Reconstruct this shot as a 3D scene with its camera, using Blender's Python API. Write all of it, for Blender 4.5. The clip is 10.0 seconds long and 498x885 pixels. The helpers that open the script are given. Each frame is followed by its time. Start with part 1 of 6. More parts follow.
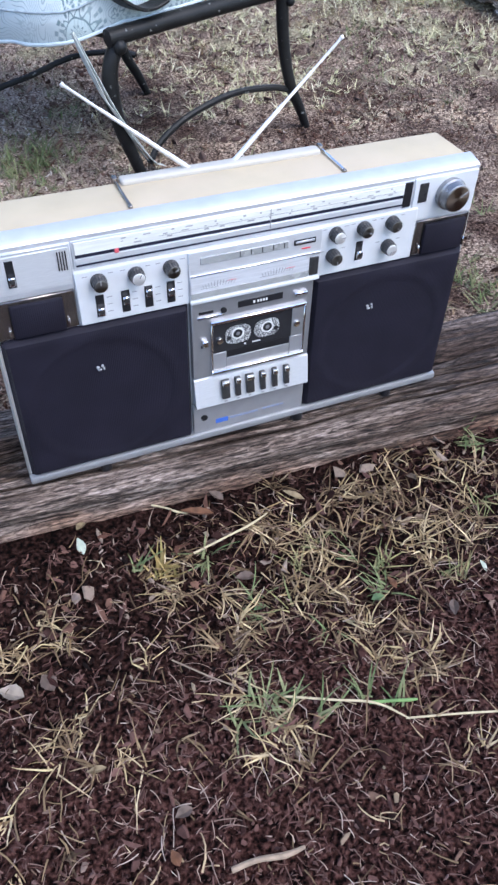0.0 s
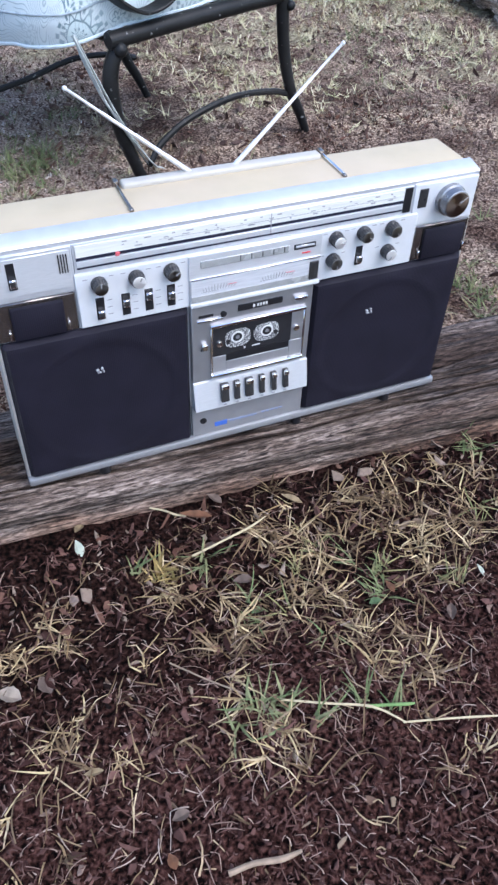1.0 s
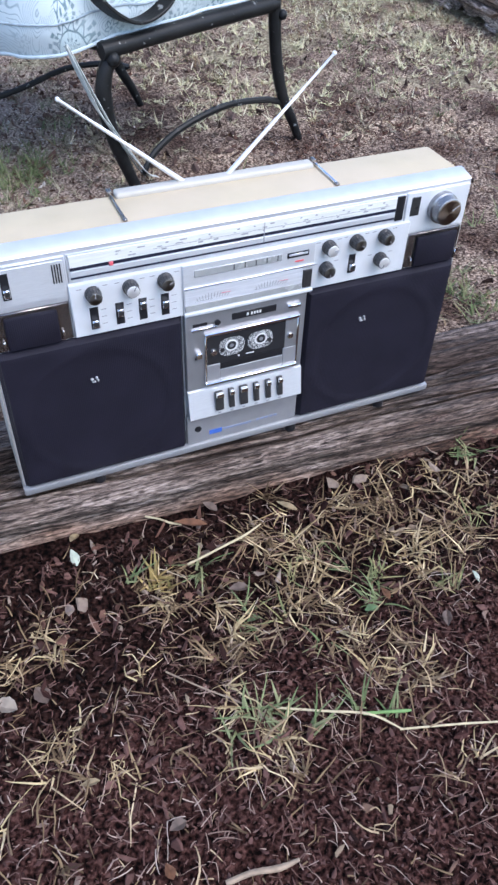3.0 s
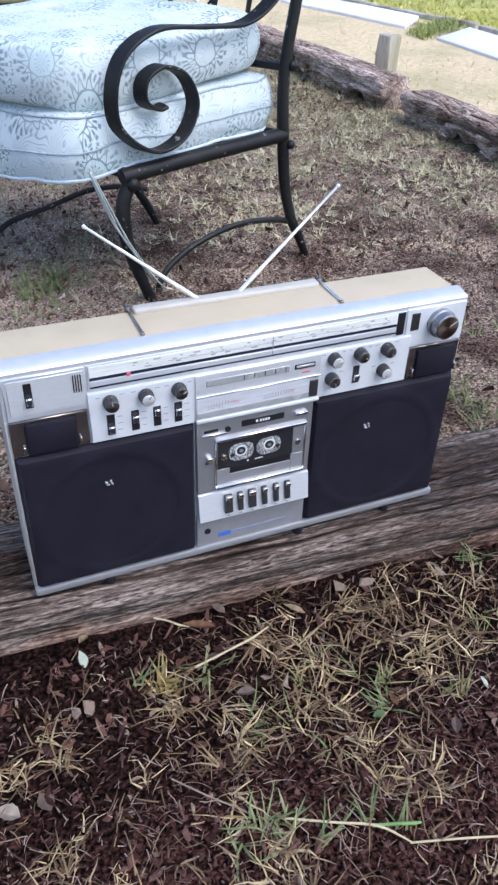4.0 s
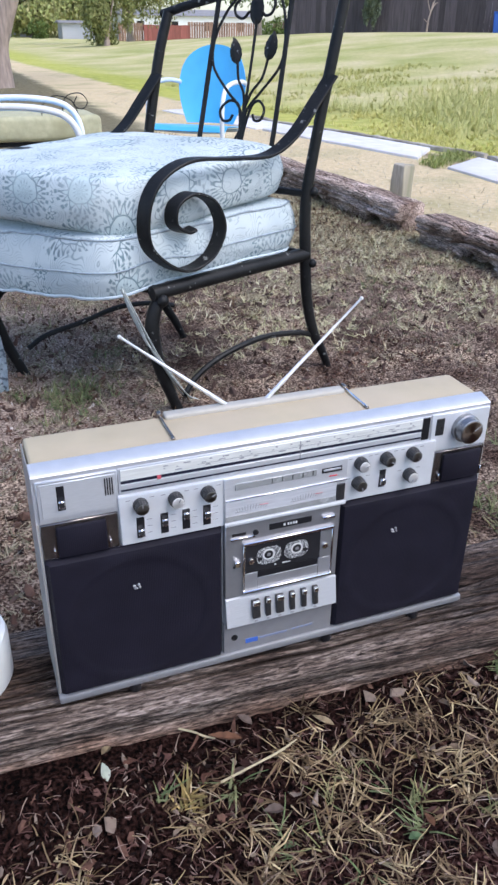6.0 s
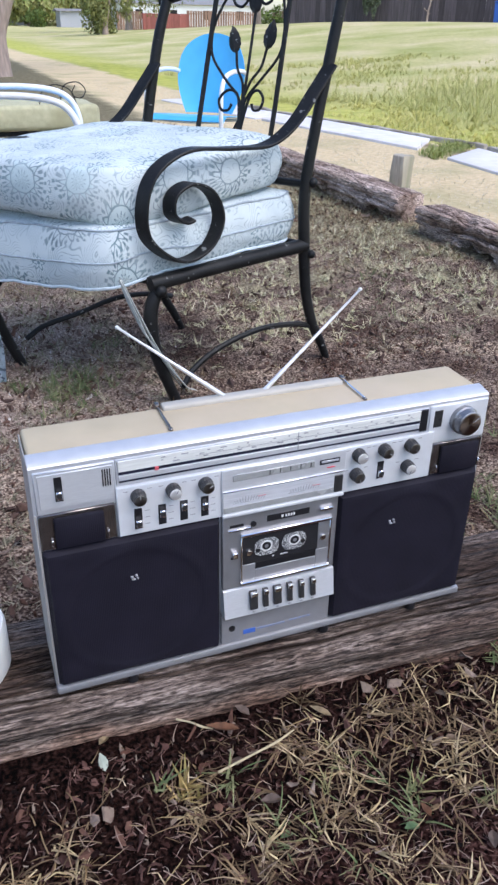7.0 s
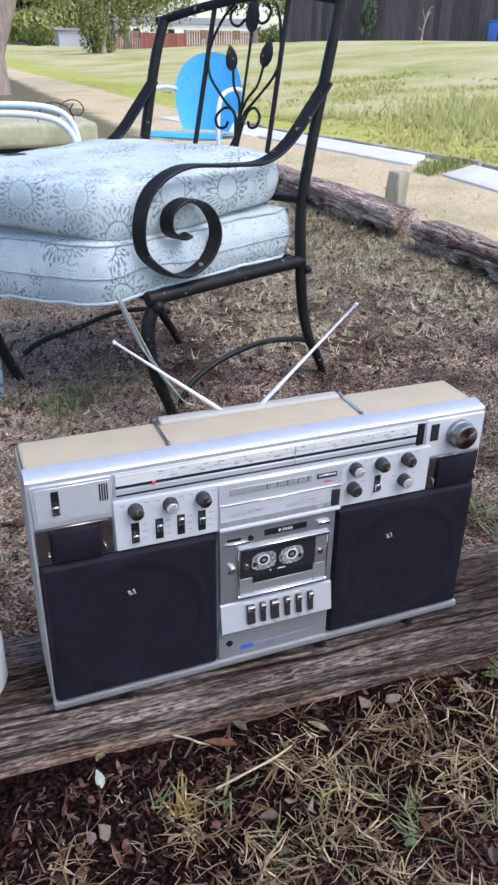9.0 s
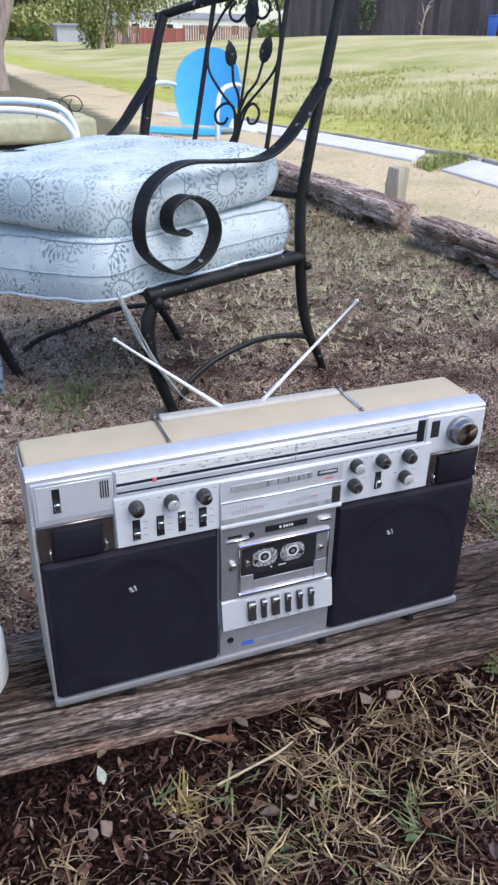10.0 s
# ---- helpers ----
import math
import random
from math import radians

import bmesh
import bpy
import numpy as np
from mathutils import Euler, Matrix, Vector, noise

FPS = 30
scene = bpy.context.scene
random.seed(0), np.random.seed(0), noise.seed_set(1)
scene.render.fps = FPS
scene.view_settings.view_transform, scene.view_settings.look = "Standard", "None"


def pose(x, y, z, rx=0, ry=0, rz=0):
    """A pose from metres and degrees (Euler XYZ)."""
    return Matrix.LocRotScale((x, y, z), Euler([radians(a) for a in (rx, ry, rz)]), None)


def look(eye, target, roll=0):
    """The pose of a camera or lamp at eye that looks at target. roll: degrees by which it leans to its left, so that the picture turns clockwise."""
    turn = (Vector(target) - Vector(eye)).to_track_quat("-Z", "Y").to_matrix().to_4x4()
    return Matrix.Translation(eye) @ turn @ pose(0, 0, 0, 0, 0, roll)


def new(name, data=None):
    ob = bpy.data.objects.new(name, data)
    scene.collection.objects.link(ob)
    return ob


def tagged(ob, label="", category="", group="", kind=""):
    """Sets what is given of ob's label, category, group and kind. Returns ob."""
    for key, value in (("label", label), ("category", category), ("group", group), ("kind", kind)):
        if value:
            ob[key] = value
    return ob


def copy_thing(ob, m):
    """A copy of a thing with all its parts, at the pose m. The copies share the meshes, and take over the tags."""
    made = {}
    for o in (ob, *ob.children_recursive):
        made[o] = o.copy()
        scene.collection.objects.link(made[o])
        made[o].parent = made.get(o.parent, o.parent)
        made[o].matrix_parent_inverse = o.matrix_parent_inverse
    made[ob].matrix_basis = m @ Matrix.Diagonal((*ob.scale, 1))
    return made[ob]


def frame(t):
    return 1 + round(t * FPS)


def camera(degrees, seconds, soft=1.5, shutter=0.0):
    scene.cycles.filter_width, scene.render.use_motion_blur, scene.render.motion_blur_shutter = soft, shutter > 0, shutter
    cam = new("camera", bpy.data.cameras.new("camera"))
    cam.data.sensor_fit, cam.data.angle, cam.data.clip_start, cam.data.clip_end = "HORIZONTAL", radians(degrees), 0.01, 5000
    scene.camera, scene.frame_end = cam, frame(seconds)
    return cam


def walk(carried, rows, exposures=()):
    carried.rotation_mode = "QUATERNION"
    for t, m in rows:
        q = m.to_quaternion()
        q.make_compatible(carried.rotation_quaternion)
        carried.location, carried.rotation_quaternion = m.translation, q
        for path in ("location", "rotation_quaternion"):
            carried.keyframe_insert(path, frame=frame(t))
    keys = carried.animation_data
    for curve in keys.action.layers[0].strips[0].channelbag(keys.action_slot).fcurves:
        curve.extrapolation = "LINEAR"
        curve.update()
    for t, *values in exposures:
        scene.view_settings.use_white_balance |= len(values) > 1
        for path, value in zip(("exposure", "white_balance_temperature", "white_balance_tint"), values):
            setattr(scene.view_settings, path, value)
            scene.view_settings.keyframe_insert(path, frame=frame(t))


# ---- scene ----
cam = camera(35.69, 10.0, soft=2.6, shutter=0.5)
PATH = [
    (0.0, -0.347, -0.792, 0.921, 45.84, -1.26, -22.53),
    (0.5, -0.349, -0.790, 0.927, 45.86, -1.47, -22.61),
    (1.0, -0.350, -0.791, 0.923, 46.02, -1.69, -22.46),
    (1.5, -0.349, -0.791, 0.925, 46.45, -1.79, -22.68),
    (2.0, -0.349, -0.791, 0.926, 46.51, -1.68, -22.73),
    (3.3, -0.349, -0.791, 0.926, 46.51, -1.68, -23.03),
    (3.5, -0.357, -0.801, 0.938, 47.97, -2.05, -23.06),
    (3.6, -0.358, -0.803, 0.944, 49.35, -1.93, -23.03),
    (3.8, -0.359, -0.805, 0.947, 49.64, -1.88, -23.01),
    (3.9, -0.360, -0.810, 0.950, 53.30, -1.62, -22.40),
    (4.0, -0.360, -0.811, 0.951, 53.89, -1.60, -22.29),
    (4.2, -0.355, -0.811, 0.955, 53.54, -1.42, -21.92),
    (4.3, -0.363, -0.815, 0.950, 58.40, -1.25, -21.35),
    (4.4, -0.369, -0.818, 0.948, 60.15, -1.16, -21.05),
    (4.5, -0.371, -0.819, 0.947, 60.37, -1.13, -20.89),
    (5.0, -0.373, -0.824, 0.948, 61.91, -1.03, -20.69),
    (5.5, -0.374, -0.823, 0.949, 62.28, -0.74, -20.91),
    (7.0, -0.373, -0.821, 0.948, 61.42, -0.95, -21.00),
    (7.5, -0.372, -0.822, 0.949, 61.57, -0.91, -20.94),
    (8.0, -0.374, -0.821, 0.948, 61.58, -0.96, -21.17),
    (8.5, -0.374, -0.824, 0.949, 61.97, -0.98, -21.17),
    (9.0, -0.373, -0.823, 0.948, 62.52, -0.92, -21.22),
    (9.5, -0.373, -0.823, 0.949, 62.47, -0.91, -21.34),
    (10.0, -0.374, -0.822, 0.949, 62.23, -0.83, -21.29),
]
EXPOSURES = [(0.0, 1.56, 5850, 12), (3.4, 1.56, 5850, 12), (4.6, 1.14, 6120, 14), (10.0, 1.14, 6120, 14)]
SKY, SUN = 0.135, 1.05
walk(cam, [(r[0], pose(*r[1:])) for r in PATH], EXPOSURES)

# ---- light: a soft, bright overcast afternoon ----
world = bpy.data.worlds.new("sky")
scene.world = world
world.use_nodes = True
wn, wl = world.node_tree.nodes, world.node_tree.links
sky = wn.new("ShaderNodeTexSky")
sky.sky_type, sky.sun_disc = "NISHITA", False
sky.sun_elevation, sky.sun_rotation = radians(52), radians(150)
sky.air_density, sky.dust_density, sky.ozone_density = 1.0, 1.5, 1.0
wl.new(sky.outputs[0], wn["Background"].inputs[0])
wn["Background"].inputs[1].default_value = SKY

sun = new("sun", bpy.data.lights.new("sun", "SUN"))
sun.data.energy, sun.data.angle, sun.data.color = SUN, radians(40), (1.0, 0.97, 0.93)
sun.matrix_world = look((3, -5, 9), (0, 0, 0))
tagged(sun, kind="structure")


# ---- materials ----
def mat(name, color, rough=0.6, metal=0.0, vary=0.15, scale=30.0, bump=0.0, bump_scale=200.0, stretch=(1, 1, 1), second=None,
        spec=0.5, island=0.0, coat=0.0, fleck=None):
    """A surface with variation at two scales. second: the colour of stains; island: how much each piece differs."""
    m = bpy.data.materials.new(name)
    m.use_nodes = True
    n, l = m.node_tree.nodes, m.node_tree.links
    b = n["Principled BSDF"]
    b.inputs["Roughness"].default_value, b.inputs["Metallic"].default_value = rough, metal
    b.inputs["Specular IOR Level"].default_value = spec
    b.inputs["Coat Weight"].default_value = coat
    co = n.new("ShaderNodeTexCoord")
    mp = n.new("ShaderNodeMapping")
    mp.inputs["Scale"].default_value = stretch
    l.new(co.outputs["Object"], mp.inputs["Vector"])

    def noise_at(s, detail=5.0):
        t = n.new("ShaderNodeTexNoise")
        t.inputs["Scale"].default_value, t.inputs["Detail"].default_value = s, detail
        l.new(mp.outputs[0], t.inputs["Vector"])
        return t.outputs["Fac"]

    def ramp(fac, lo, hi, c0, c1):
        r = n.new("ShaderNodeValToRGB")
        r.color_ramp.elements[0].position, r.color_ramp.elements[1].position = lo, hi
        r.color_ramp.elements[0].color, r.color_ramp.elements[1].color = (*c0, 1), (*c1, 1)
        l.new(fac, r.inputs[0])
        return r.outputs[0]

    def mixed(kind, fac, a, b2):
        x = n.new("ShaderNodeMix")
        x.data_type, x.blend_type = "RGBA", kind
        for sock, v in ((x.inputs[0], fac), (x.inputs[6], a), (x.inputs[7], b2)):
            if isinstance(v, bpy.types.NodeSocket):
                l.new(v, sock)
            else:
                sock.default_value = v
        return x.outputs[2]

    c = ramp(noise_at(scale), 0.3, 0.7, [v * (1 - vary) for v in color], [min(1, v * (1 + vary)) for v in color])
    if second:
        big = ramp(noise_at(scale * 0.13, 8), 0.45, 0.68, (0, 0, 0), (1, 1, 1))
        c = mixed("MIX", big, c, (*second, 1))
    if fleck:
        c = mixed("MIX", ramp(noise_at(fleck[1], 6), fleck[2], fleck[2] + 0.04, (0, 0, 0), (1, 1, 1)), c, (*fleck[0], 1))
    if island:
        g = n.new("ShaderNodeObjectInfo")
        c = mixed("MULTIPLY", 1.0, c, ramp(g.outputs["Random"], 0, 1, [1 - island] * 3, [1 + island] * 3))
    l.new(c, b.inputs["Base Color"])
    rr = n.new("ShaderNodeMapRange")
    rr.inputs[3].default_value, rr.inputs[4].default_value = max(0, rough - 0.1), min(1, rough + 0.1)
    l.new(noise_at(scale * 0.6), rr.inputs[0])
    l.new(rr.outputs[0], b.inputs["Roughness"])
    if bump:
        bp = n.new("ShaderNodeBump")
        bp.inputs["Strength"].default_value, bp.inputs["Distance"].default_value = bump, 0.002
        l.new(noise_at(bump_scale), bp.inputs["Height"])
        l.new(bp.outputs[0], b.inputs["Normal"])
    return m


def island_mat(name, colours, rough=0.8, trans=0.0):
    """Each loose piece takes one of the colours."""
    m = bpy.data.materials.new(name)
    m.use_nodes = True
    n, l = m.node_tree.nodes, m.node_tree.links
    b = n["Principled BSDF"]
    b.inputs["Roughness"].default_value = rough
    b.inputs["Specular IOR Level"].default_value = 0.1
    g = n.new("ShaderNodeNewGeometry")
    r = n.new("ShaderNodeValToRGB")
    r.color_ramp.interpolation = "LINEAR"
    for i, c in enumerate(colours):
        e = r.color_ramp.elements[i] if i < 2 else r.color_ramp.elements.new(0.5)
        e.position, e.color = i / (len(colours) - 1), (*c, 1)
    l.new(g.outputs["Random Per Island"], r.inputs[0])
    t = n.new("ShaderNodeTexNoise")
    t.inputs["Scale"].default_value = 120
    co = n.new("ShaderNodeTexCoord")
    l.new(co.outputs["Object"], t.inputs["Vector"])
    x = n.new("ShaderNodeMix")
    x.data_type, x.blend_type = "RGBA", "OVERLAY"
    x.inputs[0].default_value = 0.5
    l.new(r.outputs[0], x.inputs[6])
    l.new(t.outputs["Fac"], x.inputs[7])
    l.new(x.outputs[2], b.inputs["Base Color"])
    return m


M_SILVER = mat("satin_silver", (0.56, 0.57, 0.59), 0.36, 0.5, 0.04, 60, 0.03, 900)
M_BRIGHT = mat("bright_silver_plastic", (0.63, 0.64, 0.65), 0.4, 0.25, 0.04, 50, 0.02, 900)
M_BRUSHED = mat("brushed_silver", (0.58, 0.59, 0.60), 0.36, 0.4, 0.06, 90, 0.06, 500, (1, 1, 14))
M_DECKGREY = mat("grey_metal_paint", (0.28, 0.28, 0.29), 0.38, 0.6, 0.06, 60, 0.03, 900)
M_CHROME = mat("chrome", (0.78, 0.78, 0.8), 0.14, 1.0, 0.05, 60)
M_SMOKECHROME = mat("tarnished_chrome", (0.22, 0.195, 0.18), 0.22, 0.9, 0.2, 90, 0.05, 300)
M_BEIGE = mat("champagne_beige_plastic", (0.45, 0.375, 0.255), 0.6, 0.0, 0.06, 22, 0.08, 1500, second=(0.47, 0.385, 0.285), spec=0.3)
M_SIDE = mat("grey_side_plastic", (0.34, 0.325, 0.30), 0.55, 0.15, 0.08, 25, 0.06, 900)
M_BLACK = mat("black_plastic", (0.012, 0.012, 0.014), 0.35, 0.0, 0.2, 60, spec=0.35)
M_DARKGLASS = mat("dark_window_plastic", (0.02, 0.02, 0.022), 0.12, 0.0, 0.1, 60)
M_DIALWHITE = mat("cream_dial_plate", (0.66, 0.66, 0.62), 0.35, 0.1, 0.10, 120, stretch=(0.25, 1, 3))
M_RED = mat("red_pointer", (0.6, 0.03, 0.04), 0.4)
M_BLUE = mat("blue_print", (0.05, 0.12, 0.42), 0.4)
M_PRINT = mat("grey_print", (0.28, 0.28, 0.29), 0.5)
M_TAPE = mat("white_cassette_shell", (0.62, 0.62, 0.60), 0.35, 0.0, 0.1, 200)
M_IRON = mat("black_painted_iron", (0.008, 0.0085, 0.009), 0.45, 0.0, 0.35, 40, 0.35, 160, second=(0.018, 0.0175, 0.017), spec=0.22, fleck=((0.17, 0.175, 0.17), 60, 0.665))
M_WHITEPAINT = mat("white_enamel", (0.76, 0.78, 0.8), 0.35, 0.0, 0.05, 20, second=(0.6, 0.6, 0.58))
M_BLUEPAINT = mat("sky_blue_enamel", (0.07, 0.40, 0.73), 0.38, 0.0, 0.06, 12, 0.05, 90, second=(0.09, 0.43, 0.75))
M_JUG = mat("white_plastic", (0.78, 0.78, 0.76), 0.4, 0.0, 0.03, 20)
M_CAP = mat("pink_cap_plastic", (0.62, 0.2, 0.17), 0.45)
M_OLIVE = mat("beige_cushion_cloth", (0.42, 0.40, 0.25), 0.85, 0.0, 0.15, 25, 0.3, 400, second=(0.30, 0.28, 0.155))
M_STRAP = mat("pale_cloth_tie", (0.44, 0.46, 0.43), 0.85, 0.0, 0.25, 60, 0.3, 400)
M_BARK = mat("grey_brown_bark", (0.31, 0.245, 0.205), 0.9, 0.0, 0.3, 9, 0.8, 14, (2, 2, 0.4))
M_CONCRETE = mat("pale_concrete", (0.66, 0.63, 0.64), 0.8, 0.0, 0.12, 8, 0.3, 90, second=(0.60, 0.57, 0.55))
M_DARKFENCE = mat("dark_stained_boards", (0.064, 0.053, 0.060), 0.75, 0.0, 0.3, 3, 0.4, 60, (6, 6, 0.5), island=0.4)
M_REDFENCE = mat("red_stained_boards", (0.26, 0.085, 0.065), 0.8, 0.0, 0.2, 3, 0.3, 50, (6, 6, 0.5), island=0.15)
M_BROWNFENCE = mat("brown_boards", (0.25, 0.15, 0.10), 0.8, 0.0, 0.25, 3, 0.3, 50, (6, 6, 0.5), island=0.25)
M_SIDING = mat("pale_grey_siding", (0.42, 0.43, 0.46), 0.6, 0.0, 0.06, 1, second=(0.36, 0.37, 0.4))
M_ROOF = mat("grey_shingles", (0.24, 0.23, 0.23), 0.85, 0.0, 0.2, 4)
M_BIN = mat("blue_bin_plastic", (0.025, 0.10, 0.42), 0.4, 0.0, 0.06, 6)
M_WHITEWALL = mat("white_house_wall", (0.72, 0.72, 0.70), 0.7, 0.0, 0.05, 1)

M_LITTER = island_mat("mulch", [(0.008, 0.0036, 0.0030), (0.050, 0.0215, 0.0170), (0.021, 0.0090, 0.0074), (0.125, 0.066, 0.053), (0.036, 0.0150, 0.0118),
                                (0.010, 0.0043, 0.0036), (0.075, 0.037, 0.030)])
M_HUMUS = island_mat("dark_humus", [(0.005, 0.0025, 0.0021), (0.020, 0.0092, 0.0073), (0.010, 0.0047, 0.0039), (0.060, 0.031, 0.024), (0.015, 0.0066, 0.0053), (0.004, 0.002, 0.0017)])
M_DUSTYLITTER = island_mat("dusty_mulch", [(0.045, 0.028, 0.023), (0.15, 0.10, 0.078), (0.07, 0.044, 0.036), (0.30, 0.225, 0.178), (0.11, 0.060, 0.044),
                                          (0.20, 0.145, 0.104), (0.05, 0.034, 0.029), (0.14, 0.10, 0.074), (0.46, 0.385, 0.32), (0.085, 0.055, 0.044)], 0.85)
M_DARKCLOD = island_mat("dark_clods", [(0.07, 0.045, 0.039), (0.12, 0.083, 0.071), (0.05, 0.031, 0.027), (0.17, 0.125, 0.105), (0.09, 0.056, 0.046)], 0.9)
M_DRYMULCH = island_mat("dry_mulch", [(0.10, 0.055, 0.045), (0.19, 0.12, 0.10), (0.07, 0.035, 0.03), (0.27, 0.19, 0.16), (0.13, 0.07, 0.055)], 0.9)
M_STRAWTUFT = island_mat("bleached_straw", [(0.42, 0.31, 0.16), (0.58, 0.46, 0.28), (0.19, 0.125, 0.06), (0.70, 0.58, 0.40), (0.33, 0.235, 0.10), (0.48, 0.38, 0.205)], 0.75)
M_NEEDLE = island_mat("soil_needles", [(0.17, 0.105, 0.082), (0.30, 0.215, 0.175), (0.09, 0.052, 0.042), (0.22, 0.145, 0.115), (0.40, 0.31, 0.25), (0.12, 0.07, 0.055)], 0.85)
M_PALESCRAPS = island_mat("pale_scraps", [(0.40, 0.34, 0.29), (0.55, 0.49, 0.43), (0.28, 0.23, 0.19), (0.48, 0.40, 0.32), (0.62, 0.57, 0.52)], 0.85)
M_SPROUT = island_mat("sprouting_grass", [(0.22, 0.20, 0.085), (0.34, 0.29, 0.14), (0.14, 0.15, 0.065), (0.42, 0.35, 0.20), (0.17, 0.18, 0.08)], 0.75)
M_RUST = island_mat("rust_leaves", [(0.07, 0.032, 0.023), (0.13, 0.068, 0.048), (0.045, 0.021, 0.016), (0.19, 0.125, 0.09), (0.09, 0.044, 0.031), (0.26, 0.20, 0.155)], 0.85)
M_YARDGRASS = island_mat("yard_grass", [(0.14, 0.125, 0.075), (0.21, 0.19, 0.12), (0.085, 0.082, 0.05), (0.26, 0.22, 0.15), (0.11, 0.125, 0.065), (0.18, 0.155, 0.11), (0.34, 0.295, 0.21)], 0.8)
M_PALETHATCH = island_mat("pale_thatch", [(0.46, 0.41, 0.24), (0.58, 0.52, 0.33), (0.36, 0.35, 0.18), (0.50, 0.45, 0.25), (0.30, 0.32, 0.16), (0.64, 0.58, 0.42)], 0.8)
M_GOLDEN = island_mat("golden_blades", [(0.36, 0.25, 0.09), (0.46, 0.34, 0.14), (0.23, 0.16, 0.06), (0.50, 0.39, 0.22), (0.25, 0.21, 0.08)], 0.7)
M_STRAW = island_mat("straw", [(0.15, 0.098, 0.052), (0.36, 0.265, 0.16), (0.05, 0.030, 0.018), (0.22, 0.15, 0.082), (0.08, 0.054, 0.032), (0.60, 0.49, 0.34), (0.06, 0.039, 0.022)], 0.7)
M_STRAWYARD = island_mat("yard_straw", [(0.34, 0.27, 0.16), (0.46, 0.39, 0.25), (0.26, 0.22, 0.13), (0.40, 0.36, 0.20), (0.30, 0.30, 0.16), (0.52, 0.46, 0.33)], 0.75)
M_FIBRE = island_mat("root_fibres", [(0.20, 0.13, 0.10), (0.32, 0.23, 0.18), (0.13, 0.08, 0.06), (0.26, 0.18, 0.13), (0.42, 0.33, 0.27)], 0.8)
M_SCRAPS = island_mat("leaf_scraps", [(0.17, 0.12, 0.10), (0.27, 0.21, 0.17), (0.11, 0.06, 0.042), (0.33, 0.275, 0.235), (0.15, 0.075, 0.05), (0.22, 0.175, 0.12)], 0.8)
M_GREEN = island_mat("green_blades", [(0.085, 0.120, 0.048), (0.14, 0.165, 0.075), (0.075, 0.105, 0.055), (0.22, 0.22, 0.11)], 0.6)
M_WEEDS = island_mat("field_weeds", [(0.46, 0.45, 0.16), (0.58, 0.53, 0.23), (0.40, 0.41, 0.14), (0.62, 0.55, 0.31), (0.52, 0.49, 0.19)], 0.75)
M_PATHWEED = island_mat("path_weeds", [(0.16, 0.22, 0.06), (0.24, 0.28, 0.08), (0.13, 0.18, 0.06), (0.30, 0.30, 0.12)], 0.7)
M_LEAF = island_mat("tree_leaves", [(0.08, 0.12, 0.035), (0.13, 0.17, 0.045), (0.20, 0.23, 0.06), (0.09, 0.13, 0.04)], 0.6)
M_LEAFLIGHT = island_mat("sunlit_leaves", [(0.25, 0.29, 0.10), (0.38, 0.40, 0.15), (0.19, 0.24, 0.09), (0.33, 0.31, 0.14)], 0.6)
M_LEAFMIX = island_mat("olive_leaves", [(0.14, 0.17, 0.06), (0.24, 0.26, 0.10), (0.10, 0.13, 0.05), (0.30, 0.29, 0.12)], 0.6)


def grille_mat():
    """Fine black perforated cloth: a regular bump of tiny holes."""
    m = mat("black_speaker_mesh", (0.0120, 0.0108, 0.0175), 0.55, 0.0, 0.15, 25, spec=0.14)
    n, l = m.node_tree.nodes, m.node_tree.links
    co = n.new("ShaderNodeTexCoord")
    v = n.new("ShaderNodeTexVoronoi")
    v.inputs["Scale"].default_value, v.inputs["Randomness"].default_value = 420, 0.0
    l.new(co.outputs["Object"], v.inputs["Vector"])
    bp = n.new("ShaderNodeBump")
    bp.inputs["Strength"].default_value, bp.inputs["Distance"].default_value = 0.5, 0.001
    l.new(v.outputs["Distance"], bp.inputs["Height"])
    l.new(bp.outputs[0], n["Principled BSDF"].inputs["Normal"])
    return m


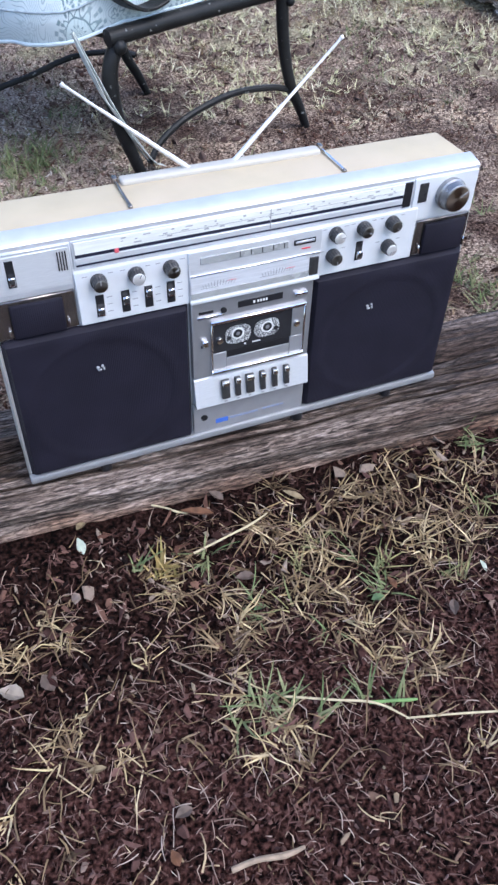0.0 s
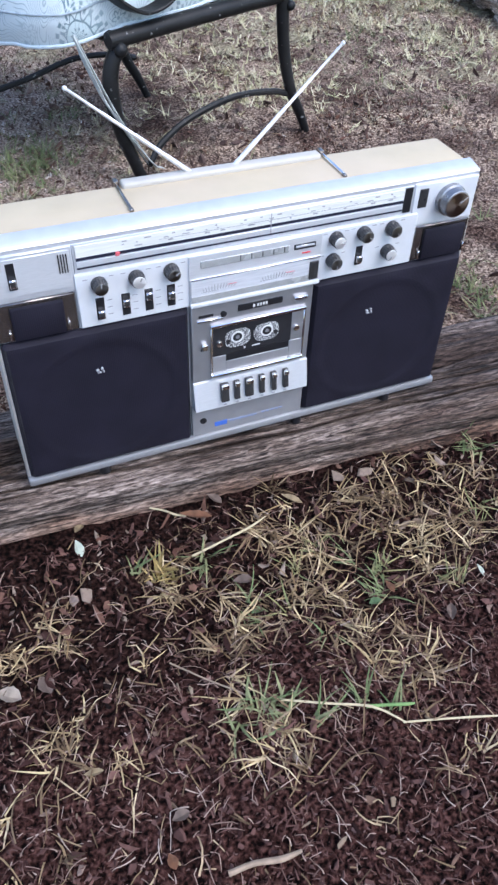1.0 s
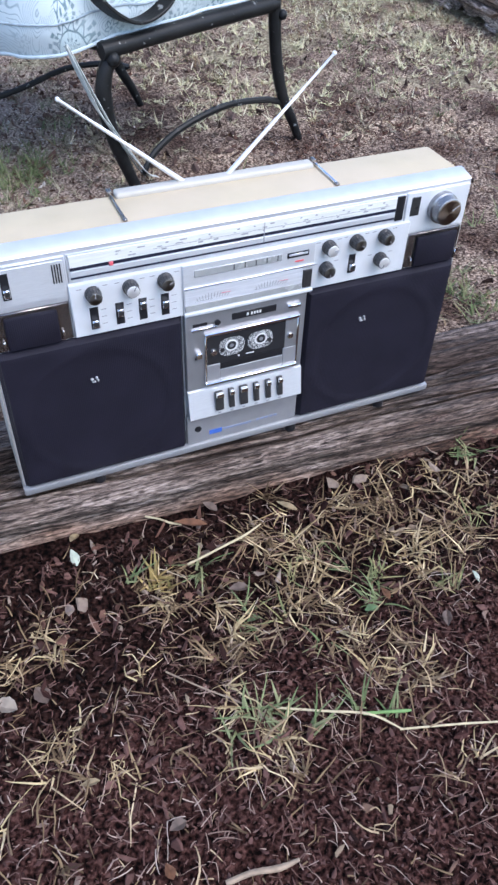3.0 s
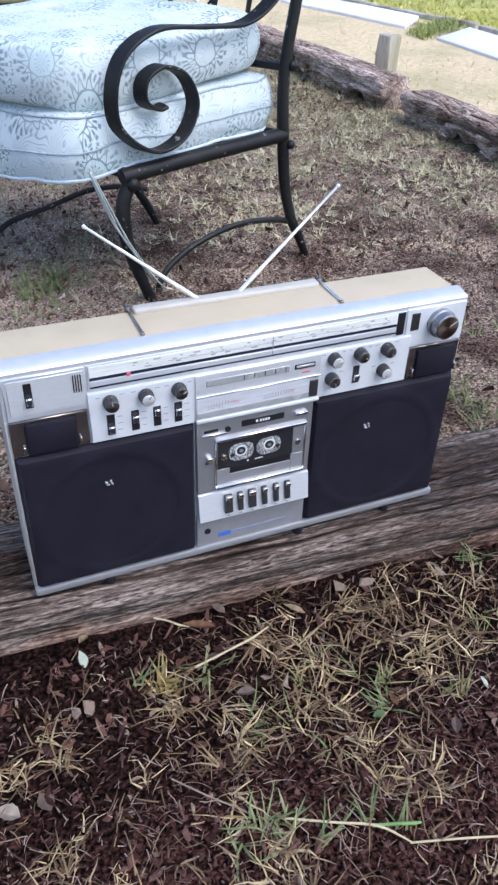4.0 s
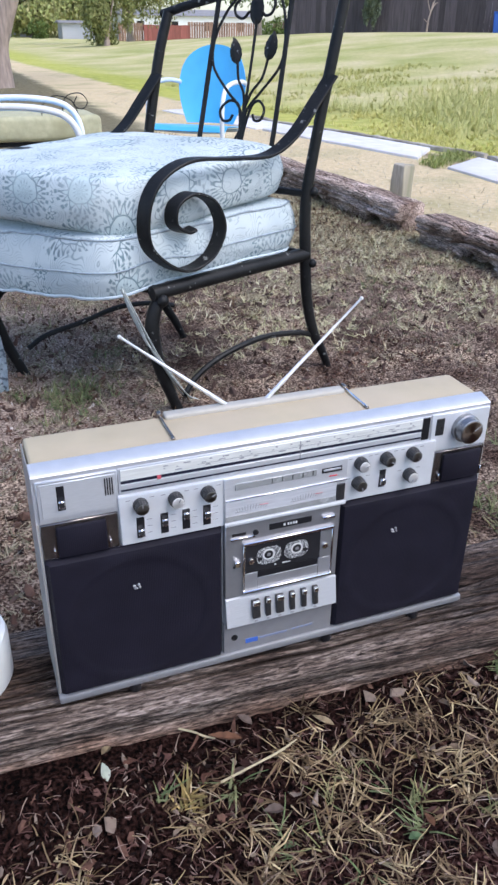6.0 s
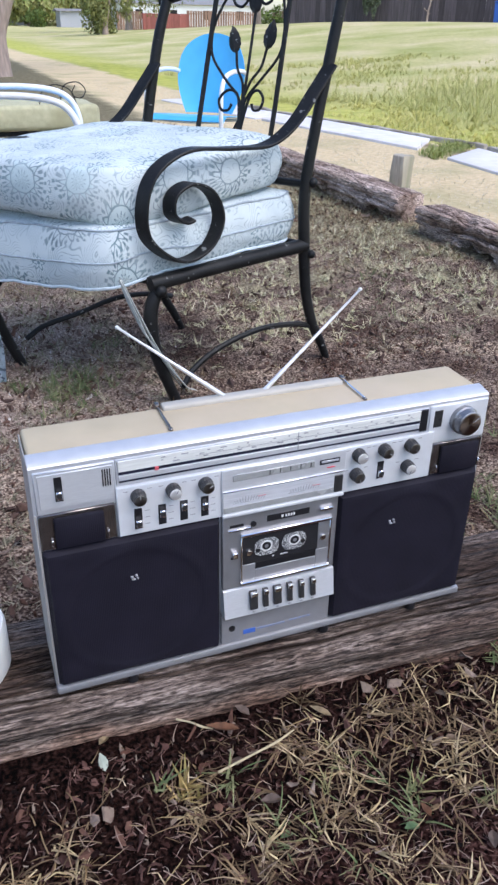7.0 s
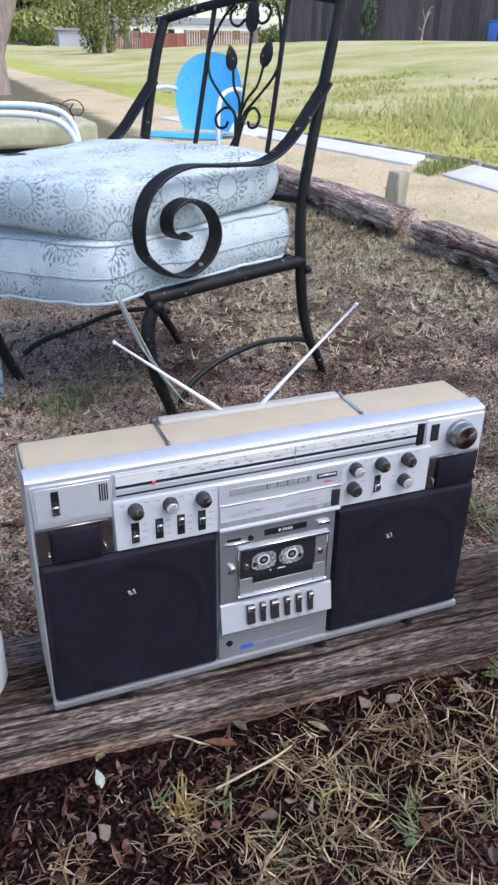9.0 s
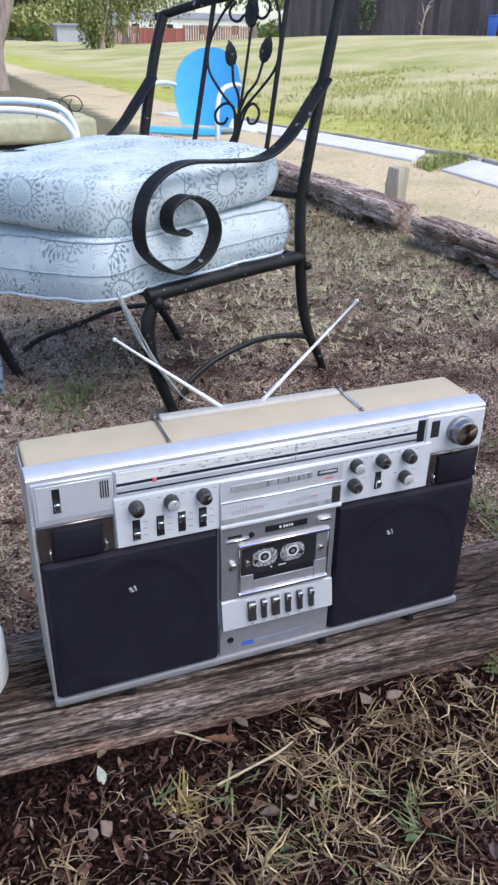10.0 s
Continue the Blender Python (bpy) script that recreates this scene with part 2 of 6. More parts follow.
def beam_mat(gain, bark=-9.0):
    """Weathered grey timber with brown grain along x."""
    m = bpy.data.materials.new("weathered_timber")
    m.use_nodes = True
    n, l = m.node_tree.nodes, m.node_tree.links
    b = n["Principled BSDF"]
    b.inputs["Roughness"].default_value, b.inputs["Specular IOR Level"].default_value = 0.85, 0.25
    co = n.new("ShaderNodeTexCoord")
    cols = []
    for stretch, s, stops in (((3.0, 44, 44), 5, ((0.30, (0.036, 0.026, 0.022)), (0.42, (0.135, 0.108, 0.092)), (0.66, (0.250, 0.212, 0.188)))),
                              ((1.2, 4, 4), 3.2, ((0.36, (0.46, 0.38, 0.34)), (0.50, (0.90, 0.85, 0.81)), (0.64, (1.35, 1.33, 1.33)))),
                              ((16, 115, 115), 2.6, ((0.36, (0.30, 0.27, 0.25)), (0.46, (0.90, 0.88, 0.86)), (0.64, (1.35, 1.33, 1.32)))),
                              ((0.9, 13, 13), 3.0, ((0.470, (gain, gain, gain)), (0.490, (0.09, 0.075, 0.065)), (0.510, (gain, gain, gain)))),
                              ((34, 190, 190), 2.3, ((0.36, (0.45, 0.42, 0.40)), (0.48, (0.98, 0.96, 0.95)), (0.62, (1.45, 1.44, 1.43))))):
        mp = n.new("ShaderNodeMapping")
        mp.inputs["Scale"].default_value = stretch
        l.new(co.outputs["Object"], mp.inputs["Vector"])
        t = n.new("ShaderNodeTexNoise")
        t.inputs["Scale"].default_value, t.inputs["Detail"].default_value, t.inputs["Distortion"].default_value = s, 7, 0.5
        l.new(mp.outputs[0], t.inputs["Vector"])
        r = n.new("ShaderNodeValToRGB")
        for i, (p, c) in enumerate(stops):
            e = r.color_ramp.elements[i] if i < 2 else r.color_ramp.elements.new(p)
            e.position, e.color = p, (*c, 1)
        l.new(t.outputs["Fac"], r.inputs[0])
        cols.append(r.outputs[0])
        if len(cols) == 1:
            bp = n.new("ShaderNodeBump")
            bp.inputs["Strength"].default_value, bp.inputs["Distance"].default_value = 1.0, 0.008
            l.new(t.outputs["Fac"], bp.inputs["Height"])
            l.new(bp.outputs[0], b.inputs["Normal"])
    last = cols[0]
    for c in cols[1:]:
        x = n.new("ShaderNodeMix")
        x.data_type, x.blend_type = "RGBA", "MULTIPLY"
        x.inputs[0].default_value = 1
        l.new(last, x.inputs[6])
        l.new(c, x.inputs[7])
        last = x.outputs[2]
    # shreds of red-brown bark along the lower front edge
    sep = n.new("ShaderNodeSeparateXYZ")
    l.new(co.outputs["Object"], sep.inputs[0])
    t = n.new("ShaderNodeTexNoise")
    t.inputs["Scale"].default_value = 9
    l.new(co.outputs["Object"], t.inputs["Vector"])
    k = n.new("ShaderNodeMath")
    k.operation, k.inputs[1].default_value = "MULTIPLY_ADD", -0.07
    l.new(t.outputs["Fac"], k.inputs[0])
    l.new(sep.outputs[2], k.inputs[2])
    r = n.new("ShaderNodeMapRange")
    r.inputs[1].default_value, r.inputs[2].default_value = bark - 0.035, bark - 0.055
    r.inputs[4].default_value = 0.75
    l.new(k.outputs[0], r.inputs[0])
    x = n.new("ShaderNodeMix")
    x.data_type, x.blend_type = "RGBA", "MULTIPLY"
    x.inputs[7].default_value = (1.05, 0.80, 0.64, 1)
    l.new(r.outputs[0], x.inputs[0])
    l.new(last, x.inputs[6])
    # a darker, bluish tone along the back half and towards one end
    def ranged(sock, lo, hi):
        q = n.new("ShaderNodeMapRange")
        q.inputs[1].default_value, q.inputs[2].default_value = lo, hi
        l.new(sock, q.inputs[0])
        return q.outputs[0]

    def joined(op, u, v):
        q = n.new("ShaderNodeMath")
        q.operation = op
        for i, w in enumerate((u, v)):
            if isinstance(w, bpy.types.NodeSocket):
                l.new(w, q.inputs[i])
            else:
                q.inputs[i].default_value = w
        return q.outputs[0]
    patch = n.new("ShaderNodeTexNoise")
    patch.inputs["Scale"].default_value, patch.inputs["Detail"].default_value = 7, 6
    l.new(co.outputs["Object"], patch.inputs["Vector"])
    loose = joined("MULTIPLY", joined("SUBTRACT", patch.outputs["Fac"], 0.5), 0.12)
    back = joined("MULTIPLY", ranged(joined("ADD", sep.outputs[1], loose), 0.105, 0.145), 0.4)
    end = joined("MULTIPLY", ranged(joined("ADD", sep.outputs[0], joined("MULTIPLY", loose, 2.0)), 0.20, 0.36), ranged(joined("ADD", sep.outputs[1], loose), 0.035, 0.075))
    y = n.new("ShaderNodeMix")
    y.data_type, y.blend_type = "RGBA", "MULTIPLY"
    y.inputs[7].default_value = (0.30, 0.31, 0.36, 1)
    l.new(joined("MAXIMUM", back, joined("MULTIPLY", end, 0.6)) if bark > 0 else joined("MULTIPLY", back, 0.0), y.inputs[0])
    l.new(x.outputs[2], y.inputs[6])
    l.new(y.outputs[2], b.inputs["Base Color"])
    return m


def cushion_mat():
    """Pale blue-white cotton printed with fine grey-teal medallions and contour lines."""
    m = bpy.data.materials.new("printed_cushion_cloth")
    m.use_nodes = True
    n, l = m.node_tree.nodes, m.node_tree.links
    b = n["Principled BSDF"]
    b.inputs["Roughness"].default_value, b.inputs["Specular IOR Level"].default_value = 0.85, 0.25
    co = n.new("ShaderNodeTexCoord")

    def math_node(op, a, c=None):
        k = n.new("ShaderNodeMath")
        k.operation = op
        for i, v in enumerate((a, c)):
            if v is None:
                continue
            if isinstance(v, bpy.types.NodeSocket):
                l.new(v, k.inputs[i])
            else:
                k.inputs[i].default_value = v
        return k.outputs[0]

    def noise_at(s, d=4):
        t = n.new("ShaderNodeTexNoise")
        t.inputs["Scale"].default_value, t.inputs["Detail"].default_value = s, d
        l.new(co.outputs["Object"], t.inputs["Vector"])
        return t.outputs["Fac"]

    def ramp(fac, lo, hi):
        r = n.new("ShaderNodeMapRange")
        r.inputs[1].default_value, r.inputs[2].default_value = lo, hi
        l.new(fac, r.inputs[0])
        return r.outputs[0]

    # flower medallions with petals and beads, small blossoms and fine contour lines between them
    def band(x, centre, half):
        return ramp(math_node("ABSOLUTE", math_node("SUBTRACT", x, centre)), half, half * 0.45)

    sway = n.new("ShaderNodeTexNoise")
    sway.inputs["Scale"].default_value, sway.inputs["Detail"].default_value = 11, 2
    l.new(co.outputs["UV"], sway.inputs["Vector"])
    warp = n.new("ShaderNodeVectorMath")
    warp.operation, warp.inputs[1].default_value = "MULTIPLY_ADD", (0.045, 0.045, 0)
    l.new(sway.outputs["Color"], warp.inputs[0])
    l.new(co.outputs["UV"], warp.inputs[2])
    print_at = warp.outputs[0]

    def cells(scale, loose):
        v = n.new("ShaderNodeTexVoronoi")
        v.voronoi_dimensions = "2D"
        v.inputs["Scale"].default_value, v.inputs["Randomness"].default_value = scale, loose
        l.new(print_at, v.inputs["Vector"])
        off = n.new("ShaderNodeVectorMath")
        off.operation = "SUBTRACT"
        l.new(print_at, off.inputs[0])
        l.new(v.outputs["Position"], off.inputs[1])
        q, h = n.new("ShaderNodeSeparateXYZ"), n.new("ShaderNodeSeparateColor")
        l.new(off.outputs[0], q.inputs[0])
        l.new(v.outputs["Color"], h.inputs[0])
        return v.outputs["Distance"], math_node("ARCTAN2", q.outputs[1], q.outputs[0]), h.outputs[0]

    def lobes(turn, count, size):
        return math_node("MULTIPLY", math_node("COSINE", math_node("MULTIPLY", turn, count)), size)

    def most(*v):
        out = v[0]
        for k in v[1:]:
            out = math_node("MAXIMUM", out, k)
        return out

    r, turn, luck = cells(6.0, 0.6)
    petal = math_node("SUBTRACT", r, lobes(turn, 13, 0.050))
    beads = math_node("MULTIPLY", band(r, 0.40, 0.035), ramp(lobes(turn, 18, 1.0), 0.0, 0.5))
    shown = ramp(luck, 0.42, 0.44)
    fringe = math_node("MULTIPLY", band(r, 0.325, 0.055), ramp(lobes(turn, 26, 1.0), -0.2, 0.3))
    big = math_node("MULTIPLY", most(band(petal, 0.26, 0.026), fringe, band(r, 0.205, 0.014), math_node("MULTIPLY", band(petal, 0.07, 0.022), ramp(luck, 0.6, 0.62)), beads), shown)
    in_big = math_node("MULTIPLY", ramp(r, 0.46, 0.43), shown)
    r2, turn2, luck2 = cells(17, 0.7)
    small = most(band(math_node("SUBTRACT", r2, lobes(turn2, 6, 0.085)), 0.24, 0.060), ramp(r2, 0.09, 0.06))
    small = math_node("MULTIPLY", math_node("MULTIPLY", small, ramp(luck2, 0.40, 0.42)), math_node("SUBTRACT", 1.0, in_big))
    wave = n.new("ShaderNodeTexNoise")
    wave.noise_dimensions = "2D"
    wave.inputs["Scale"].default_value, wave.inputs["Detail"].default_value = 10, 1
    l.new(co.outputs["UV"], wave.inputs["Vector"])
    lines = ramp(math_node("ABSOLUTE", math_node("SINE", math_node("MULTIPLY", wave.outputs["Fac"], 84))), 0.45, 0.18)
    lines = math_node("MULTIPLY", lines, math_node("SUBTRACT", 1.0, most(math_node("MULTIPLY", in_big, 0.6), ramp(r2, 0.31, 0.27))))
    ink = math_node("MULTIPLY", most(math_node("MULTIPLY", big, 0.85), math_node("MULTIPLY", small, 0.80), math_node("MULTIPLY", lines, 0.62)), math_node("ADD", math_node("MULTIPLY", ramp(noise_at(9, 3), 0.35, 0.62), 0.55), 0.44))

    def mixed(fac, a, c):
        x = n.new("ShaderNodeMix")
        x.data_type = "RGBA"
        for sock, val in ((x.inputs[0], fac), (x.inputs[6], a), (x.inputs[7], c)):
            if isinstance(val, bpy.types.NodeSocket):
                l.new(val, sock)
            else:
                sock.default_value = val
        return x.outputs[2]

    cloth = mixed(ramp(noise_at(4, 3), 0.35, 0.65), (0.47, 0.535, 0.55, 1), (0.60, 0.655, 0.65, 1))
    cloth = mixed(math_node("MULTIPLY", math_node("MULTIPLY", ramp(petal, 0.25, 0.22), ramp(luck, 0.62, 0.64)), 0.22), cloth, (0.36, 0.53, 0.52, 1))
    inkcol = mixed(noise_at(16, 1), (0.06, 0.08, 0.11, 1), (0.11, 0.22, 0.24, 1))
    l.new(mixed(ink, cloth, inkcol), b.inputs["Base Color"])
    bp = n.new("ShaderNodeBump")
    bp.inputs["Strength"].default_value, bp.inputs["Distance"].default_value = 0.35, 0.006
    l.new(noise_at(22, 4), bp.inputs["Height"])
    l.new(bp.outputs[0], b.inputs["Normal"])
    return m


def ground_mat():
    """Dark mulch-strewn soil in the yard, bleached straw beyond the sleepers, yellow-green rough grass past the path."""
    m = bpy.data.materials.new("soil_and_grass")
    m.use_nodes = True
    n, l = m.node_tree.nodes, m.node_tree.links
    b = n["Principled BSDF"]
    b.inputs["Roughness"].default_value, b.inputs["Specular IOR Level"].default_value = 0.95, 0.05
    co = n.new("ShaderNodeTexCoord")
    sep = n.new("ShaderNodeSeparateXYZ")
    l.new(co.outputs["Object"], sep.inputs[0])

    def noise_at(s, d=6):
        t = n.new("ShaderNodeTexNoise")
        t.inputs["Scale"].default_value, t.inputs["Detail"].default_value = s, d
        l.new(co.outputs["Object"], t.inputs["Vector"])
        return t.outputs["Fac"]

    def math_node(op, a, c):
        k = n.new("ShaderNodeMath")
        k.operation = op
        for i, v in enumerate((a, c)):
            if isinstance(v, bpy.types.NodeSocket):
                l.new(v, k.inputs[i])
            else:
                k.inputs[i].default_value = v
        return k.outputs[0]

    def rng(fac, lo, hi):
        r = n.new("ShaderNodeMapRange")
        r.inputs[1].default_value, r.inputs[2].default_value = lo, hi
        l.new(fac, r.inputs[0])
        return r.outputs[0]

    def ramp(fac, *stops):
        r = n.new("ShaderNodeValToRGB")
        for i, (p, c) in enumerate(stops):
            e = r.color_ramp.elements[i] if i < 2 else r.color_ramp.elements.new(p)
            e.position, e.color = p, (*c, 1)
        l.new(fac, r.inputs[0])
        return r.outputs[0]

    def mixed(fac, a, c, kind="MIX"):
        x = n.new("ShaderNodeMix")
        x.data_type, x.blend_type = "RGBA", kind
        for sock, v in ((x.inputs[0], fac), (x.inputs[6], a), (x.inputs[7], c)):
            if isinstance(v, bpy.types.NodeSocket):
                l.new(v, sock)
            else:
                sock.default_value = v
        return x.outputs[2]

    fine, mid, big = noise_at(160), noise_at(38), noise_at(2.2, 8)
    soil = ramp(fine, (0.38, (0.0030, 0.0013, 0.0011)), (0.52, (0.034, 0.0144, 0.0115)), (0.68, (0.10, 0.049, 0.039)))
    # the soil gets darker towards the timber, along a ragged edge
    by_timber = rng(math_node("ADD", sep.outputs[1], math_node("MULTIPLY", math_node("SUBTRACT", noise_at(7), 0.5), 0.16)), -0.36, -0.24)
    soil = mixed(by_timber, soil, mixed(1.0, soil, (0.40, 0.41, 0.41, 1), "MULTIPLY"))
    dusty = ramp(fine, (0.38, (0.040, 0.027, 0.022)), (0.50, (0.178, 0.135, 0.107)), (0.64, (0.43, 0.355, 0.285)))
    behind = rng(math_node("ADD", sep.outputs[1], math_node("MULTIPLY", noise_at(3), 0.3)), 0.15, 0.35)
    soil = mixed(behind, soil, dusty)
    soil = mixed(0.6, soil, ramp(mid, (0.35, (0.5, 0.47, 0.46)), (0.65, (1.35, 1.3, 1.3))), "MULTIPLY")
    thatch = ramp(noise_at(70), (0.36, (0.12, 0.105, 0.062)), (0.55, (0.36, 0.325, 0.20)), (0.7, (0.56, 0.50, 0.33)))
    far_patch = rng(math_node("ADD", noise_at(3.6, 7), math_node("ADD", math_node("MULTIPLY", sep.outputs[0], 0.06), math_node("MULTIPLY", math_node("SUBTRACT", sep.outputs[1], 2.7), 0.14))), 0.49, 0.62)
    soil = mixed(behind, soil, mixed(1.0, soil, ramp(noise_at(4.5, 6), (0.36, (0.38, 0.31, 0.29)), (0.50, (0.95, 0.90, 0.87)), (0.64, (1.6, 1.56, 1.42))), "MULTIPLY"))
    # soil under the chair painted paler, to offset the shade of the cushions
    chair_fill = math_node("MULTIPLY", rng(math_node("SUBTRACT", math_node("MULTIPLY", noise_at(2.6, 5), 1.2), sep.outputs[0]), 0.25, 0.75), rng(sep.outputs[1], 0.7, 1.1))
    soil = mixed(math_node("MULTIPLY", math_node("MULTIPLY", chair_fill, math_node("SUBTRACT", 1.0, rng(sep.outputs[1], 2.0, 3.2))), 0.75), soil, ramp(fine, (0.36, (0.12, 0.086, 0.068)), (0.52, (0.34, 0.26, 0.21)), (0.66, (0.56, 0.46, 0.38))))
    yard = mixed(math_node("MULTIPLY", math_node("MULTIPLY", far_patch, 0.8), behind), soil, thatch)
    straw = ramp(noise_at(24), (0.3, (0.56, 0.44, 0.265)), (0.7, (0.75, 0.61, 0.39)))
    straw = mixed(math_node("MULTIPLY", rng(noise_at(1.3), 0.52, 0.72), 0.6), straw, (0.30, 0.29, 0.14, 1))
    grass = ramp(noise_at(0.42, 6), (0.34, (0.37, 0.375, 0.14)), (0.5, (0.49, 0.455, 0.215)), (0.66, (0.60, 0.52, 0.31)))
    grass = mixed(0.5, grass, ramp(noise_at(9, 5), (0.3, (0.74, 0.77, 0.66)), (0.7, (1.2, 1.17, 1.14))), "MULTIPLY")
    edge = math_node("ADD", sep.outputs[0], math_node("MULTIPLY", math_node("SUBTRACT", noise_at(1.7, 5), 0.5), 0.5))
    edge2 = math_node("ADD", edge, math_node("MULTIPLY", rng(sep.outputs[1], 3.5, 8.0), 0.22))
    c = mixed(rng(edge2, 1.95, 2.15), yard, straw)
    edge3 = math_node("ADD", edge, math_node("ADD", math_node("MULTIPLY", rng(sep.outputs[1], 5.0, 9.0), 0.55), math_node("ADD", math_node("MULTIPLY", rng(sep.outputs[1], 9.0, 14.0), 0.40), math_node("MULTIPLY", rng(sep.outputs[1], 17.0, 27.0), 0.5))))
    lip = math_node("MULTIPLY", rng(edge3, 3.62, 3.80), math_node("SUBTRACT", 1.0, rng(edge3, 3.92, 4.02)))
    lip = math_node("MULTIPLY", lip, math_node("SUBTRACT", 1.0, rng(sep.outputs[1], 7.5, 9.5)))
    c = mixed(math_node("MULTIPLY", lip, 0.8), c, (0.13, 0.10, 0.075, 1))
    c = mixed(rng(edge3, 3.98, 4.10), c, grass)
    strip = math_node("MULTIPLY", rng(edge3, 4.0, 4.2), math_node("SUBTRACT", 1.0, rng(math_node("ADD", edge3, noise_at(1.1, 4)), 5.2, 6.6)))
    c = mixed(math_node("MULTIPLY", strip, 0.75), c, ramp(noise_at(6, 5), (0.35, (0.33, 0.36, 0.055)), (0.65, (0.55, 0.53, 0.115))))
    # far yard toned dark olive-brown: the trees' soft shade put into the soil colour
    olive = math_node("MULTIPLY", rng(sep.outputs[1], 4.5, 6.5), math_node("SUBTRACT", 1.0, rng(edge2, 1.90, 2.10)))
    c = mixed(math_node("MULTIPLY", olive, 0.75), c, ramp(noise_at(14, 5), (0.35, (0.10, 0.085, 0.05)), (0.65, (0.24, 0.205, 0.125))))
    l.new(c, b.inputs["Base Color"])
    bp = n.new("ShaderNodeBump")
    bp.inputs["Strength"].default_value, bp.inputs["Distance"].default_value = 0.9, 0.012
    l.new(fine, bp.inputs["Height"])
    l.new(bp.outputs[0], b.inputs["Normal"])
    return m


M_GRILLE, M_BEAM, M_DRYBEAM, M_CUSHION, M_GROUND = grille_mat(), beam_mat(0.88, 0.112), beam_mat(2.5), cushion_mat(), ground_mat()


# ---- mesh helpers ----
def finish(name, bm, material, smooth=True):
    me = bpy.data.meshes.new(name)
    bmesh.ops.recalc_face_normals(bm, faces=bm.faces)
    bm.to_mesh(me)
    bm.free()
    me.materials.append(material)
    if smooth:
        me.shade_smooth()
        me.set_sharp_from_angle(angle=radians(38))
    return me


def part(name, bm, material, parent=None, label="", smooth=True):
    """Links a bmesh as one mesh object under its thing, in the thing's own coordinates."""
    ob = new(name, finish(name, bm, material, smooth))
    if parent:
        ob.parent = parent
    return tagged(ob, label)


def thing(name, m, label, category, group="", kind=""):
    ob = new(name)
    ob.empty_display_size = 0.05
    ob.matrix_basis = m
    return tagged(ob, label, category, group, kind)


def from_arrays(name, verts, faces, material, smooth=False):
    me = bpy.data.meshes.new(name)
    me.from_pydata([tuple(v) for v in verts], [], [tuple(f) for f in faces])
    me.materials.append(material)
    if smooth:
        me.shade_smooth()
    return new(name, me)


def add_box(bm, x0, x1, y0, y1, z0, z1, bev=0.0, seg=2, m=None):
    r = bmesh.ops.create_cube(bm, size=1)
    vs = r["verts"]
    for v in vs:
        v.co = Vector((x0 + (v.co.x + 0.5) * (x1 - x0), y0 + (v.co.y + 0.5) * (y1 - y0), z0 + (v.co.z + 0.5) * (z1 - z0)))
    if bev:
        es = list({e for v in vs for e in v.link_edges})
        out = bmesh.ops.bevel(bm, geom=es, offset=bev, segments=seg, profile=0.5, affect="EDGES")
        vs = list({v for f in out["faces"] for v in f.verts} | {v for v in vs if v.is_valid})
    if m:
        bmesh.ops.transform(bm, matrix=m, verts=vs)
    return bm


def box(*a, **k):
    return add_box(bmesh.new(), *a, **k)


def spline(pts, n=8):
    """A smooth line through the points."""
    P = [Vector(p) for p in pts]
    P = [2 * P[0] - P[1]] + P + [2 * P[-1] - P[-2]]
    out = []
    for i in range(1, len(P) - 2):
        a, b, c, d = P[i - 1:i + 3]
        for k in range(n):
            t = k / n
            out.append(0.5 * ((2 * b) + (c - a) * t + (2 * a - 5 * b + 4 * c - d) * t * t + (3 * b - a - 3 * c + d) * t ** 3))
    return out + [P[-2]]


def add_sweep(bm, line, ring, flat=None, taper=None):
    """Sweeps a ring of (a, b) along a line; flat: the direction in which b lies; taper: a factor for each point."""
    line = [Vector(p) for p in line]
    loops, side = [], None
    for i, p in enumerate(line):
        t = (line[min(i + 1, len(line) - 1)] - line[max(i - 1, 0)]).normalized()
        if flat is not None:
            b = (Vector(flat) - t * Vector(flat).dot(t)).normalized()
        elif side is None:
            b = t.orthogonal().normalized()
        else:
            b = (side - t * side.dot(t)).normalized()
        side = b
        a = t.cross(b)
        k = taper[i] if taper else 1.0
        loops.append([bm.verts.new(p + a * (u * k) + b * (v * k)) for u, v in ring])
    n = len(ring)
    for A, B in zip(loops, loops[1:]):
        for j in range(n):
            bm.faces.new((A[j], A[(j + 1) % n], B[(j + 1) % n], B[j]))
    bm.faces.new(list(reversed(loops[0])))
    bm.faces.new(loops[-1])
    return bm


def circle(r, n=10):
    return [(r * math.cos(2 * math.pi * i / n), r * math.sin(2 * math.pi * i / n)) for i in range(n)]


def bar(a, b, c=None):
    """The section of a flat bar with eased edges: a thick, b wide."""
    e = min(a, b) * 0.25
    a, b = a / 2, b / 2
    return [(a, -b + e), (a, b - e), (a - e, b), (-a + e, b), (-a, b - e), (-a, -b + e), (-a + e, -b), (a - e, -b)]


def tube(pts, r, n=8, sides=10, taper=None):
    line = spline(pts, n) if len(pts) > 2 else [Vector(p) for p in pts]
    tp = [np.interp(i / (len(line) - 1), np.linspace(0, 1, len(taper)), taper) for i in range(len(line))] if taper else None
    return add_sweep(bmesh.new(), line, circle(r, sides), None, tp)


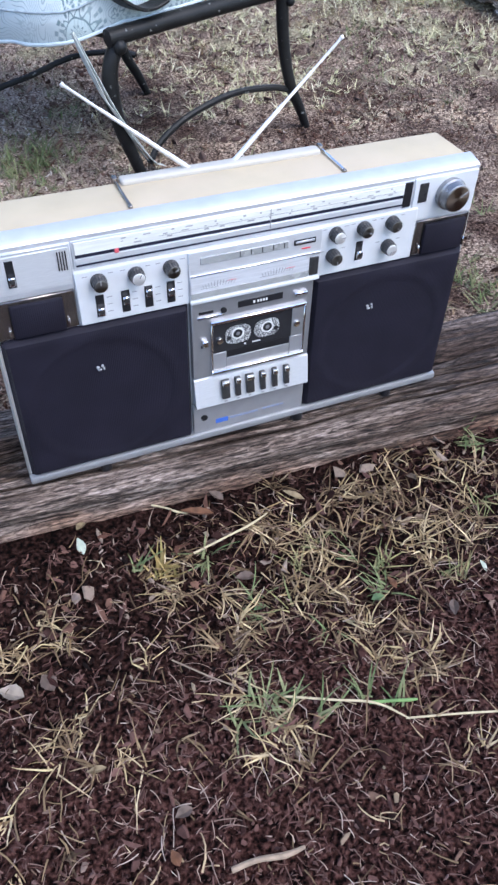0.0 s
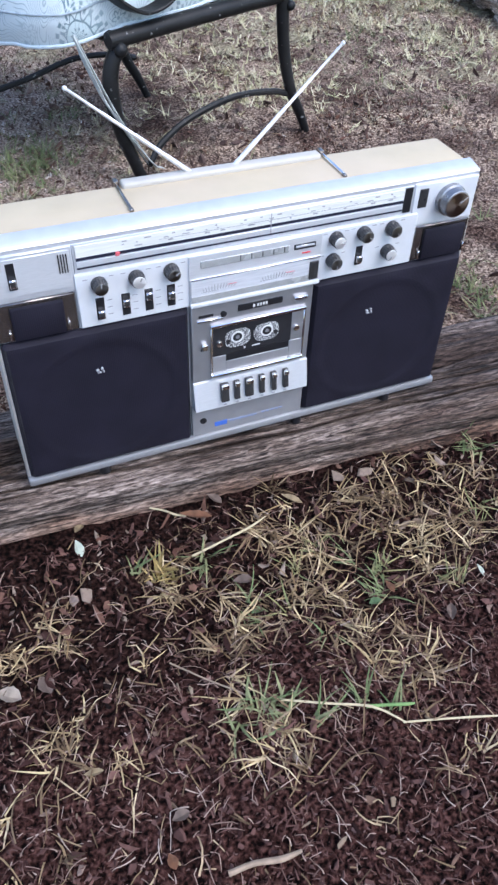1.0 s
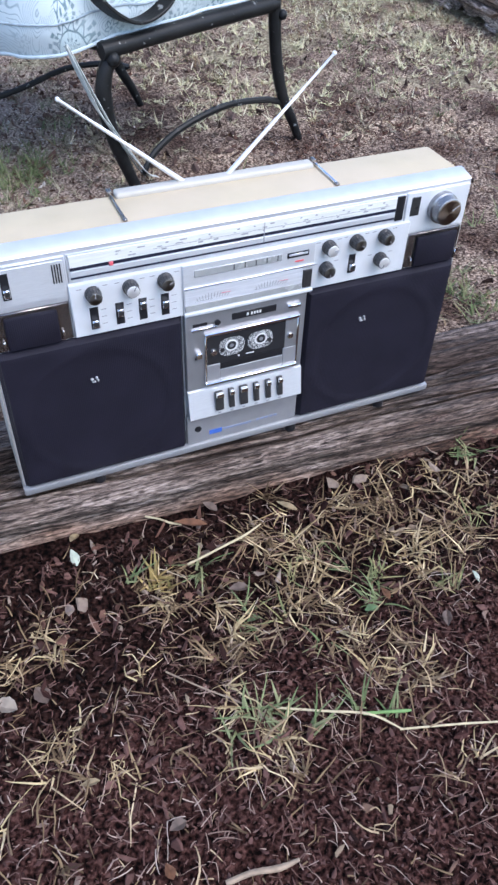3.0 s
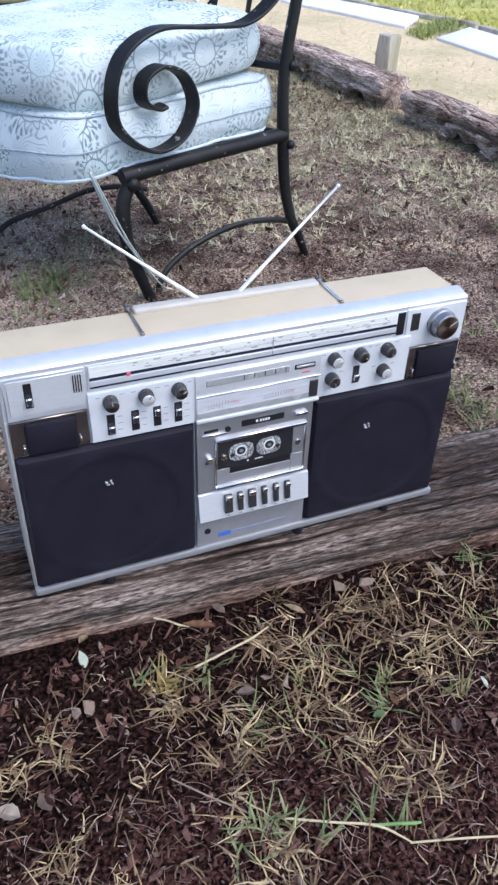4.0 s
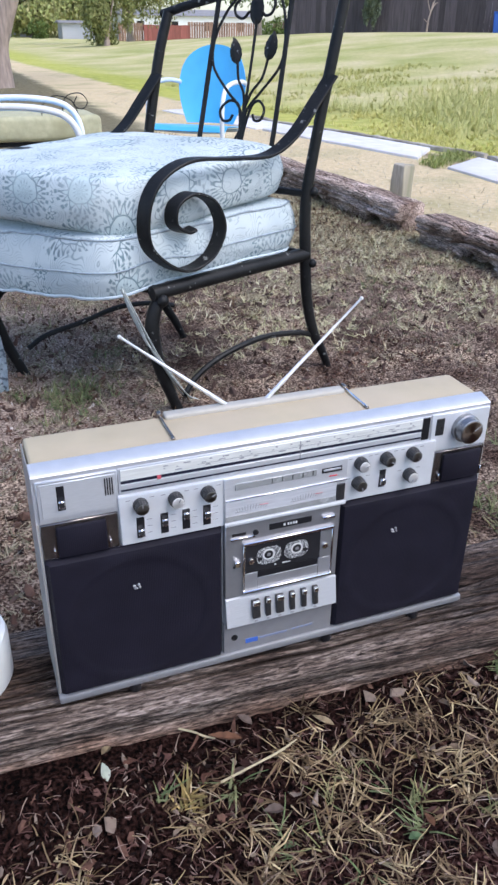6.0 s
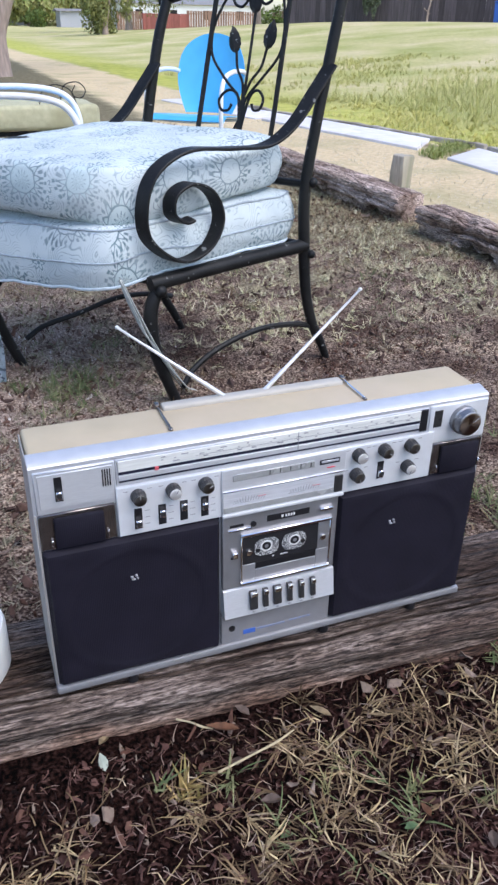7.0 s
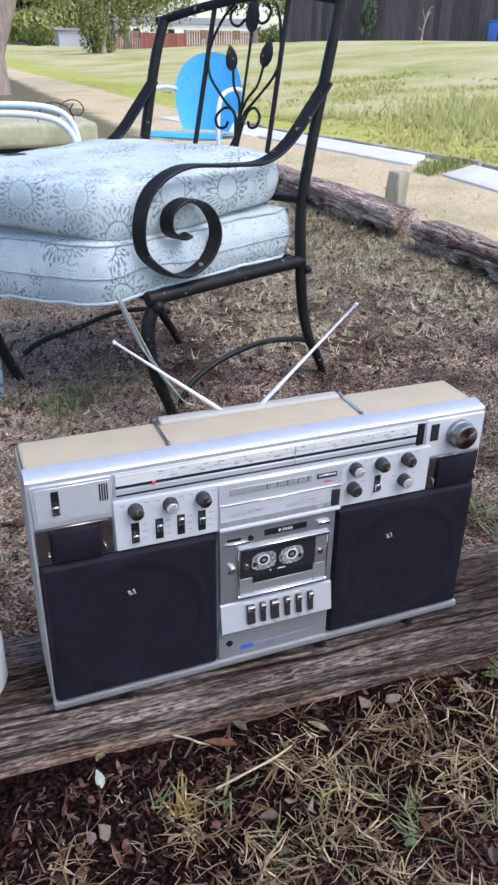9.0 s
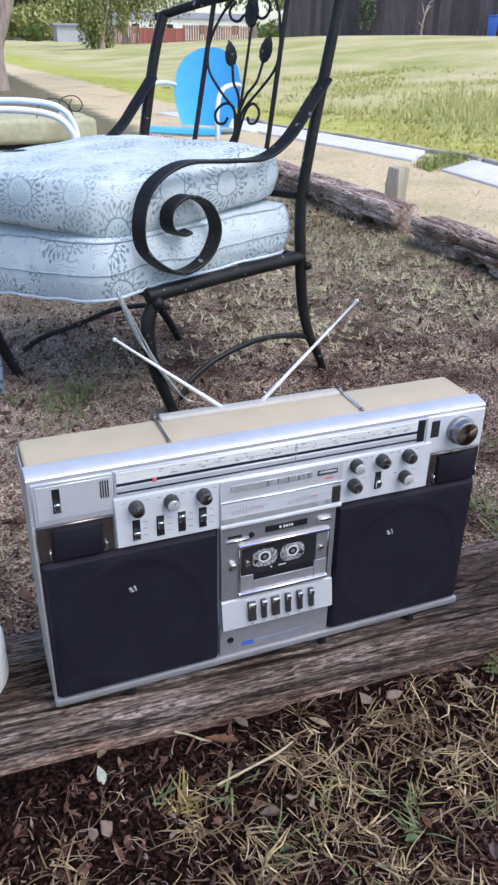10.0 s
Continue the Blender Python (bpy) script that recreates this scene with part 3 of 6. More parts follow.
def add_lathe(bm, profile, m, n=24):
    """Turns (radius, height) round z, then places it by m."""
    loops = [[bm.verts.new(m @ Vector((r * math.cos(2 * math.pi * i / n), r * math.sin(2 * math.pi * i / n), h))) for i in range(n)] for r, h in profile]
    for A, B in zip(loops, loops[1:]):
        for j in range(n):
            bm.faces.new((A[j], A[(j + 1) % n], B[(j + 1) % n], B[j]))
    bm.faces.new(list(reversed(loops[0])))
    bm.faces.new(loops[-1])
    return bm


def add_prism(bm, outline, x0, x1):
    """An outline in (y, z) run along x."""
    A = [bm.verts.new((x0, y, z)) for y, z in outline]
    B = [bm.verts.new((x1, y, z)) for y, z in outline]
    n = len(outline)
    for j in range(n):
        bm.faces.new((A[j], A[(j + 1) % n], B[(j + 1) % n], B[j]))
    bm.faces.new(list(reversed(A)))
    bm.faces.new(B)
    return bm


# ---- the ground ----
def smooth(a, b, t):
    t = np.clip((t - a) / (b - a), 0, 1)
    return t * t * (3 - 2 * t)


def lie(x, y):
    """The height of the ground: level in the yard, rising gently past the concrete path."""
    far = 1.05 * smooth(4.3, 19, x) * (1 - smooth(30, 78, y))
    far = far + 0.045 * math.exp(-(max(0.0, -0.075 - y) / 0.10) ** 2) * (y < 0.0) * (abs(x) < 1.6)
    return float(far - 0.03 * smooth(3.9, 4.3, x) * (1 - smooth(4.3, 5, x)))


def rough_at(x, y):
    return 0.0 if abs(x) > 5 or not -3 < y < 9 else float(1 - 0.85 * smooth(2.5, 3.1, x))


def bumps(x, y):
    return 0.010 * noise.noise((x * 4, y * 4, 0)) + 0.007 * noise.noise((x * 19, y * 19, 3)) + 0.004 * noise.noise((x * 47, y * 47, 7))


def ground():
    def steps(lo, hi, fine, reach):
        a, s, x = list(np.arange(lo, hi, fine)), fine, hi
        while x < reach:
            a.append(x)
            s *= 1.16
            x += s
        s, x = fine, lo
        low = []
        while x > -reach:
            s *= 1.16
            x -= s
            low.append(x)
        return low[::-1] + a + [reach]
    xs, ys = steps(-0.9, 1.5, 0.016, 900), steps(-0.9, 2.0, 0.016, 900)
    verts = []
    for y in ys:
        for x in xs:
            near = rough_at(x, y)
            z = lie(x, y)
            if near:
                z += near * bumps(x, y)
            verts.append((x, y, z))
    w = len(xs)
    faces = [(j * w + i, j * w + i + 1, (j + 1) * w + i + 1, (j + 1) * w + i) for j in range(len(ys) - 1) for i in range(w - 1)]
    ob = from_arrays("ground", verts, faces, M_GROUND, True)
    return tagged(ob, "dark brown soil with mulch and dry grass, field beyond", "ground", kind="structure")


ground()


def slab_mesh(x, y, turn, length, top, skew=(0, 0)):
    """One worn slab, 0.55 wide; x, y: its near corner on the yard's side; turn: its lie to the left of +y in degrees; skew: how far its near and far ends run askew."""
    bm = box(0, 0.55, 0, length, -0.07, top, 0.012, 2)
    bmesh.ops.subdivide_edges(bm, edges=[e for e in bm.edges if e.calc_length() > 0.3], cuts=7, use_grid_fill=True)
    for v in bm.verts:
        v.co.z += 0.004 * noise.noise(v.co * 3) if v.co.z > 0 else 0
        v.co.y += v.co.x * (skew[0] + (skew[1] - skew[0]) * v.co.y / length)
        v.co.x += 0.010 * noise.noise((v.co.y * 5, x, 0))
    bmesh.ops.transform(bm, matrix=pose(x, y, 0, 0, 0, turn), verts=bm.verts)
    return bm


def concrete_path():
    p = thing("path", Matrix.Identity(4), "pale concrete path slabs beside the rough grass", "path", kind="structure")
    for x, y, turn, length, top, *skew in ((3.30, 2.42, -4, 2.28, 0.020, 0, 0.8), (3.50, 5.20, 11.5, 2.45, 0.024, 0.75, 0), (2.98, 7.70, 10.0, 2.4, 0.016)):
        part("slab", slab_mesh(x, y, turn, length, top, skew or (0, 0)), M_CONCRETE, p)
    # the crumbling edging that holds the lawn's bank
    for x, y, turn, length in ((3.98, 3.0, -3, 2.05), (4.12, 5.12, 12, 2.6), (3.55, 7.7, 9, 2.7)):
        bm = box(0, 0.06, 0, length, -0.1, 0.036, 0.012, 2)
        bmesh.ops.subdivide_edges(bm, edges=[e for e in bm.edges if e.calc_length() > 0.3], cuts=24, use_grid_fill=True)
        for v in bm.verts:
            v.co += Vector((0.022 * noise.noise((v.co.y * 4, x, 1)), 0, 0.020 * noise.noise((v.co.y * 6, x, 4)) if v.co.z > 0 else 0))
        bmesh.ops.transform(bm, matrix=pose(x, y, 0, 0, 0, turn), verts=bm.verts)
        part("edging", bm, M_EDGING, p, "dark weathered edging along the bank")


M_EDGING = mat("weathered_edging", (0.40, 0.36, 0.31), 0.9, 0.0, 0.3, 14, 0.6, 60, second=(0.19, 0.155, 0.12))
concrete_path()


# ---- timbers ----
def timber(name, length, deep, high, m, label, seed, rough=1.0, rot=0.0, material=None, cracks=(), lift=0.0):
    """A weathered square timber along x: ridged grain, checks and worn arrises. Its top lies at z = high."""
    nx, ring = int(length / 0.008), []
    e = 0.022
    for k in range(24):
        ring.append((0.0, high * k / 24 * (1 - e / high)))
    for k in range(6):
        a = math.pi / 2 * k / 6
        ring.append((e - e * math.cos(a), high - e + e * math.sin(a)))
    for k in range(100):
        ring.append((e + (deep - 2 * e) * k / 100, high))
    for k in range(6):
        a = math.pi / 2 * k / 6
        ring.append((deep - e + e * math.sin(a), high - e + e * math.cos(a)))
    for k in range(8):
        ring.append((deep, (high - e) * (1 - k / 7)))
    verts, faces = [], []
    c = Vector((0, deep / 2, high / 2))
    for i in range(nx + 1):
        x = -length / 2 + length * i / nx
        lines = []
        for at, wide, depth, ph in cracks:
            shut = max(0.45 if wide > 0.006 else 0.0, min(1.0, 0.85 + 2.2 * noise.noise((x * 1.9 + 4.37 * ph, 3.3, ph))))
            lines.append((at + 0.016 * noise.noise((x * 2.3 + ph, ph, 0.4)) + 0.005 * noise.noise((x * 11, ph, 2.2)), wide * (0.5 + 1.3 * abs(noise.noise((x * 4.1, ph, 5.5)))) + 0.0008, depth * shut))
        for j, (y, z) in enumerate(ring):
            out = (Vector((0, y, z)) - c).normalized()
            g = noise.noise((x * 1.6 + seed, y * 55, z * 55))
            g2 = noise.noise((x * 3.5 + seed, y * 130, z * 130 + 9))
            crack = noise.noise((x * 0.9 + seed * 2, y * 24, z * 24 + 5))
            d = rough * (0.0035 * g + 0.0018 * g2 - 0.011 * max(0.0, 0.10 - abs(crack)) / 0.10 * (0.5 + noise.noise((x * 2, seed, j * 0.1))))
            d += rough * 0.008 * noise.noise((x * 2.2, y * 5 + seed, z * 5))
            if y < 0.03:
                split = high - 0.040 + 0.010 * noise.noise((x * 2.0 + seed, 0, 0))
                d -= 0.020 * math.exp(-((z - split) / 0.006) ** 2)
            for at, wd, depth in lines:
                u = (y if z > high - e else -(high - e - z)) - at
                if abs(u) < 3 * wd and y < deep - 0.004:
                    d -= depth * math.exp(-(u / wd) ** 4)
            if lift and z > high - e:
                d += lift * min(1.0, max(0.0, (y - lines[0][0]) / 0.006))
            end = max(0.0, abs(x) - length / 2 + 0.02) / 0.02
            p = Vector((x, y, z)) + out * d - out * 0.006 * end * end
            if rot and abs(g) > 0.0:
                pit = noise.noise((x * 7 + seed, y * 9, z * 16))
                side = 2.4 if y < 0.02 and z < high - 0.045 else 0.2
                if pit > 0.08:
                    p -= out * min(0.10, side * rot * (pit - 0.08))
            if rot and y < 0.03 and z < 0.095:
                p.y += (0.02 + 0.05 * max(0.0, 0.4 + noise.noise((x * 3.1 + seed, 2, 0)))) * min(1.0, (0.095 - z) / 0.025)
            verts.append(p)
    w = len(ring)
    for i in range(nx):
        for j in range(w - 1):
            a = i * w + j
            faces.append((a, a + w, a + w + 1, a + 1))
    faces.append(tuple(range(w)))
    faces.append(tuple(range(nx * w + w - 1, nx * w - 1, -1)))
    t = thing(name, m, label, "timber", "landscape timbers")
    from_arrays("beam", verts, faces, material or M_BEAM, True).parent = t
    # long splinters sprung from the lower edge of its face
    r = random.Random(int(seed * 10))
    for k in range(7):
        x, z, n = r.uniform(-0.45, 0.45) * length, r.uniform(0.35, 0.62) * high, r.uniform(0.07, 0.22)
        line = [(x, 0.002, z), (x + 0.35 * n, -0.006, z - 0.003), (x + 0.75 * n, -0.009, z + r.uniform(-0.012, 0.006)), (x + n, -0.012, z + r.uniform(-0.016, 0.004))]
        bm = add_sweep(bmesh.new(), spline(line, 5), bar(0.004, 0.011), (0, 0, 1), [0.5 + 0.5 * math.sin(math.pi * (0.1 + 0.85 * i / 15)) for i in range(16)])
        part("splinter", bm, material or M_BEAM, t)
    return t


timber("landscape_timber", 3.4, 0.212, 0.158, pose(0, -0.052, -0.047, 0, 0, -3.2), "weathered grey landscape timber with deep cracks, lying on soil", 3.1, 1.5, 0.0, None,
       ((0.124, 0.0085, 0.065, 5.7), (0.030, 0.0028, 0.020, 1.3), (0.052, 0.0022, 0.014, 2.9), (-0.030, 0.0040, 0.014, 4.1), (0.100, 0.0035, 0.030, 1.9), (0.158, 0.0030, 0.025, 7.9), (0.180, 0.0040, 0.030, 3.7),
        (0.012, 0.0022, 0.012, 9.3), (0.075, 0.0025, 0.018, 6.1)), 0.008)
timber("landscape_timber", 2.9, 0.19, 0.185, pose(1.82, 4.28, -0.03, 0, 0, -88) , "rotting grey landscape timber edging the yard", 8.4, 0.8, 0.14, M_DRYBEAM, ((-0.05, 0.008, 0.02, 2.0), (0.06, 0.005, 0.015, 3.0)))
timber("landscape_timber", 2.6, 0.19, 0.165, pose(1.93, 1.34, -0.03, 0, 0, -87.5), "rotten dark landscape timber with hollow side, edging the yard", 15.2, 1.0, 0.42, M_DRYBEAM, ((-0.03, 0.010, 0.03, 1.0), (0.05, 0.006, 0.02, 6.0)))


M_STAKE = mat("bleached_grey_wood", (0.40, 0.35, 0.28), 0.85, 0.0, 0.25, 14, 0.6, 60, (5, 5, 0.6), second=(0.24, 0.23, 0.15))


def stake():
    bm = box(-0.05, 0.05, -0.05, 0.05, -0.2, 0.23, 0.008, 2)
    bmesh.ops.subdivide_edges(bm, edges=bm.edges, cuts=3, use_grid_fill=True)
    for v in bm.verts:
        v.co += Vector((noise.noise(v.co * 20), noise.noise(v.co * 20 + Vector((3, 0, 0))), noise.noise(v.co * 25) if v.co.z > 0.2 else 0)) * 0.008
    ob = part("timber_stake", bm, M_STAKE)
    ob.matrix_basis = pose(2.37, 3.60, 0, 0, 0, 20) @ pose(0, 0, 0, 0, 0, 0)
    tagged(ob, "short grey wooden stake behind the edging timber", "stake")


stake()


# ---- the boombox ----
def spun_mat(name, colour, rough, metal=1.0):
    """Metal turned on a lathe: its gloss runs round the axis of the knob."""
    m = bpy.data.materials.new(name)
    m.use_nodes = True
    n, l = m.node_tree.nodes, m.node_tree.links
    b = n["Principled BSDF"]
    b.inputs["Base Color"].default_value = (*colour, 1)
    b.inputs["Metallic"].default_value, b.inputs["Roughness"].default_value, b.inputs["Anisotropic"].default_value = metal, rough, 0.85
    t = n.new("ShaderNodeTangent")
    t.direction_type, t.axis = "RADIAL", "Y"
    l.new(t.outputs[0], b.inputs["Tangent"])
    return m


def boombox():
    b = thing("boombox", pose(-0.003, 0, 0.123), "large silver and beige boombox with twin black speakers, on a timber", "boombox")
    part("case", box(-0.323, 0.323, 0.0235, 0.104, 0.004, 0.3615, 0.005, 3), M_BEIGE, b, "champagne beige plastic case")
    bm = add_prism(bmesh.new(), [(0.0, 0.012), (0.0, 0.357), (0.002, 0.3592), (0.022, 0.3635), (0.0265, 0.3635), (0.0265, 0.008), (0.004, 0.008)], -0.3255, 0.3255)
    part("front_bezel", bm, M_SILVER, b, "satin silver front bezel with sloping top edge")
    for x in (-0.3262, 0.3242):
        part("side_trim", box(x, x + 0.002, 0.002, 0.1, 0.01, 0.355, 0.0005, 1), M_SIDE, b)
    for x in (-0.3259, 0.3232):
        part("bezel_edge", box(x, x + 0.0027, -0.0012, 0.0200, 0.0125, 0.292, 0.0006, 1), M_SIDE, b, "dull grey-beige bezel edge")
    part("bottom_trim", box(-0.3265, 0.3265, -0.010, 0.03, 0.0, 0.0125, 0.003, 2), M_DECKSILVER, b, "silver bottom ledge")
    for x in (-0.22, 0.083, 0.24):
        for y in (-0.0025, 0.085):
            bm = bmesh.new()
            add_lathe(bm, [(0.006, -0.013), (0.0085, -0.011), (0.0085, 0.001)], pose(x, y, 0), 14)
            part("foot", bm, M_BLACK, b)

    # speakers
    for x0, x1, cx in ((-0.3225, -0.0875, -0.208), (0.0895, 0.3235, 0.203)):
        z0, z1, n = 0.0125, 0.2385, 44
        bm = bmesh.new()
        rows = []
        for j in range(n + 1):
            row = []
            for i in range(n + 1):
                x, z = x0 + (x1 - x0) * i / n, z0 + (z1 - z0) * j / n
                d = min(x - x0, x1 - x, z - z0, z1 - z)
                rise = 0.0105 * (1 - (1 - min(1, d / 0.009)) ** 3)
                r = math.hypot(x - cx, z - 0.122)
                ring = 0.0016 * max(0.0, 1 - abs(r - 0.100) / 0.010) ** 1.5 - 0.0003 * (r < 0.096)
                row.append(bm.verts.new((x, -rise - max(ring, -0.001) * (d > 0.006), z)))
            rows.append(row)
        for A, B in zip(rows, rows[1:]):
            for i in range(n):
                bm.faces.new((A[i], A[i + 1], B[i + 1], B[i]))
        g = part("speaker_grille", bm, M_GRILLE, b, "black perforated speaker grille")
        bm = bmesh.new()
        bx = cx - 0.025 if cx > 0 else cx - 0.003
        for k, (dx, dz, w, h) in enumerate(((-0.004, 0.002, 0.004, 0.0025), (0.002, 0.003, 0.003, 0.0035), (-0.002, -0.0022, 0.005, 0.002), (0.0035, -0.0015, 0.0025, 0.003))):
            add_box(bm, bx + dx - w / 2 + 0.002, bx + dx + w / 2 + 0.002, -0.0130, -0.0095, 0.1755 + dz - h / 2, 0.1755 + dz + h / 2, 0.0006, 1)
        part("badge", bm, M_BADGE, g, "small dull silver badge")

    # tweeters in tarnished chrome surrounds
    for x0, x1, a, c in ((-0.322, -0.2265, -0.304, -0.2415), (0.2385, 0.3235, 0.252, 0.3175)):
        t = part("tweeter_surround", box(x0, x1, -0.0035, 0.001, 0.2405, 0.2915, 0.001, 1), M_SMOKECHROME, b, "tarnished chrome tweeter surround")
        part("tweeter_panel", box(a, c, -0.0085, -0.003, 0.2415, 0.2875, 0.003, 2), M_GRILLE, t, "black tweeter panel")
        # chrome fins, kept only as tall as the highlight at their foot
        for x in (a - 0.0035, c + 0.0035):
            part("chrome_fin", box(x - 0.0012, x + 0.0012, -0.0075, -0.003, 0.2425, 0.2560, 0.0006, 1), M_CHROME, t)

    # panels
    part("left_panel", box(-0.3215, -0.2235, -0.0025, 0.001, 0.2935, 0.3515, 0.001, 1), M_SILVER, b, "satin silver power panel")
    part("panel_inset", box(-0.317, -0.2265, -0.0035, -0.002, 0.300, 0.3475, 0.0004, 1), M_BRUSHED, b)
    part("right_panel", box(0.2275, 0.3245, -0.003, 0.001, 0.2945, 0.3525, 0.001, 1), M_BRIGHT, b)
    cp = part("control_panel", box(-0.2245, 0.2365, -0.006, 0.001, 0.2405, 0.3135, 0.0012, 1), M_BRIGHT, b, "bright silver control panel")
    part("meter_plate", box(-0.0865, 0.0945, -0.0085, -0.0055, 0.2405, 0.3125, 0.0008, 1), M_BRUSHED, b, "brushed silver meter plate")

    # dial
    d = part("dial_frame", box(-0.2225, 0.2265, -0.0018, 0.001, 0.3150, 0.3515, 0.0006, 1), M_SILVER, b)
    part("dial_plate", box(-0.2195, 0.2115, -0.0032, -0.0012, 0.3345, 0.3495, 0.0004, 1), M_DIALWHITE, d, "cream tuning scale")
    part("dial_strip", box(-0.2195, 0.2115, -0.0026, -0.0012, 0.3300, 0.3338, 0.0003, 1), M_STRIPGREY, d)
    part("dial_strip", box(-0.2195, 0.2115, -0.0028, -0.0012, 0.3222, 0.3285, 0.0003, 1), M_BRUSHED, d)
    part("dial_strip", box(-0.2195, 0.2115, -0.0026, -0.0012, 0.3190, 0.3212, 0.0003, 1), M_STRIPGREY, d)
    part("dial_end", box(0.2121, 0.2235, -0.0034, -0.0012, 0.3165, 0.3505, 0.0004, 1), M_BLACK, d)
    part("dial_pointer", box(-0.1735, -0.1685, -0.0042, -0.002, 0.3290, 0.3342, 0.0005, 1), M_REDFADED, d, "red dial pointer")
    bm = bmesh.new()
    rnd = random.Random(4)
    for row, (z, h) in enumerate(((0.3462, 0.0016), (0.3425, 0.0012), (0.3385, 0.0016))):
        x = -0.165 if row < 2 else -0.15
        while x < 0.2:
            w = rnd.choice((0.0035, 0.006, 0.0025, 0.009))
            add_box(bm, x, min(x + w, 0.205), -0.0036, -0.003, z - h / 2, z + h / 2)
            x += w + rnd.uniform(0.012, 0.040)
    tagged(part("scale_marks", bm, M_PRINT, d), kind="stuff")
    part("scale_line", box(-0.12, 0.2, -0.0036, -0.003, 0.3402, 0.3407), M_PRINT, d)
    part("scale_line", box(0.0225, 0.0235, -0.0036, -0.003, 0.3225, 0.349), M_PRINT, d)

    def knob(name, x, z, r, y0, h, cap=M_CHROME, skirt=M_BLACK, tilt=0.0):
        bm = bmesh.new()
        at = pose(x, y0, z, 90, 0, 0)
        add_lathe(bm, [(r * 1.0, 0.0), (r * 1.0, h * 0.35), (r * 0.90, h * 0.42), (r * 0.86, h * 0.96), (r * 0.80, h)], at, 96)
        for v in bm.verts:
            if v.co.y < y0 - h * 0.40:
                k = 1 + (0.035 if r < 0.015 else 0.010) * math.cos((16 if r < 0.015 else 32) * math.atan2(v.co.z - z, v.co.x - x))
                v.co.x, v.co.z = x + (v.co.x - x) * k, z + (v.co.z - z) * k
        k = part(name, bm, skirt, b)
        bm = bmesh.new()
        add_lathe(bm, [(r * 0.80, h), (r * 0.78, h + 0.0008), (r * 0.74, h + 0.0010)], at, 28)
        part("knob_face", bm, cap, k, "spun metal knob face")
        part("knob_mark", box(x - 0.0006, x + 0.0006, y0 - h - 0.0016, y0 - h - 0.0006, z + r * 0.2, z + r * 0.75, m=Matrix.Translation((x, 0, z)) @ Matrix.Rotation(tilt, 4, "Y") @ Matrix.Translation((-x, 0, -z))), M_PRINT, k)
        return k

    # three knobs get the paler face, which stands in for the sky's reflection
    for i, (x, z) in enumerate(((-0.1975, 0.2988), (-0.1520, 0.2985), (-0.1085, 0.2985), (0.1145, 0.3000), (0.1550, 0.3005), (0.1975, 0.3005), (0.1130, 0.2690), (0.1955, 0.2668))):
        knob("control_knob", x, z, 0.0098, -0.006, 0.014, M_LITFACE if i in (1, 3, 7) else M_UNLITFACE, M_SMOKEGREY, 0.5 * i)
        bm = bmesh.new()
        for k in (-1, 1):
            add_box(bm, x + k * 0.0155 - 0.003, x + k * 0.0155 + 0.003, -0.0064, -0.0056, z + 0.0075, z + 0.0085)
        tagged(part("print_mark", bm, M_PRINT, cp), kind="stuff")
    knob("tuning_knob", 0.2828, 0.3262, 0.0215, -0.003, 0.020, M_BROWNMETAL, M_KNOBRIM, 1.0)

    def slide(x0, x1, z0, z1, y, up, host):
        s = part("switch_slot", box(x0, x1, y - 0.0006, y + 0.001, z0, z1, 0.0003, 1), M_BLACK, host)
        zc = z0 + (z1 - z0) * up
        part("slider", box(x0 + 0.0012, x1 - 0.0012, y - 0.006, y - 0.0004, zc - 0.0055, zc + 0.0055, 0.001, 1), M_CHROME, s, "chrome slider")
        part("slider_cap", box(x0 + 0.002, x1 - 0.002, y - 0.0075, y - 0.0055, zc - 0.002, zc + 0.0045, 0.0005, 1), M_SMOKEGREY, s)

    for x, up in ((-0.1985, 0.3), (-0.1670, 0.6), (-0.1380, 0.72), (-0.1095, 0.55)):
        slide(x - 0.0052, x + 0.0052, 0.2485, 0.2790 if x > -0.19 else 0.2795, -0.006, up, cp)
        bm = bmesh.new()
        for z in (0.274, 0.264, 0.254):
            add_box(bm, x + 0.0085, x + 0.0150, -0.0064, -0.0056, z, z + 0.0009)
        tagged(part("print_mark", bm, M_PRINT, cp), kind="stuff")
    slide(0.1475, 0.1575, 0.2535, 0.2815, -0.006, 0.35, cp)
    slide(-0.2980, -0.2885, 0.3090, 0.3430, -0.0035, 0.3, b)
    bm = bmesh.new()
    for k in range(4):
        add_box(bm, -0.2400 + 0.0030 * k, -0.2385 + 0.0030 * k, -0.0042, -0.003, 0.3195, 0.3435)
    part("vent_bars", bm, M_BLACK, b)
    part("stereo_lamp", box(0.2345, 0.2480, -0.0042, -0.0025, 0.3195, 0.3460, 0.0006, 1), M_SMOKEGREY, b)
    part("lens_strip", box(-0.0715, 0.0465, -0.0098, -0.0080, 0.2945, 0.3040, 0.0005, 1), M_GREYLENS, b, "grey strip display")
    bm = bmesh.new()
    for k in range(5):
        add_box(bm, -0.020 + 0.015 * k, -0.0188 + 0.015 * k, -0.0103, -0.0095, 0.296, 0.3035)
    tagged(part("strip_marks", bm, M_BLACK, b), kind="stuff")
    part("counter_slot", box(0.0545, 0.0850, -0.0098, -0.008, 0.2955, 0.3030, 0.0005, 1), M_BLACK, b)
    part("counter_bar", box(0.0565, 0.0830, -0.0106, -0.0094, 0.2985, 0.3015, 0.0004, 1), M_SILVER, b)
    part("red_print", box(0.066, 0.078, -0.0092, -0.0082, 0.2885, 0.2900), M_RED, b)
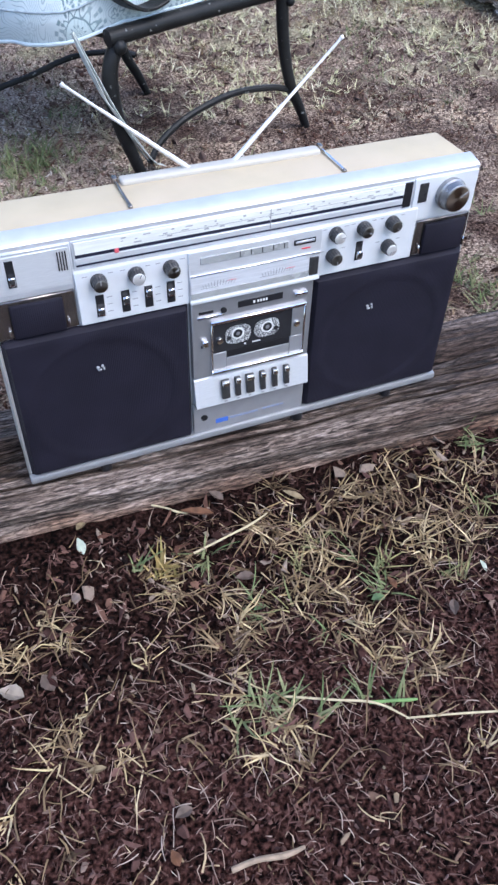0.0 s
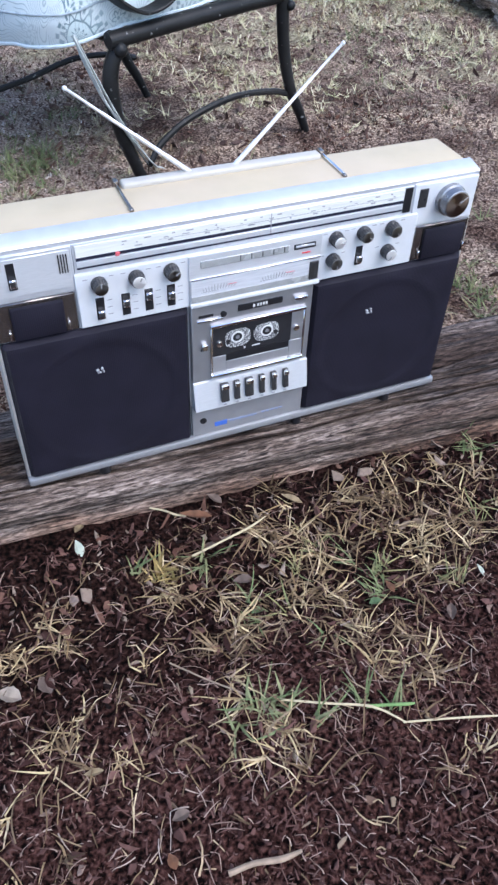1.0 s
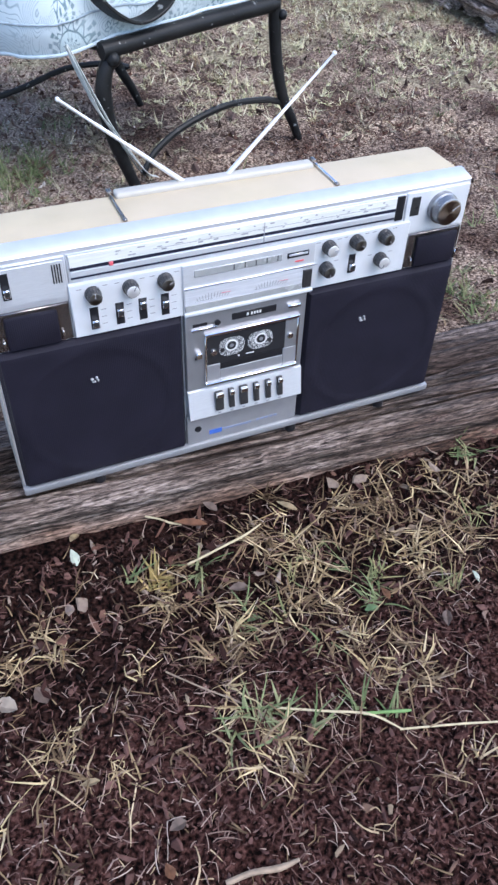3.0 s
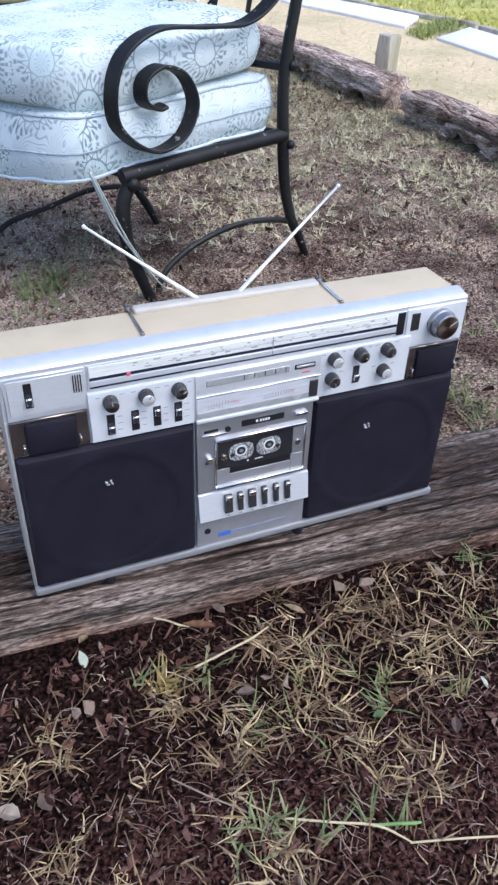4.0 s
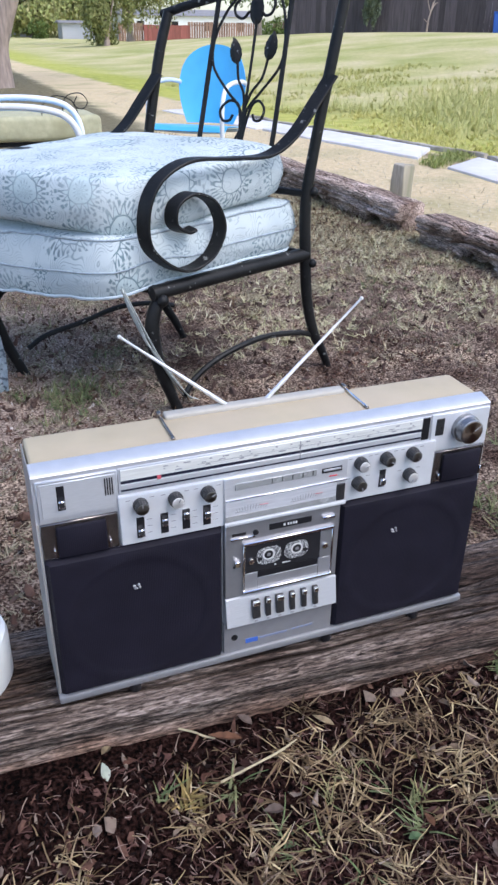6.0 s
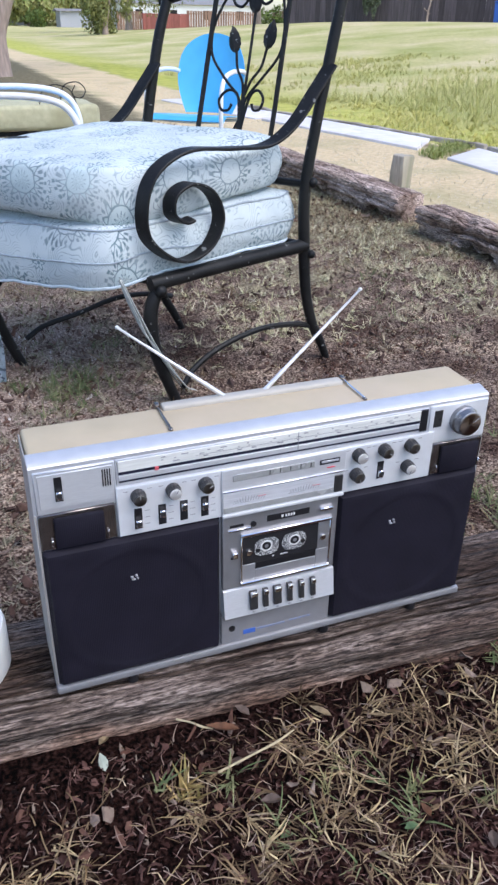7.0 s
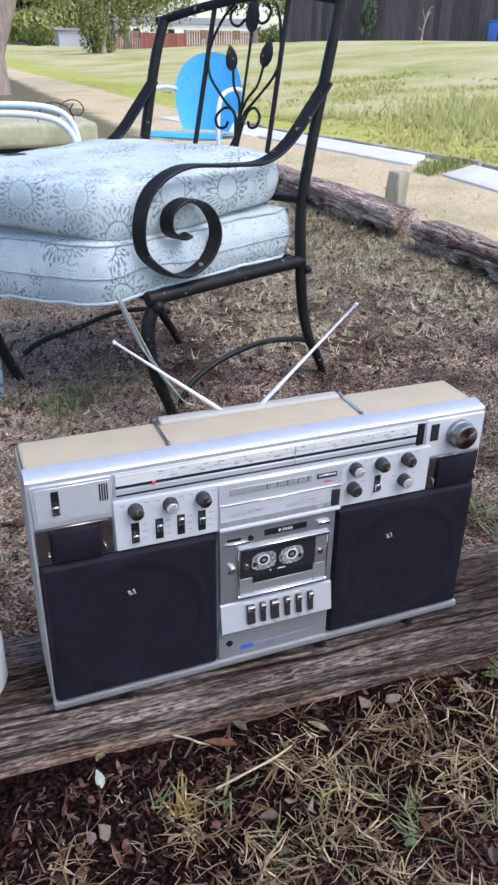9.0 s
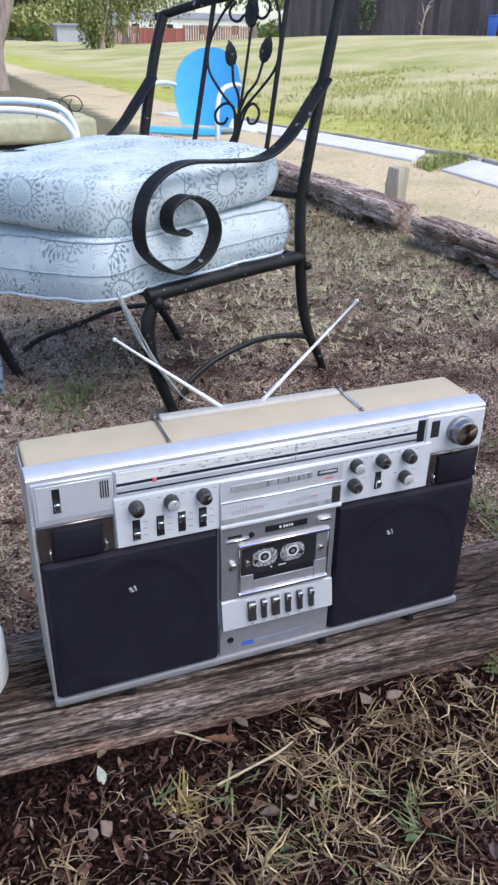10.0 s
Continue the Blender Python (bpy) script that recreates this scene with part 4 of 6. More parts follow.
    part("meter_end", box(0.0790, 0.0915, -0.0105, -0.008, 0.2475, 0.2740, 0.0005, 1), M_SMOKEGREY, b)
    mw = part("meter_window", box(-0.0850, 0.0780, -0.0096, -0.008, 0.2470, 0.2790, 0.0005, 1), M_METER, b, "pale meter window with printed fans")
    part("window_band", box(-0.0846, 0.0776, -0.0101, -0.009, 0.2474, 0.2555), M_GREYLENS, mw)
    part("window_edge", box(-0.0850, 0.0930, -0.0104, -0.008, 0.2790, 0.2806, 0.0003, 1), M_CHROME, mw)
    for x0 in (-0.0680, 0.0130):
        bm = bmesh.new()
        for k in range(12):
            t = k / 11
            x, h = x0 + 0.040 * t, 0.0045 + 0.0035 * math.sin(math.pi * t)
            lean = Matrix.Translation((x, 0, 0.2610)) @ Matrix.Rotation(0.9 * (t - 0.35), 4, "Y")
            add_box(bm, -0.0003, 0.0003, -0.0101, -0.0094, 0, h, m=lean)
        add_box(bm, x0 - 0.004, x0 + 0.020, -0.0101, -0.0094, 0.2600, 0.2605)
        tagged(part("meter_fan", bm, M_PRINT, mw), kind="stuff")
        part("fan_end", box(x0 + 0.032, x0 + 0.044, -0.0101, -0.0094, 0.2655, 0.2660), M_REDFADED, mw)
    part("meter_ridge", box(-0.0865, 0.094, -0.0125, -0.008, 0.2405, 0.2460, 0.0015, 2), M_BRIGHT, b)

    # cassette deck
    deck = part("cassette_deck", box(-0.0855, 0.0875, -0.009, 0.001, 0.1165, 0.2395, 0.001, 1), M_DECKGREY, b, "grey metal cassette deck")
    part("deck_slot", box(-0.0755, -0.0555, -0.0098, -0.008, 0.2215, 0.2255), M_BLACK, deck)
    part("deck_ledge", box(-0.0780, -0.0420, -0.0115, -0.008, 0.2155, 0.2185, 0.0006, 1), M_CHROME, deck)
    bm = bmesh.new()
    add_lathe(bm, [(0.004, 0), (0.0042, 0.003), (0.002, 0.0035)], pose(-0.0415, -0.0085, 0.2225, 90), 14)
    part("deck_button", bm, M_BLACK, deck)
    part("deck_display", box(-0.0210, 0.0430, -0.0098, -0.008, 0.2205, 0.2305, 0.0004, 1), M_BLACK, deck)
    bm = bmesh.new()
    for x, w in ((0.0, 0.003), (0.006, 0.0025), (0.010, 0.0025), (0.014, 0.0025), (0.018, 0.0025)):
        add_box(bm, x, x + w, -0.0102, -0.0096, 0.2235, 0.2275)
    tagged(part("display_print", bm, M_TAPE, deck), kind="stuff")
    part("eject_button", box(0.0590, 0.0785, -0.0135, -0.008, 0.2215, 0.2265, 0.001, 1), M_CHROME, deck)
    bm = bmesh.new()
    add_box(bm, -0.0600, 0.0785, -0.0135, -0.0085, 0.2030, 0.2085, 0.001, 1)
    add_box(bm, -0.0600, 0.0785, -0.0150, -0.0085, 0.1220, 0.1270, 0.001, 1)
    add_box(bm, -0.0600, -0.0570, -0.0125, -0.0085, 0.1265, 0.2035, 0.0006, 1)
    add_box(bm, 0.0755, 0.0785, -0.0125, -0.0085, 0.1265, 0.2035, 0.0006, 1)
    door = part("deck_door", bm, M_CHROME, deck, "chrome-framed cassette door")
    part("door_window", box(-0.0572, 0.0757, -0.0108, -0.0085, 0.1560, 0.2035), M_DARKGLASS, door)
    part("door_window", box(-0.0375, 0.0560, -0.0108, -0.0085, 0.1450, 0.1558), M_BLACK, door)
    bm = bmesh.new()
    add_box(bm, -0.0572, -0.0380, -0.0116, -0.0085, 0.1270, 0.1555, 0.0005, 1)
    add_box(bm, 0.0565, 0.0757, -0.0116, -0.0085, 0.1270, 0.1555, 0.0005, 1)
    add_box(bm, -0.0378, 0.0562, -0.0114, -0.0085, 0.1270, 0.1445, 0.0005, 1)
    part("door_plate", bm, M_DECKSILVER, door)
    part("door_plate", box(0.0580, 0.0757, -0.0112, -0.0085, 0.1557, 0.2030, 0.0005, 1), M_DECKGREY, door)
    for x in (-0.0475, 0.0655):
        bm = bmesh.new()
        add_lathe(bm, [(0.0048, 0), (0.0045, 0.003), (0.0025, 0.0038)], pose(x, -0.0105, 0.176, 90), 16)
        part("door_knob", bm, M_CHROME, door)
    # the cassette's two white windows with dark hubs
    for s in (-1, 1):
        bm = bmesh.new()
        pts = [(s * (0.0025 + 0.037 * (0.5 + 0.5 * math.copysign(abs(math.cos(a)) ** 0.62, math.cos(a)))), 0.1800 + 0.0145 * math.copysign(abs(math.sin(a)) ** 0.75, math.sin(a))) for a in np.linspace(0, 2 * math.pi, 33)[:-1]]
        A = [bm.verts.new((x, -0.0112, z)) for x, z in pts]
        B = [bm.verts.new((x, -0.0106, z)) for x, z in pts]
        bm.faces.new(A)
        for j in range(len(A)):
            bm.faces.new((A[j], B[j], B[(j + 1) % len(A)], A[(j + 1) % len(A)]))
        reel = part("tape_reel", bm, M_REEL, door, "white speckled tape reel window")
        bm = bmesh.new()
        add_lathe(bm, [(0.0092, 0), (0.0090, 0.0006), (0.0072, 0.0007), (0.0070, 0.0002)], pose(s * 0.0215, -0.0112, 0.1815, 90), 24)
        part("hub_ring", bm, M_TAPE, reel)
        bm = bmesh.new()
        add_lathe(bm, [(0.0069, 0), (0.0066, 0.0005), (0.0045, 0.0006)], pose(s * 0.0215, -0.0112, 0.1815, 90), 20)
        part("hub", bm, M_BLACK, reel)
        bm = bmesh.new()
        add_lathe(bm, [(0.0030, 0), (0.0028, 0.0003), (0.0010, 0.0004)], pose(s * 0.0215, -0.0120, 0.1815, 90), 12)
        part("hub_centre", bm, M_DECKGREY, reel)
        bm = bmesh.new()
        add_lathe(bm, [(0.0036, 0), (0.0034, 0.0006), (0.0010, 0.0007)], pose(s * 0.0345, -0.0112, 0.1765, 90), 14)
        part("reel_hole", bm, M_BLACK, reel)
    bm = bmesh.new()
    add_box(bm, 0.0000, 0.0120, -0.0114, -0.0106, 0.1610, 0.1622)
    add_box(bm, -0.012, -0.0095, -0.0114, -0.0106, 0.1605, 0.1625)
    tagged(part("window_print", bm, M_TAPE, door), kind="stuff")
    part("side_slider", box(-0.0725, -0.0645, -0.0150, -0.008, 0.1720, 0.1815, 0.001, 1), M_CHROME, deck)
    part("side_slider_base", box(-0.0735, -0.0655, -0.0100, -0.008, 0.1680, 0.1720, 0.0005, 1), M_BLACK, deck)

    # piano keys on a block that leans out towards the bottom
    bm = add_prism(bmesh.new(), [(0.001, 0.0690), (-0.0175, 0.0690), (-0.0190, 0.0710), (-0.0115, 0.1150), (-0.009, 0.1162), (0.001, 0.1162)], -0.0855, 0.0875)
    kb = part("key_block", bm, M_BRUSHED, b, "bright silver sloping key block")
    lean = math.atan2(0.0075, 0.044)
    for i, x in enumerate((-0.0415, -0.0230, -0.0045, 0.0150, 0.0335, 0.0520)):
        w = 0.0060 if i in (0, 2) else 0.0040
        m = pose(x, -0.0160, 0.0950, math.degrees(-lean), 0, 0)
        part("piano_key", box(-w, w, -0.0045, 0.001, -0.0150, 0.0150, 0.001, 2, m), M_SMOKEGREY, kb, "dark chrome piano key")
        part("key_top", box(-w + 0.0005, w - 0.0005, -0.0085, -0.003, 0.0070, 0.0145, 0.0015, 2, m), M_CHROME, kb)
        part("key_print", box(-0.0022, 0.0022, -0.0006, 0.0006, -0.0215, -0.0200, 0, 1, m), M_PRINT, kb)
    low = part("lower_panel", box(-0.0865, 0.0880, -0.006, 0.001, 0.0130, 0.0695, 0.001, 1), M_DECKSILVER, b, "grey silver lower panel")
    bm = bmesh.new()
    add_lathe(bm, [(0.0052, 0), (0.0050, 0.0012), (0.0034, 0.0014), (0.0032, 0.0002)], pose(-0.0700, -0.006, 0.0400, 90), 18)
    part("jack", bm, M_BLACK, low, "black headphone jack")
    bm = bmesh.new()
    add_box(bm, -0.0525, -0.0330, -0.0066, -0.0056, 0.0235, 0.0315)
    part("blue_badge", bm, M_BLUE, low, "blue printed badge")
    bm = bmesh.new()
    for k in range(9):
        add_box(bm, -0.0300 + 0.0050 * k, -0.0258 + 0.0050 * k, -0.0066, -0.0056, 0.0265 - 0.0005 * (k % 2), 0.0298)
    for k in range(5):
        add_box(bm, 0.0220 + 0.0072 * k, 0.0275 + 0.0072 * k, -0.0066, -0.0056, 0.0275, 0.0305)
    tagged(part("lower_print", bm, M_FADEDBLUE, low), kind="stuff")

    # folded carrying handle along the back edge, on two chrome arms
    part("handle_bar", box(-0.136, 0.136, 0.090, 0.108, 0.3560, 0.3680, 0.004, 3), M_HANDLE, b, "pale folded carrying handle")
    for x in (-0.141, 0.1405):
        a = part("handle_arm", box(x - 0.0017, x + 0.0017, 0.036, 0.108, 0.3618, 0.3655, 0.001, 1), M_SMOKECHROME if x < 0 else M_CHROME, b)
        part("arm_end", box(x - 0.0026, x + 0.0026, 0.031, 0.039, 0.3610, 0.3650, 0.001, 1), M_SMOKECHROME, a)
        part("handle_pivot", box(x - 0.0035, x + 0.0035, 0.1, 0.111, 0.3500, 0.3685, 0.002, 2), M_SMOKECHROME, a)
    # two telescopic aerials behind the handle
    for (x0, z0), (x1, z1) in (((-0.038, 0.3600), (-0.1905, 0.4870)), ((0.010, 0.3600), (0.1495, 0.5030))):
        p, q = Vector((x0, 0.102, z0)), Vector((x1, 0.090, z1))
        line, taper = [], []
        for k, r in enumerate((1.0, 0.84, 0.68, 0.54)):
            line += [p.lerp(q, k / 4), p.lerp(q, (k + 1) / 4 - 0.004)]
            taper += [r, r]
        bm = add_sweep(bmesh.new(), line, circle(0.0032, 10), None, taper)
        a = part("aerial", bm, M_AERIAL, b, "chrome telescopic aerial pulled out")
        bm = bmesh.new()
        bmesh.ops.create_uvsphere(bm, u_segments=12, v_segments=8, radius=0.0028, matrix=Matrix.Translation(q))
        part("aerial_tip", bm, M_TAPE, a)
    return b


# one spun metal in two tones: with the sky's reflection painted in, and without
M_LITFACE, M_UNLITFACE = spun_mat("lit_spun_face", (0.90, 0.90, 0.89), 0.28, 0.75), spun_mat("unlit_spun_face", (0.16, 0.155, 0.15), 0.30)
M_AERIAL = mat("dull_aerial_metal", (0.72, 0.71, 0.70), 0.4, 0.55, 0.1, 90)
M_SMOKEGREY = mat("dark_grey_knob", (0.045, 0.044, 0.045), 0.32, 0.45, 0.2, 200)
M_BROWNMETAL = spun_mat("brown_spun_metal", (0.24, 0.19, 0.155), 0.32)
M_KNOBRIM = mat("silver_knob_rim", (0.27, 0.27, 0.28), 0.3, 0.85, 0.15, 200)
M_STRIPGREY = mat("grey_dial_glass", (0.026, 0.028, 0.045), 0.18, 0.2, 0.2, 60)
M_BADGE = mat("dull_badge", (0.30, 0.30, 0.31), 0.5, 0.2, 0.5, 400)
M_REDFADED = mat("faded_red_pointer", (0.62, 0.10, 0.12), 0.4)
M_METER = mat("pale_meter_face", (0.60, 0.61, 0.63), 0.32, 0.3, 0.12, 160, stretch=(0.2, 1, 3))
M_GREYLENS = mat("grey_lens", (0.33, 0.335, 0.325), 0.25, 0.2, 0.1, 90)
M_DECKSILVER = mat("dull_silver", (0.33, 0.33, 0.34), 0.42, 0.55, 0.06, 50)
M_FADEDBLUE = mat("faded_blue_print", (0.27, 0.31, 0.44), 0.45, 0.3)
M_HANDLE = mat("pale_handle_plastic", (0.40, 0.375, 0.325), 0.55, 0.05, 0.06, 40)
M_REEL = mat("speckled_tape_reel", (0.055, 0.055, 0.06), 0.4, 0.0, 0.3, 900, fleck=((0.66, 0.66, 0.64), 640, 0.53))
boombox()


# ---- the iron patio chair with its cushions ----
ALONG, ACROSS = Vector((0.9591, 0.2830, 0)), Vector((-0.6667, 0.8459, 0))


def cp(s, across, z):
    """A point of the chair: s from front to back along its side, across towards its far side."""
    return ALONG * s + ACROSS * across + Vector((0, 0, z))


def patio_chair():
    c = thing("patio_chair", pose(0.175, 1.10, 0), "black wrought iron patio chair with scroll arms on soil", "chair")
    wide = 0.5
    for a in (0.0, wide):
        k = -0.09 * a
        part("front_leg", tube([cp(-0.012 + k, a, -0.01), cp(-0.036 + k, a, 0.05), cp(-0.070 + k, a, 0.14), cp(-0.088 + k, a, 0.235), cp(-0.08, a, 0.30), cp(-0.045, a, 0.352)],
                               0.0185, 8, 12, [0.8, 0.85, 0.95, 1.05, 1.0, 0.9]), M_IRON, c)
        f = -0.06 * a
        part("back_post", tube([cp(0.56 + f, a, -0.01), cp(0.525 + f, a, 0.06), cp(0.485 + f, a, 0.13), cp(0.452 + f, a, 0.24), cp(0.437 + f, a, 0.375), cp(0.43 + f, a, 0.535), cp(0.46 + f, a, 0.71),
                                cp(0.50 + f, a, 0.89), cp(0.535 + f, a, 1.045 - 0.05 * (a > 0))], 0.0155, 6, 12, [0.7, 0.9, 1, 1.05, 1.1, 1.05, 1, 1, 0.95]), M_IRON, c)
        for z, s in ((0.352, 0.445), (0.555, 0.437), (0.332, -0.070)):
            bm = bmesh.new()
            bmesh.ops.create_uvsphere(bm, u_segments=10, v_segments=8, radius=0.013 if s > 0 else 0.017, matrix=Matrix.Translation(cp(s, a - 0.016, z)))
            part("bolt", bm, M_IRON, c)
        part("side_rail", tube([cp(-0.085, a, 0.350), cp(0.15, a, 0.364), cp(0.44, a, 0.378)], 0.0195, 8, 12), M_IRON, c)
        arm = [(0.485, 0.852), (0.431, 0.789), (0.357, 0.709), (0.272, 0.665), (0.153, 0.664), (0.017, 0.668), (-0.073, 0.625), (-0.109, 0.549), (-0.098, 0.465),
               (-0.009, 0.402), (0.078, 0.424), (0.118, 0.493), (0.092, 0.561), (0.031, 0.590), (-0.022, 0.568), (-0.029, 0.522), (0.004, 0.499), (0.034, 0.503)]
        bm = add_sweep(bmesh.new(), spline([cp(s + 1.2 * f, a - 0.012, z - 0.03 * a) for s, z in arm], 8), bar(0.008, 0.040), ACROSS)
        part("scroll_arm", bm, M_IRON, c, "flat iron arm curling into a scroll")
        part("stretcher", tube([cp(0.015 - 0.09 * a, a + 0.01, 0.03 + 0.09 * a), cp(0.07 - 0.06 * a, a + 0.02, 0.075 + 0.05 * a), cp(0.16, a + 0.02, 0.118), cp(0.30, a + 0.02, 0.143), cp(0.42, a + 0.01, 0.137), cp(0.49, a, 0.118)],
                               0.0085, 8, 8), M_IRON, c, "thin arched iron stretcher")
    for s, z in ((-0.06, 0.354), (0.44, 0.376)):
        part("cross_rail", tube([cp(s, 0, z), cp(s, wide / 2, z), cp(s, wide, z)], 0.013, 4, 10), M_IRON, c)
    for k in range(4):
        s = 0.04 + 0.1 * k
        bm = add_sweep(bmesh.new(), [cp(s, 0.01, 0.356), cp(s, wide - 0.01, 0.356)], bar(0.004, 0.03), ALONG)
        part("seat_strap", bm, M_IRON, c)

    def back(a, z):
        return cp(0.45 + 0.22 * (z - 0.65), a, z)

    part("top_rail", tube([back(0.540, 0.992), back(0.43, 1.022), back(0.31, 1.047), back(0.20, 1.062), back(0.09, 1.058), back(-0.008, 1.043)], 0.0125, 8, 10), M_IRON, c)
    part("low_rail", tube([back(0.52, 0.55), back(0.26, 0.55), back(0.0, 0.55)], 0.010, 4, 8), M_IRON, c)
    for a0, a1 in ((0.357, 0.362), (0.128, 0.146)):
        part("back_bar", tube([back(a0, 0.55), back(a0, 0.70), back(a1, 1.05)], 0.0075, 6, 8), M_IRON, c)
    orn = part("back_scrollwork", tube([back(0.225, 0.55), back(0.227, 0.72), back(0.231, 0.86), back(0.236, 0.98)], 0.0042, 6, 8), M_IRON, c, "thin iron scrollwork with leaves")
    lines = [
        [(0.228, 0.70), (0.243, 0.754), (0.293, 0.80), (0.342, 0.853), (0.356, 0.90), (0.352, 0.945), (0.330, 1.0), (0.30, 1.04)],
        [(0.222, 0.70), (0.220, 0.754), (0.185, 0.805), (0.148, 0.860), (0.140, 0.905), (0.147, 0.951), (0.160, 1.0), (0.18, 1.04)],
        [(0.228, 0.72), (0.238, 0.79), (0.262, 0.83), (0.274, 0.875)],
        [(0.228, 0.76), (0.215, 0.80), (0.192, 0.835), (0.184, 0.882)],
        [(0.230, 0.66), (0.236, 0.72), (0.250, 0.765), (0.280, 0.773), (0.303, 0.748), (0.292, 0.722), (0.270, 0.722), (0.262, 0.738)],
        [(0.222, 0.66), (0.217, 0.72), (0.207, 0.765), (0.188, 0.777), (0.169, 0.757), (0.174, 0.730), (0.193, 0.727), (0.201, 0.742)],
        [(0.262, 1.0), (0.278, 0.983), (0.300, 0.990), (0.308, 1.012), (0.292, 1.032)],
        [(0.226, 1.0), (0.212, 0.990), (0.196, 0.997), (0.190, 1.020), (0.204, 1.038)],
        [(0.25, 0.65), (0.232, 0.70)],
    ]
    for pts in lines:
        part("scroll", tube([back(a, z) for a, z in pts], 0.0040, 8, 8), M_IRON, orn)
    for (a0, z0), (a1, z1), w in (((0.274, 0.868), (0.297, 0.935), 0.019), ((0.184, 0.880), (0.178, 0.953), 0.019), ((0.236, 0.965), (0.249, 1.055), 0.021)):
        bm = bmesh.new()
        p, q = back(a0, z0), back(a1, z1)
        d = (q - p)
        sd = ACROSS - d.normalized() * ACROSS.dot(d.normalized())
        nrm = d.cross(sd).normalized()
        n, rowsv = 10, []
        for i in range(n + 1):
            t = i / n
            h = w * math.sin(math.pi * min(1, t ** 0.8)) ** 0.7 if 0 < t < 1 else 0.001
            mid = p + d * t
            rowsv.append([bm.verts.new(mid + sd * h * k + nrm * (0.006 * (1 - k * k) - 0.002 * (i % 2)) + nrm * o) for k, o in ((-1, 0), (-0.5, 0), (0, 0.002), (0.5, 0), (1, 0), (0.5, -0.005), (0, -0.006), (-0.5, -0.005))])
        for A, B in zip(rowsv, rowsv[1:]):
            for j in range(8):
                bm.faces.new((A[j], A[(j + 1) % 8], B[(j + 1) % 8], B[j]))
        part("iron_leaf", bm, M_IRON, orn, "dark embossed iron leaf")


patio_chair()


def cushion(name, s0, s1, a0, a1, z0, z1, seed, label, puff=0.0, ties=False, droop=0.0, e=7.0, low=0.0, high=0.0, sag=0.0):
    """low, high: how far the underside and the top rise towards the chair's back; sag: how far the front corner bulges down."""
    base = Vector((0.175, 1.10, 0))
    c = thing(name, Matrix.Translation(base), label, "cushion", "chair cushions")
    hs, ha, hz = (s1 - s0) / 2, (a1 - a0) / 2, (z1 - z0) / 2
    ms, ma, mz = (s0 + s1) / 2, (a0 + a1) / 2, (z0 + z1) / 2

    def shape(x, y, z):
        k = (abs(x) ** e + abs(y) ** e) ** (1 / e)
        m = max(abs(x), abs(y), 1e-6)
        f = m / k if k else 1
        X, Y = x * f, y * f
        edge = max(abs(x), abs(y))
        # a soft bulge in the middle, a rounded rim
        h = (1 - edge ** 5) ** 0.5 if abs(z) > 0.999 else 1
        zz = z * (0.78 + (0.22 + puff) * (1 - min(1, edge) ** 3))
        rim = 1 + 0.05 * (1 - z * z)
        p = Vector((X * rim * hs, Y * rim * ha, zz * hz))
        w = 0.0045 * noise.noise((X * 2.2 + seed, Y * 2.2, z)) + 0.003 * noise.noise((X * 5 + seed, Y * 5, z * 2))
        p.z += w * 1.6
        p += Vector((w, w, 0))
        p.z -= (droop + (0.11 * max(0.0, ma + p.y) if droop else 0.0)) * (0.7 - 0.3 * z) * float(smooth(0.02, -0.2, ms + p.x))
        back_rise = float(smooth(0.0, 0.42, ms + p.x))
        p.z += back_rise * (high * (z + 1) / 2 + low * (1 - z) / 2)
        p.z -= sag * max(0.0, -z) * math.exp(-((ms + p.x + 0.11) / 0.07) ** 2) * math.exp(-((ma + p.y) / 0.16) ** 2)
        return cp(ms + p.x, ma + p.y, mz + p.z)

    bm = bmesh.new()
    bmesh.ops.create_cube(bm, size=2)
    bmesh.ops.subdivide_edges(bm, edges=bm.edges, cuts=25, use_grid_fill=True)
    uv = bm.loops.layers.uv.new("print")
    for f in bm.faces:
        nrm = f.normal
        axis = max(range(3), key=lambda k: abs(nrm[k]))
        for lp in f.loops:
            x, y, z = lp.vert.co
            flat = ((y * ha, z * hz * 0.8), (x * hs, z * hz * 0.8 + 0.37), (x * hs + 0.7, y * ha))[axis]
            lp[uv].uv = (flat[0] + 1.7 * seed + (0.31 if nrm[axis] < 0 else 0), flat[1] + 0.9 * seed)
    for v in bm.verts:
        v.co = shape(*v.co)
    for _ in range(7 if puff > 0.1 else 2):
        bmesh.ops.smooth_vert(bm, verts=bm.verts, factor=0.5, use_axis_x=True, use_axis_y=True, use_axis_z=True)
    part("cover", bm, M_CUSHION, c, "pale blue cotton printed with grey medallions")
    for z in ((-0.95, 0.95, -0.05) if ties else ()):
        line = []
        for k in range(81):
            a = 2 * math.pi * k / 80
            m = max(abs(math.cos(a)), abs(math.sin(a)))
            line.append(shape(math.cos(a) / m, math.sin(a) / m, z))
        part("piping", add_sweep(bmesh.new(), line, circle(0.0045 if z < -0.5 else 0.0028, 8)), M_STRAPBLUE if z < -0.5 else M_SEAM, c, "pale piping along the seam")
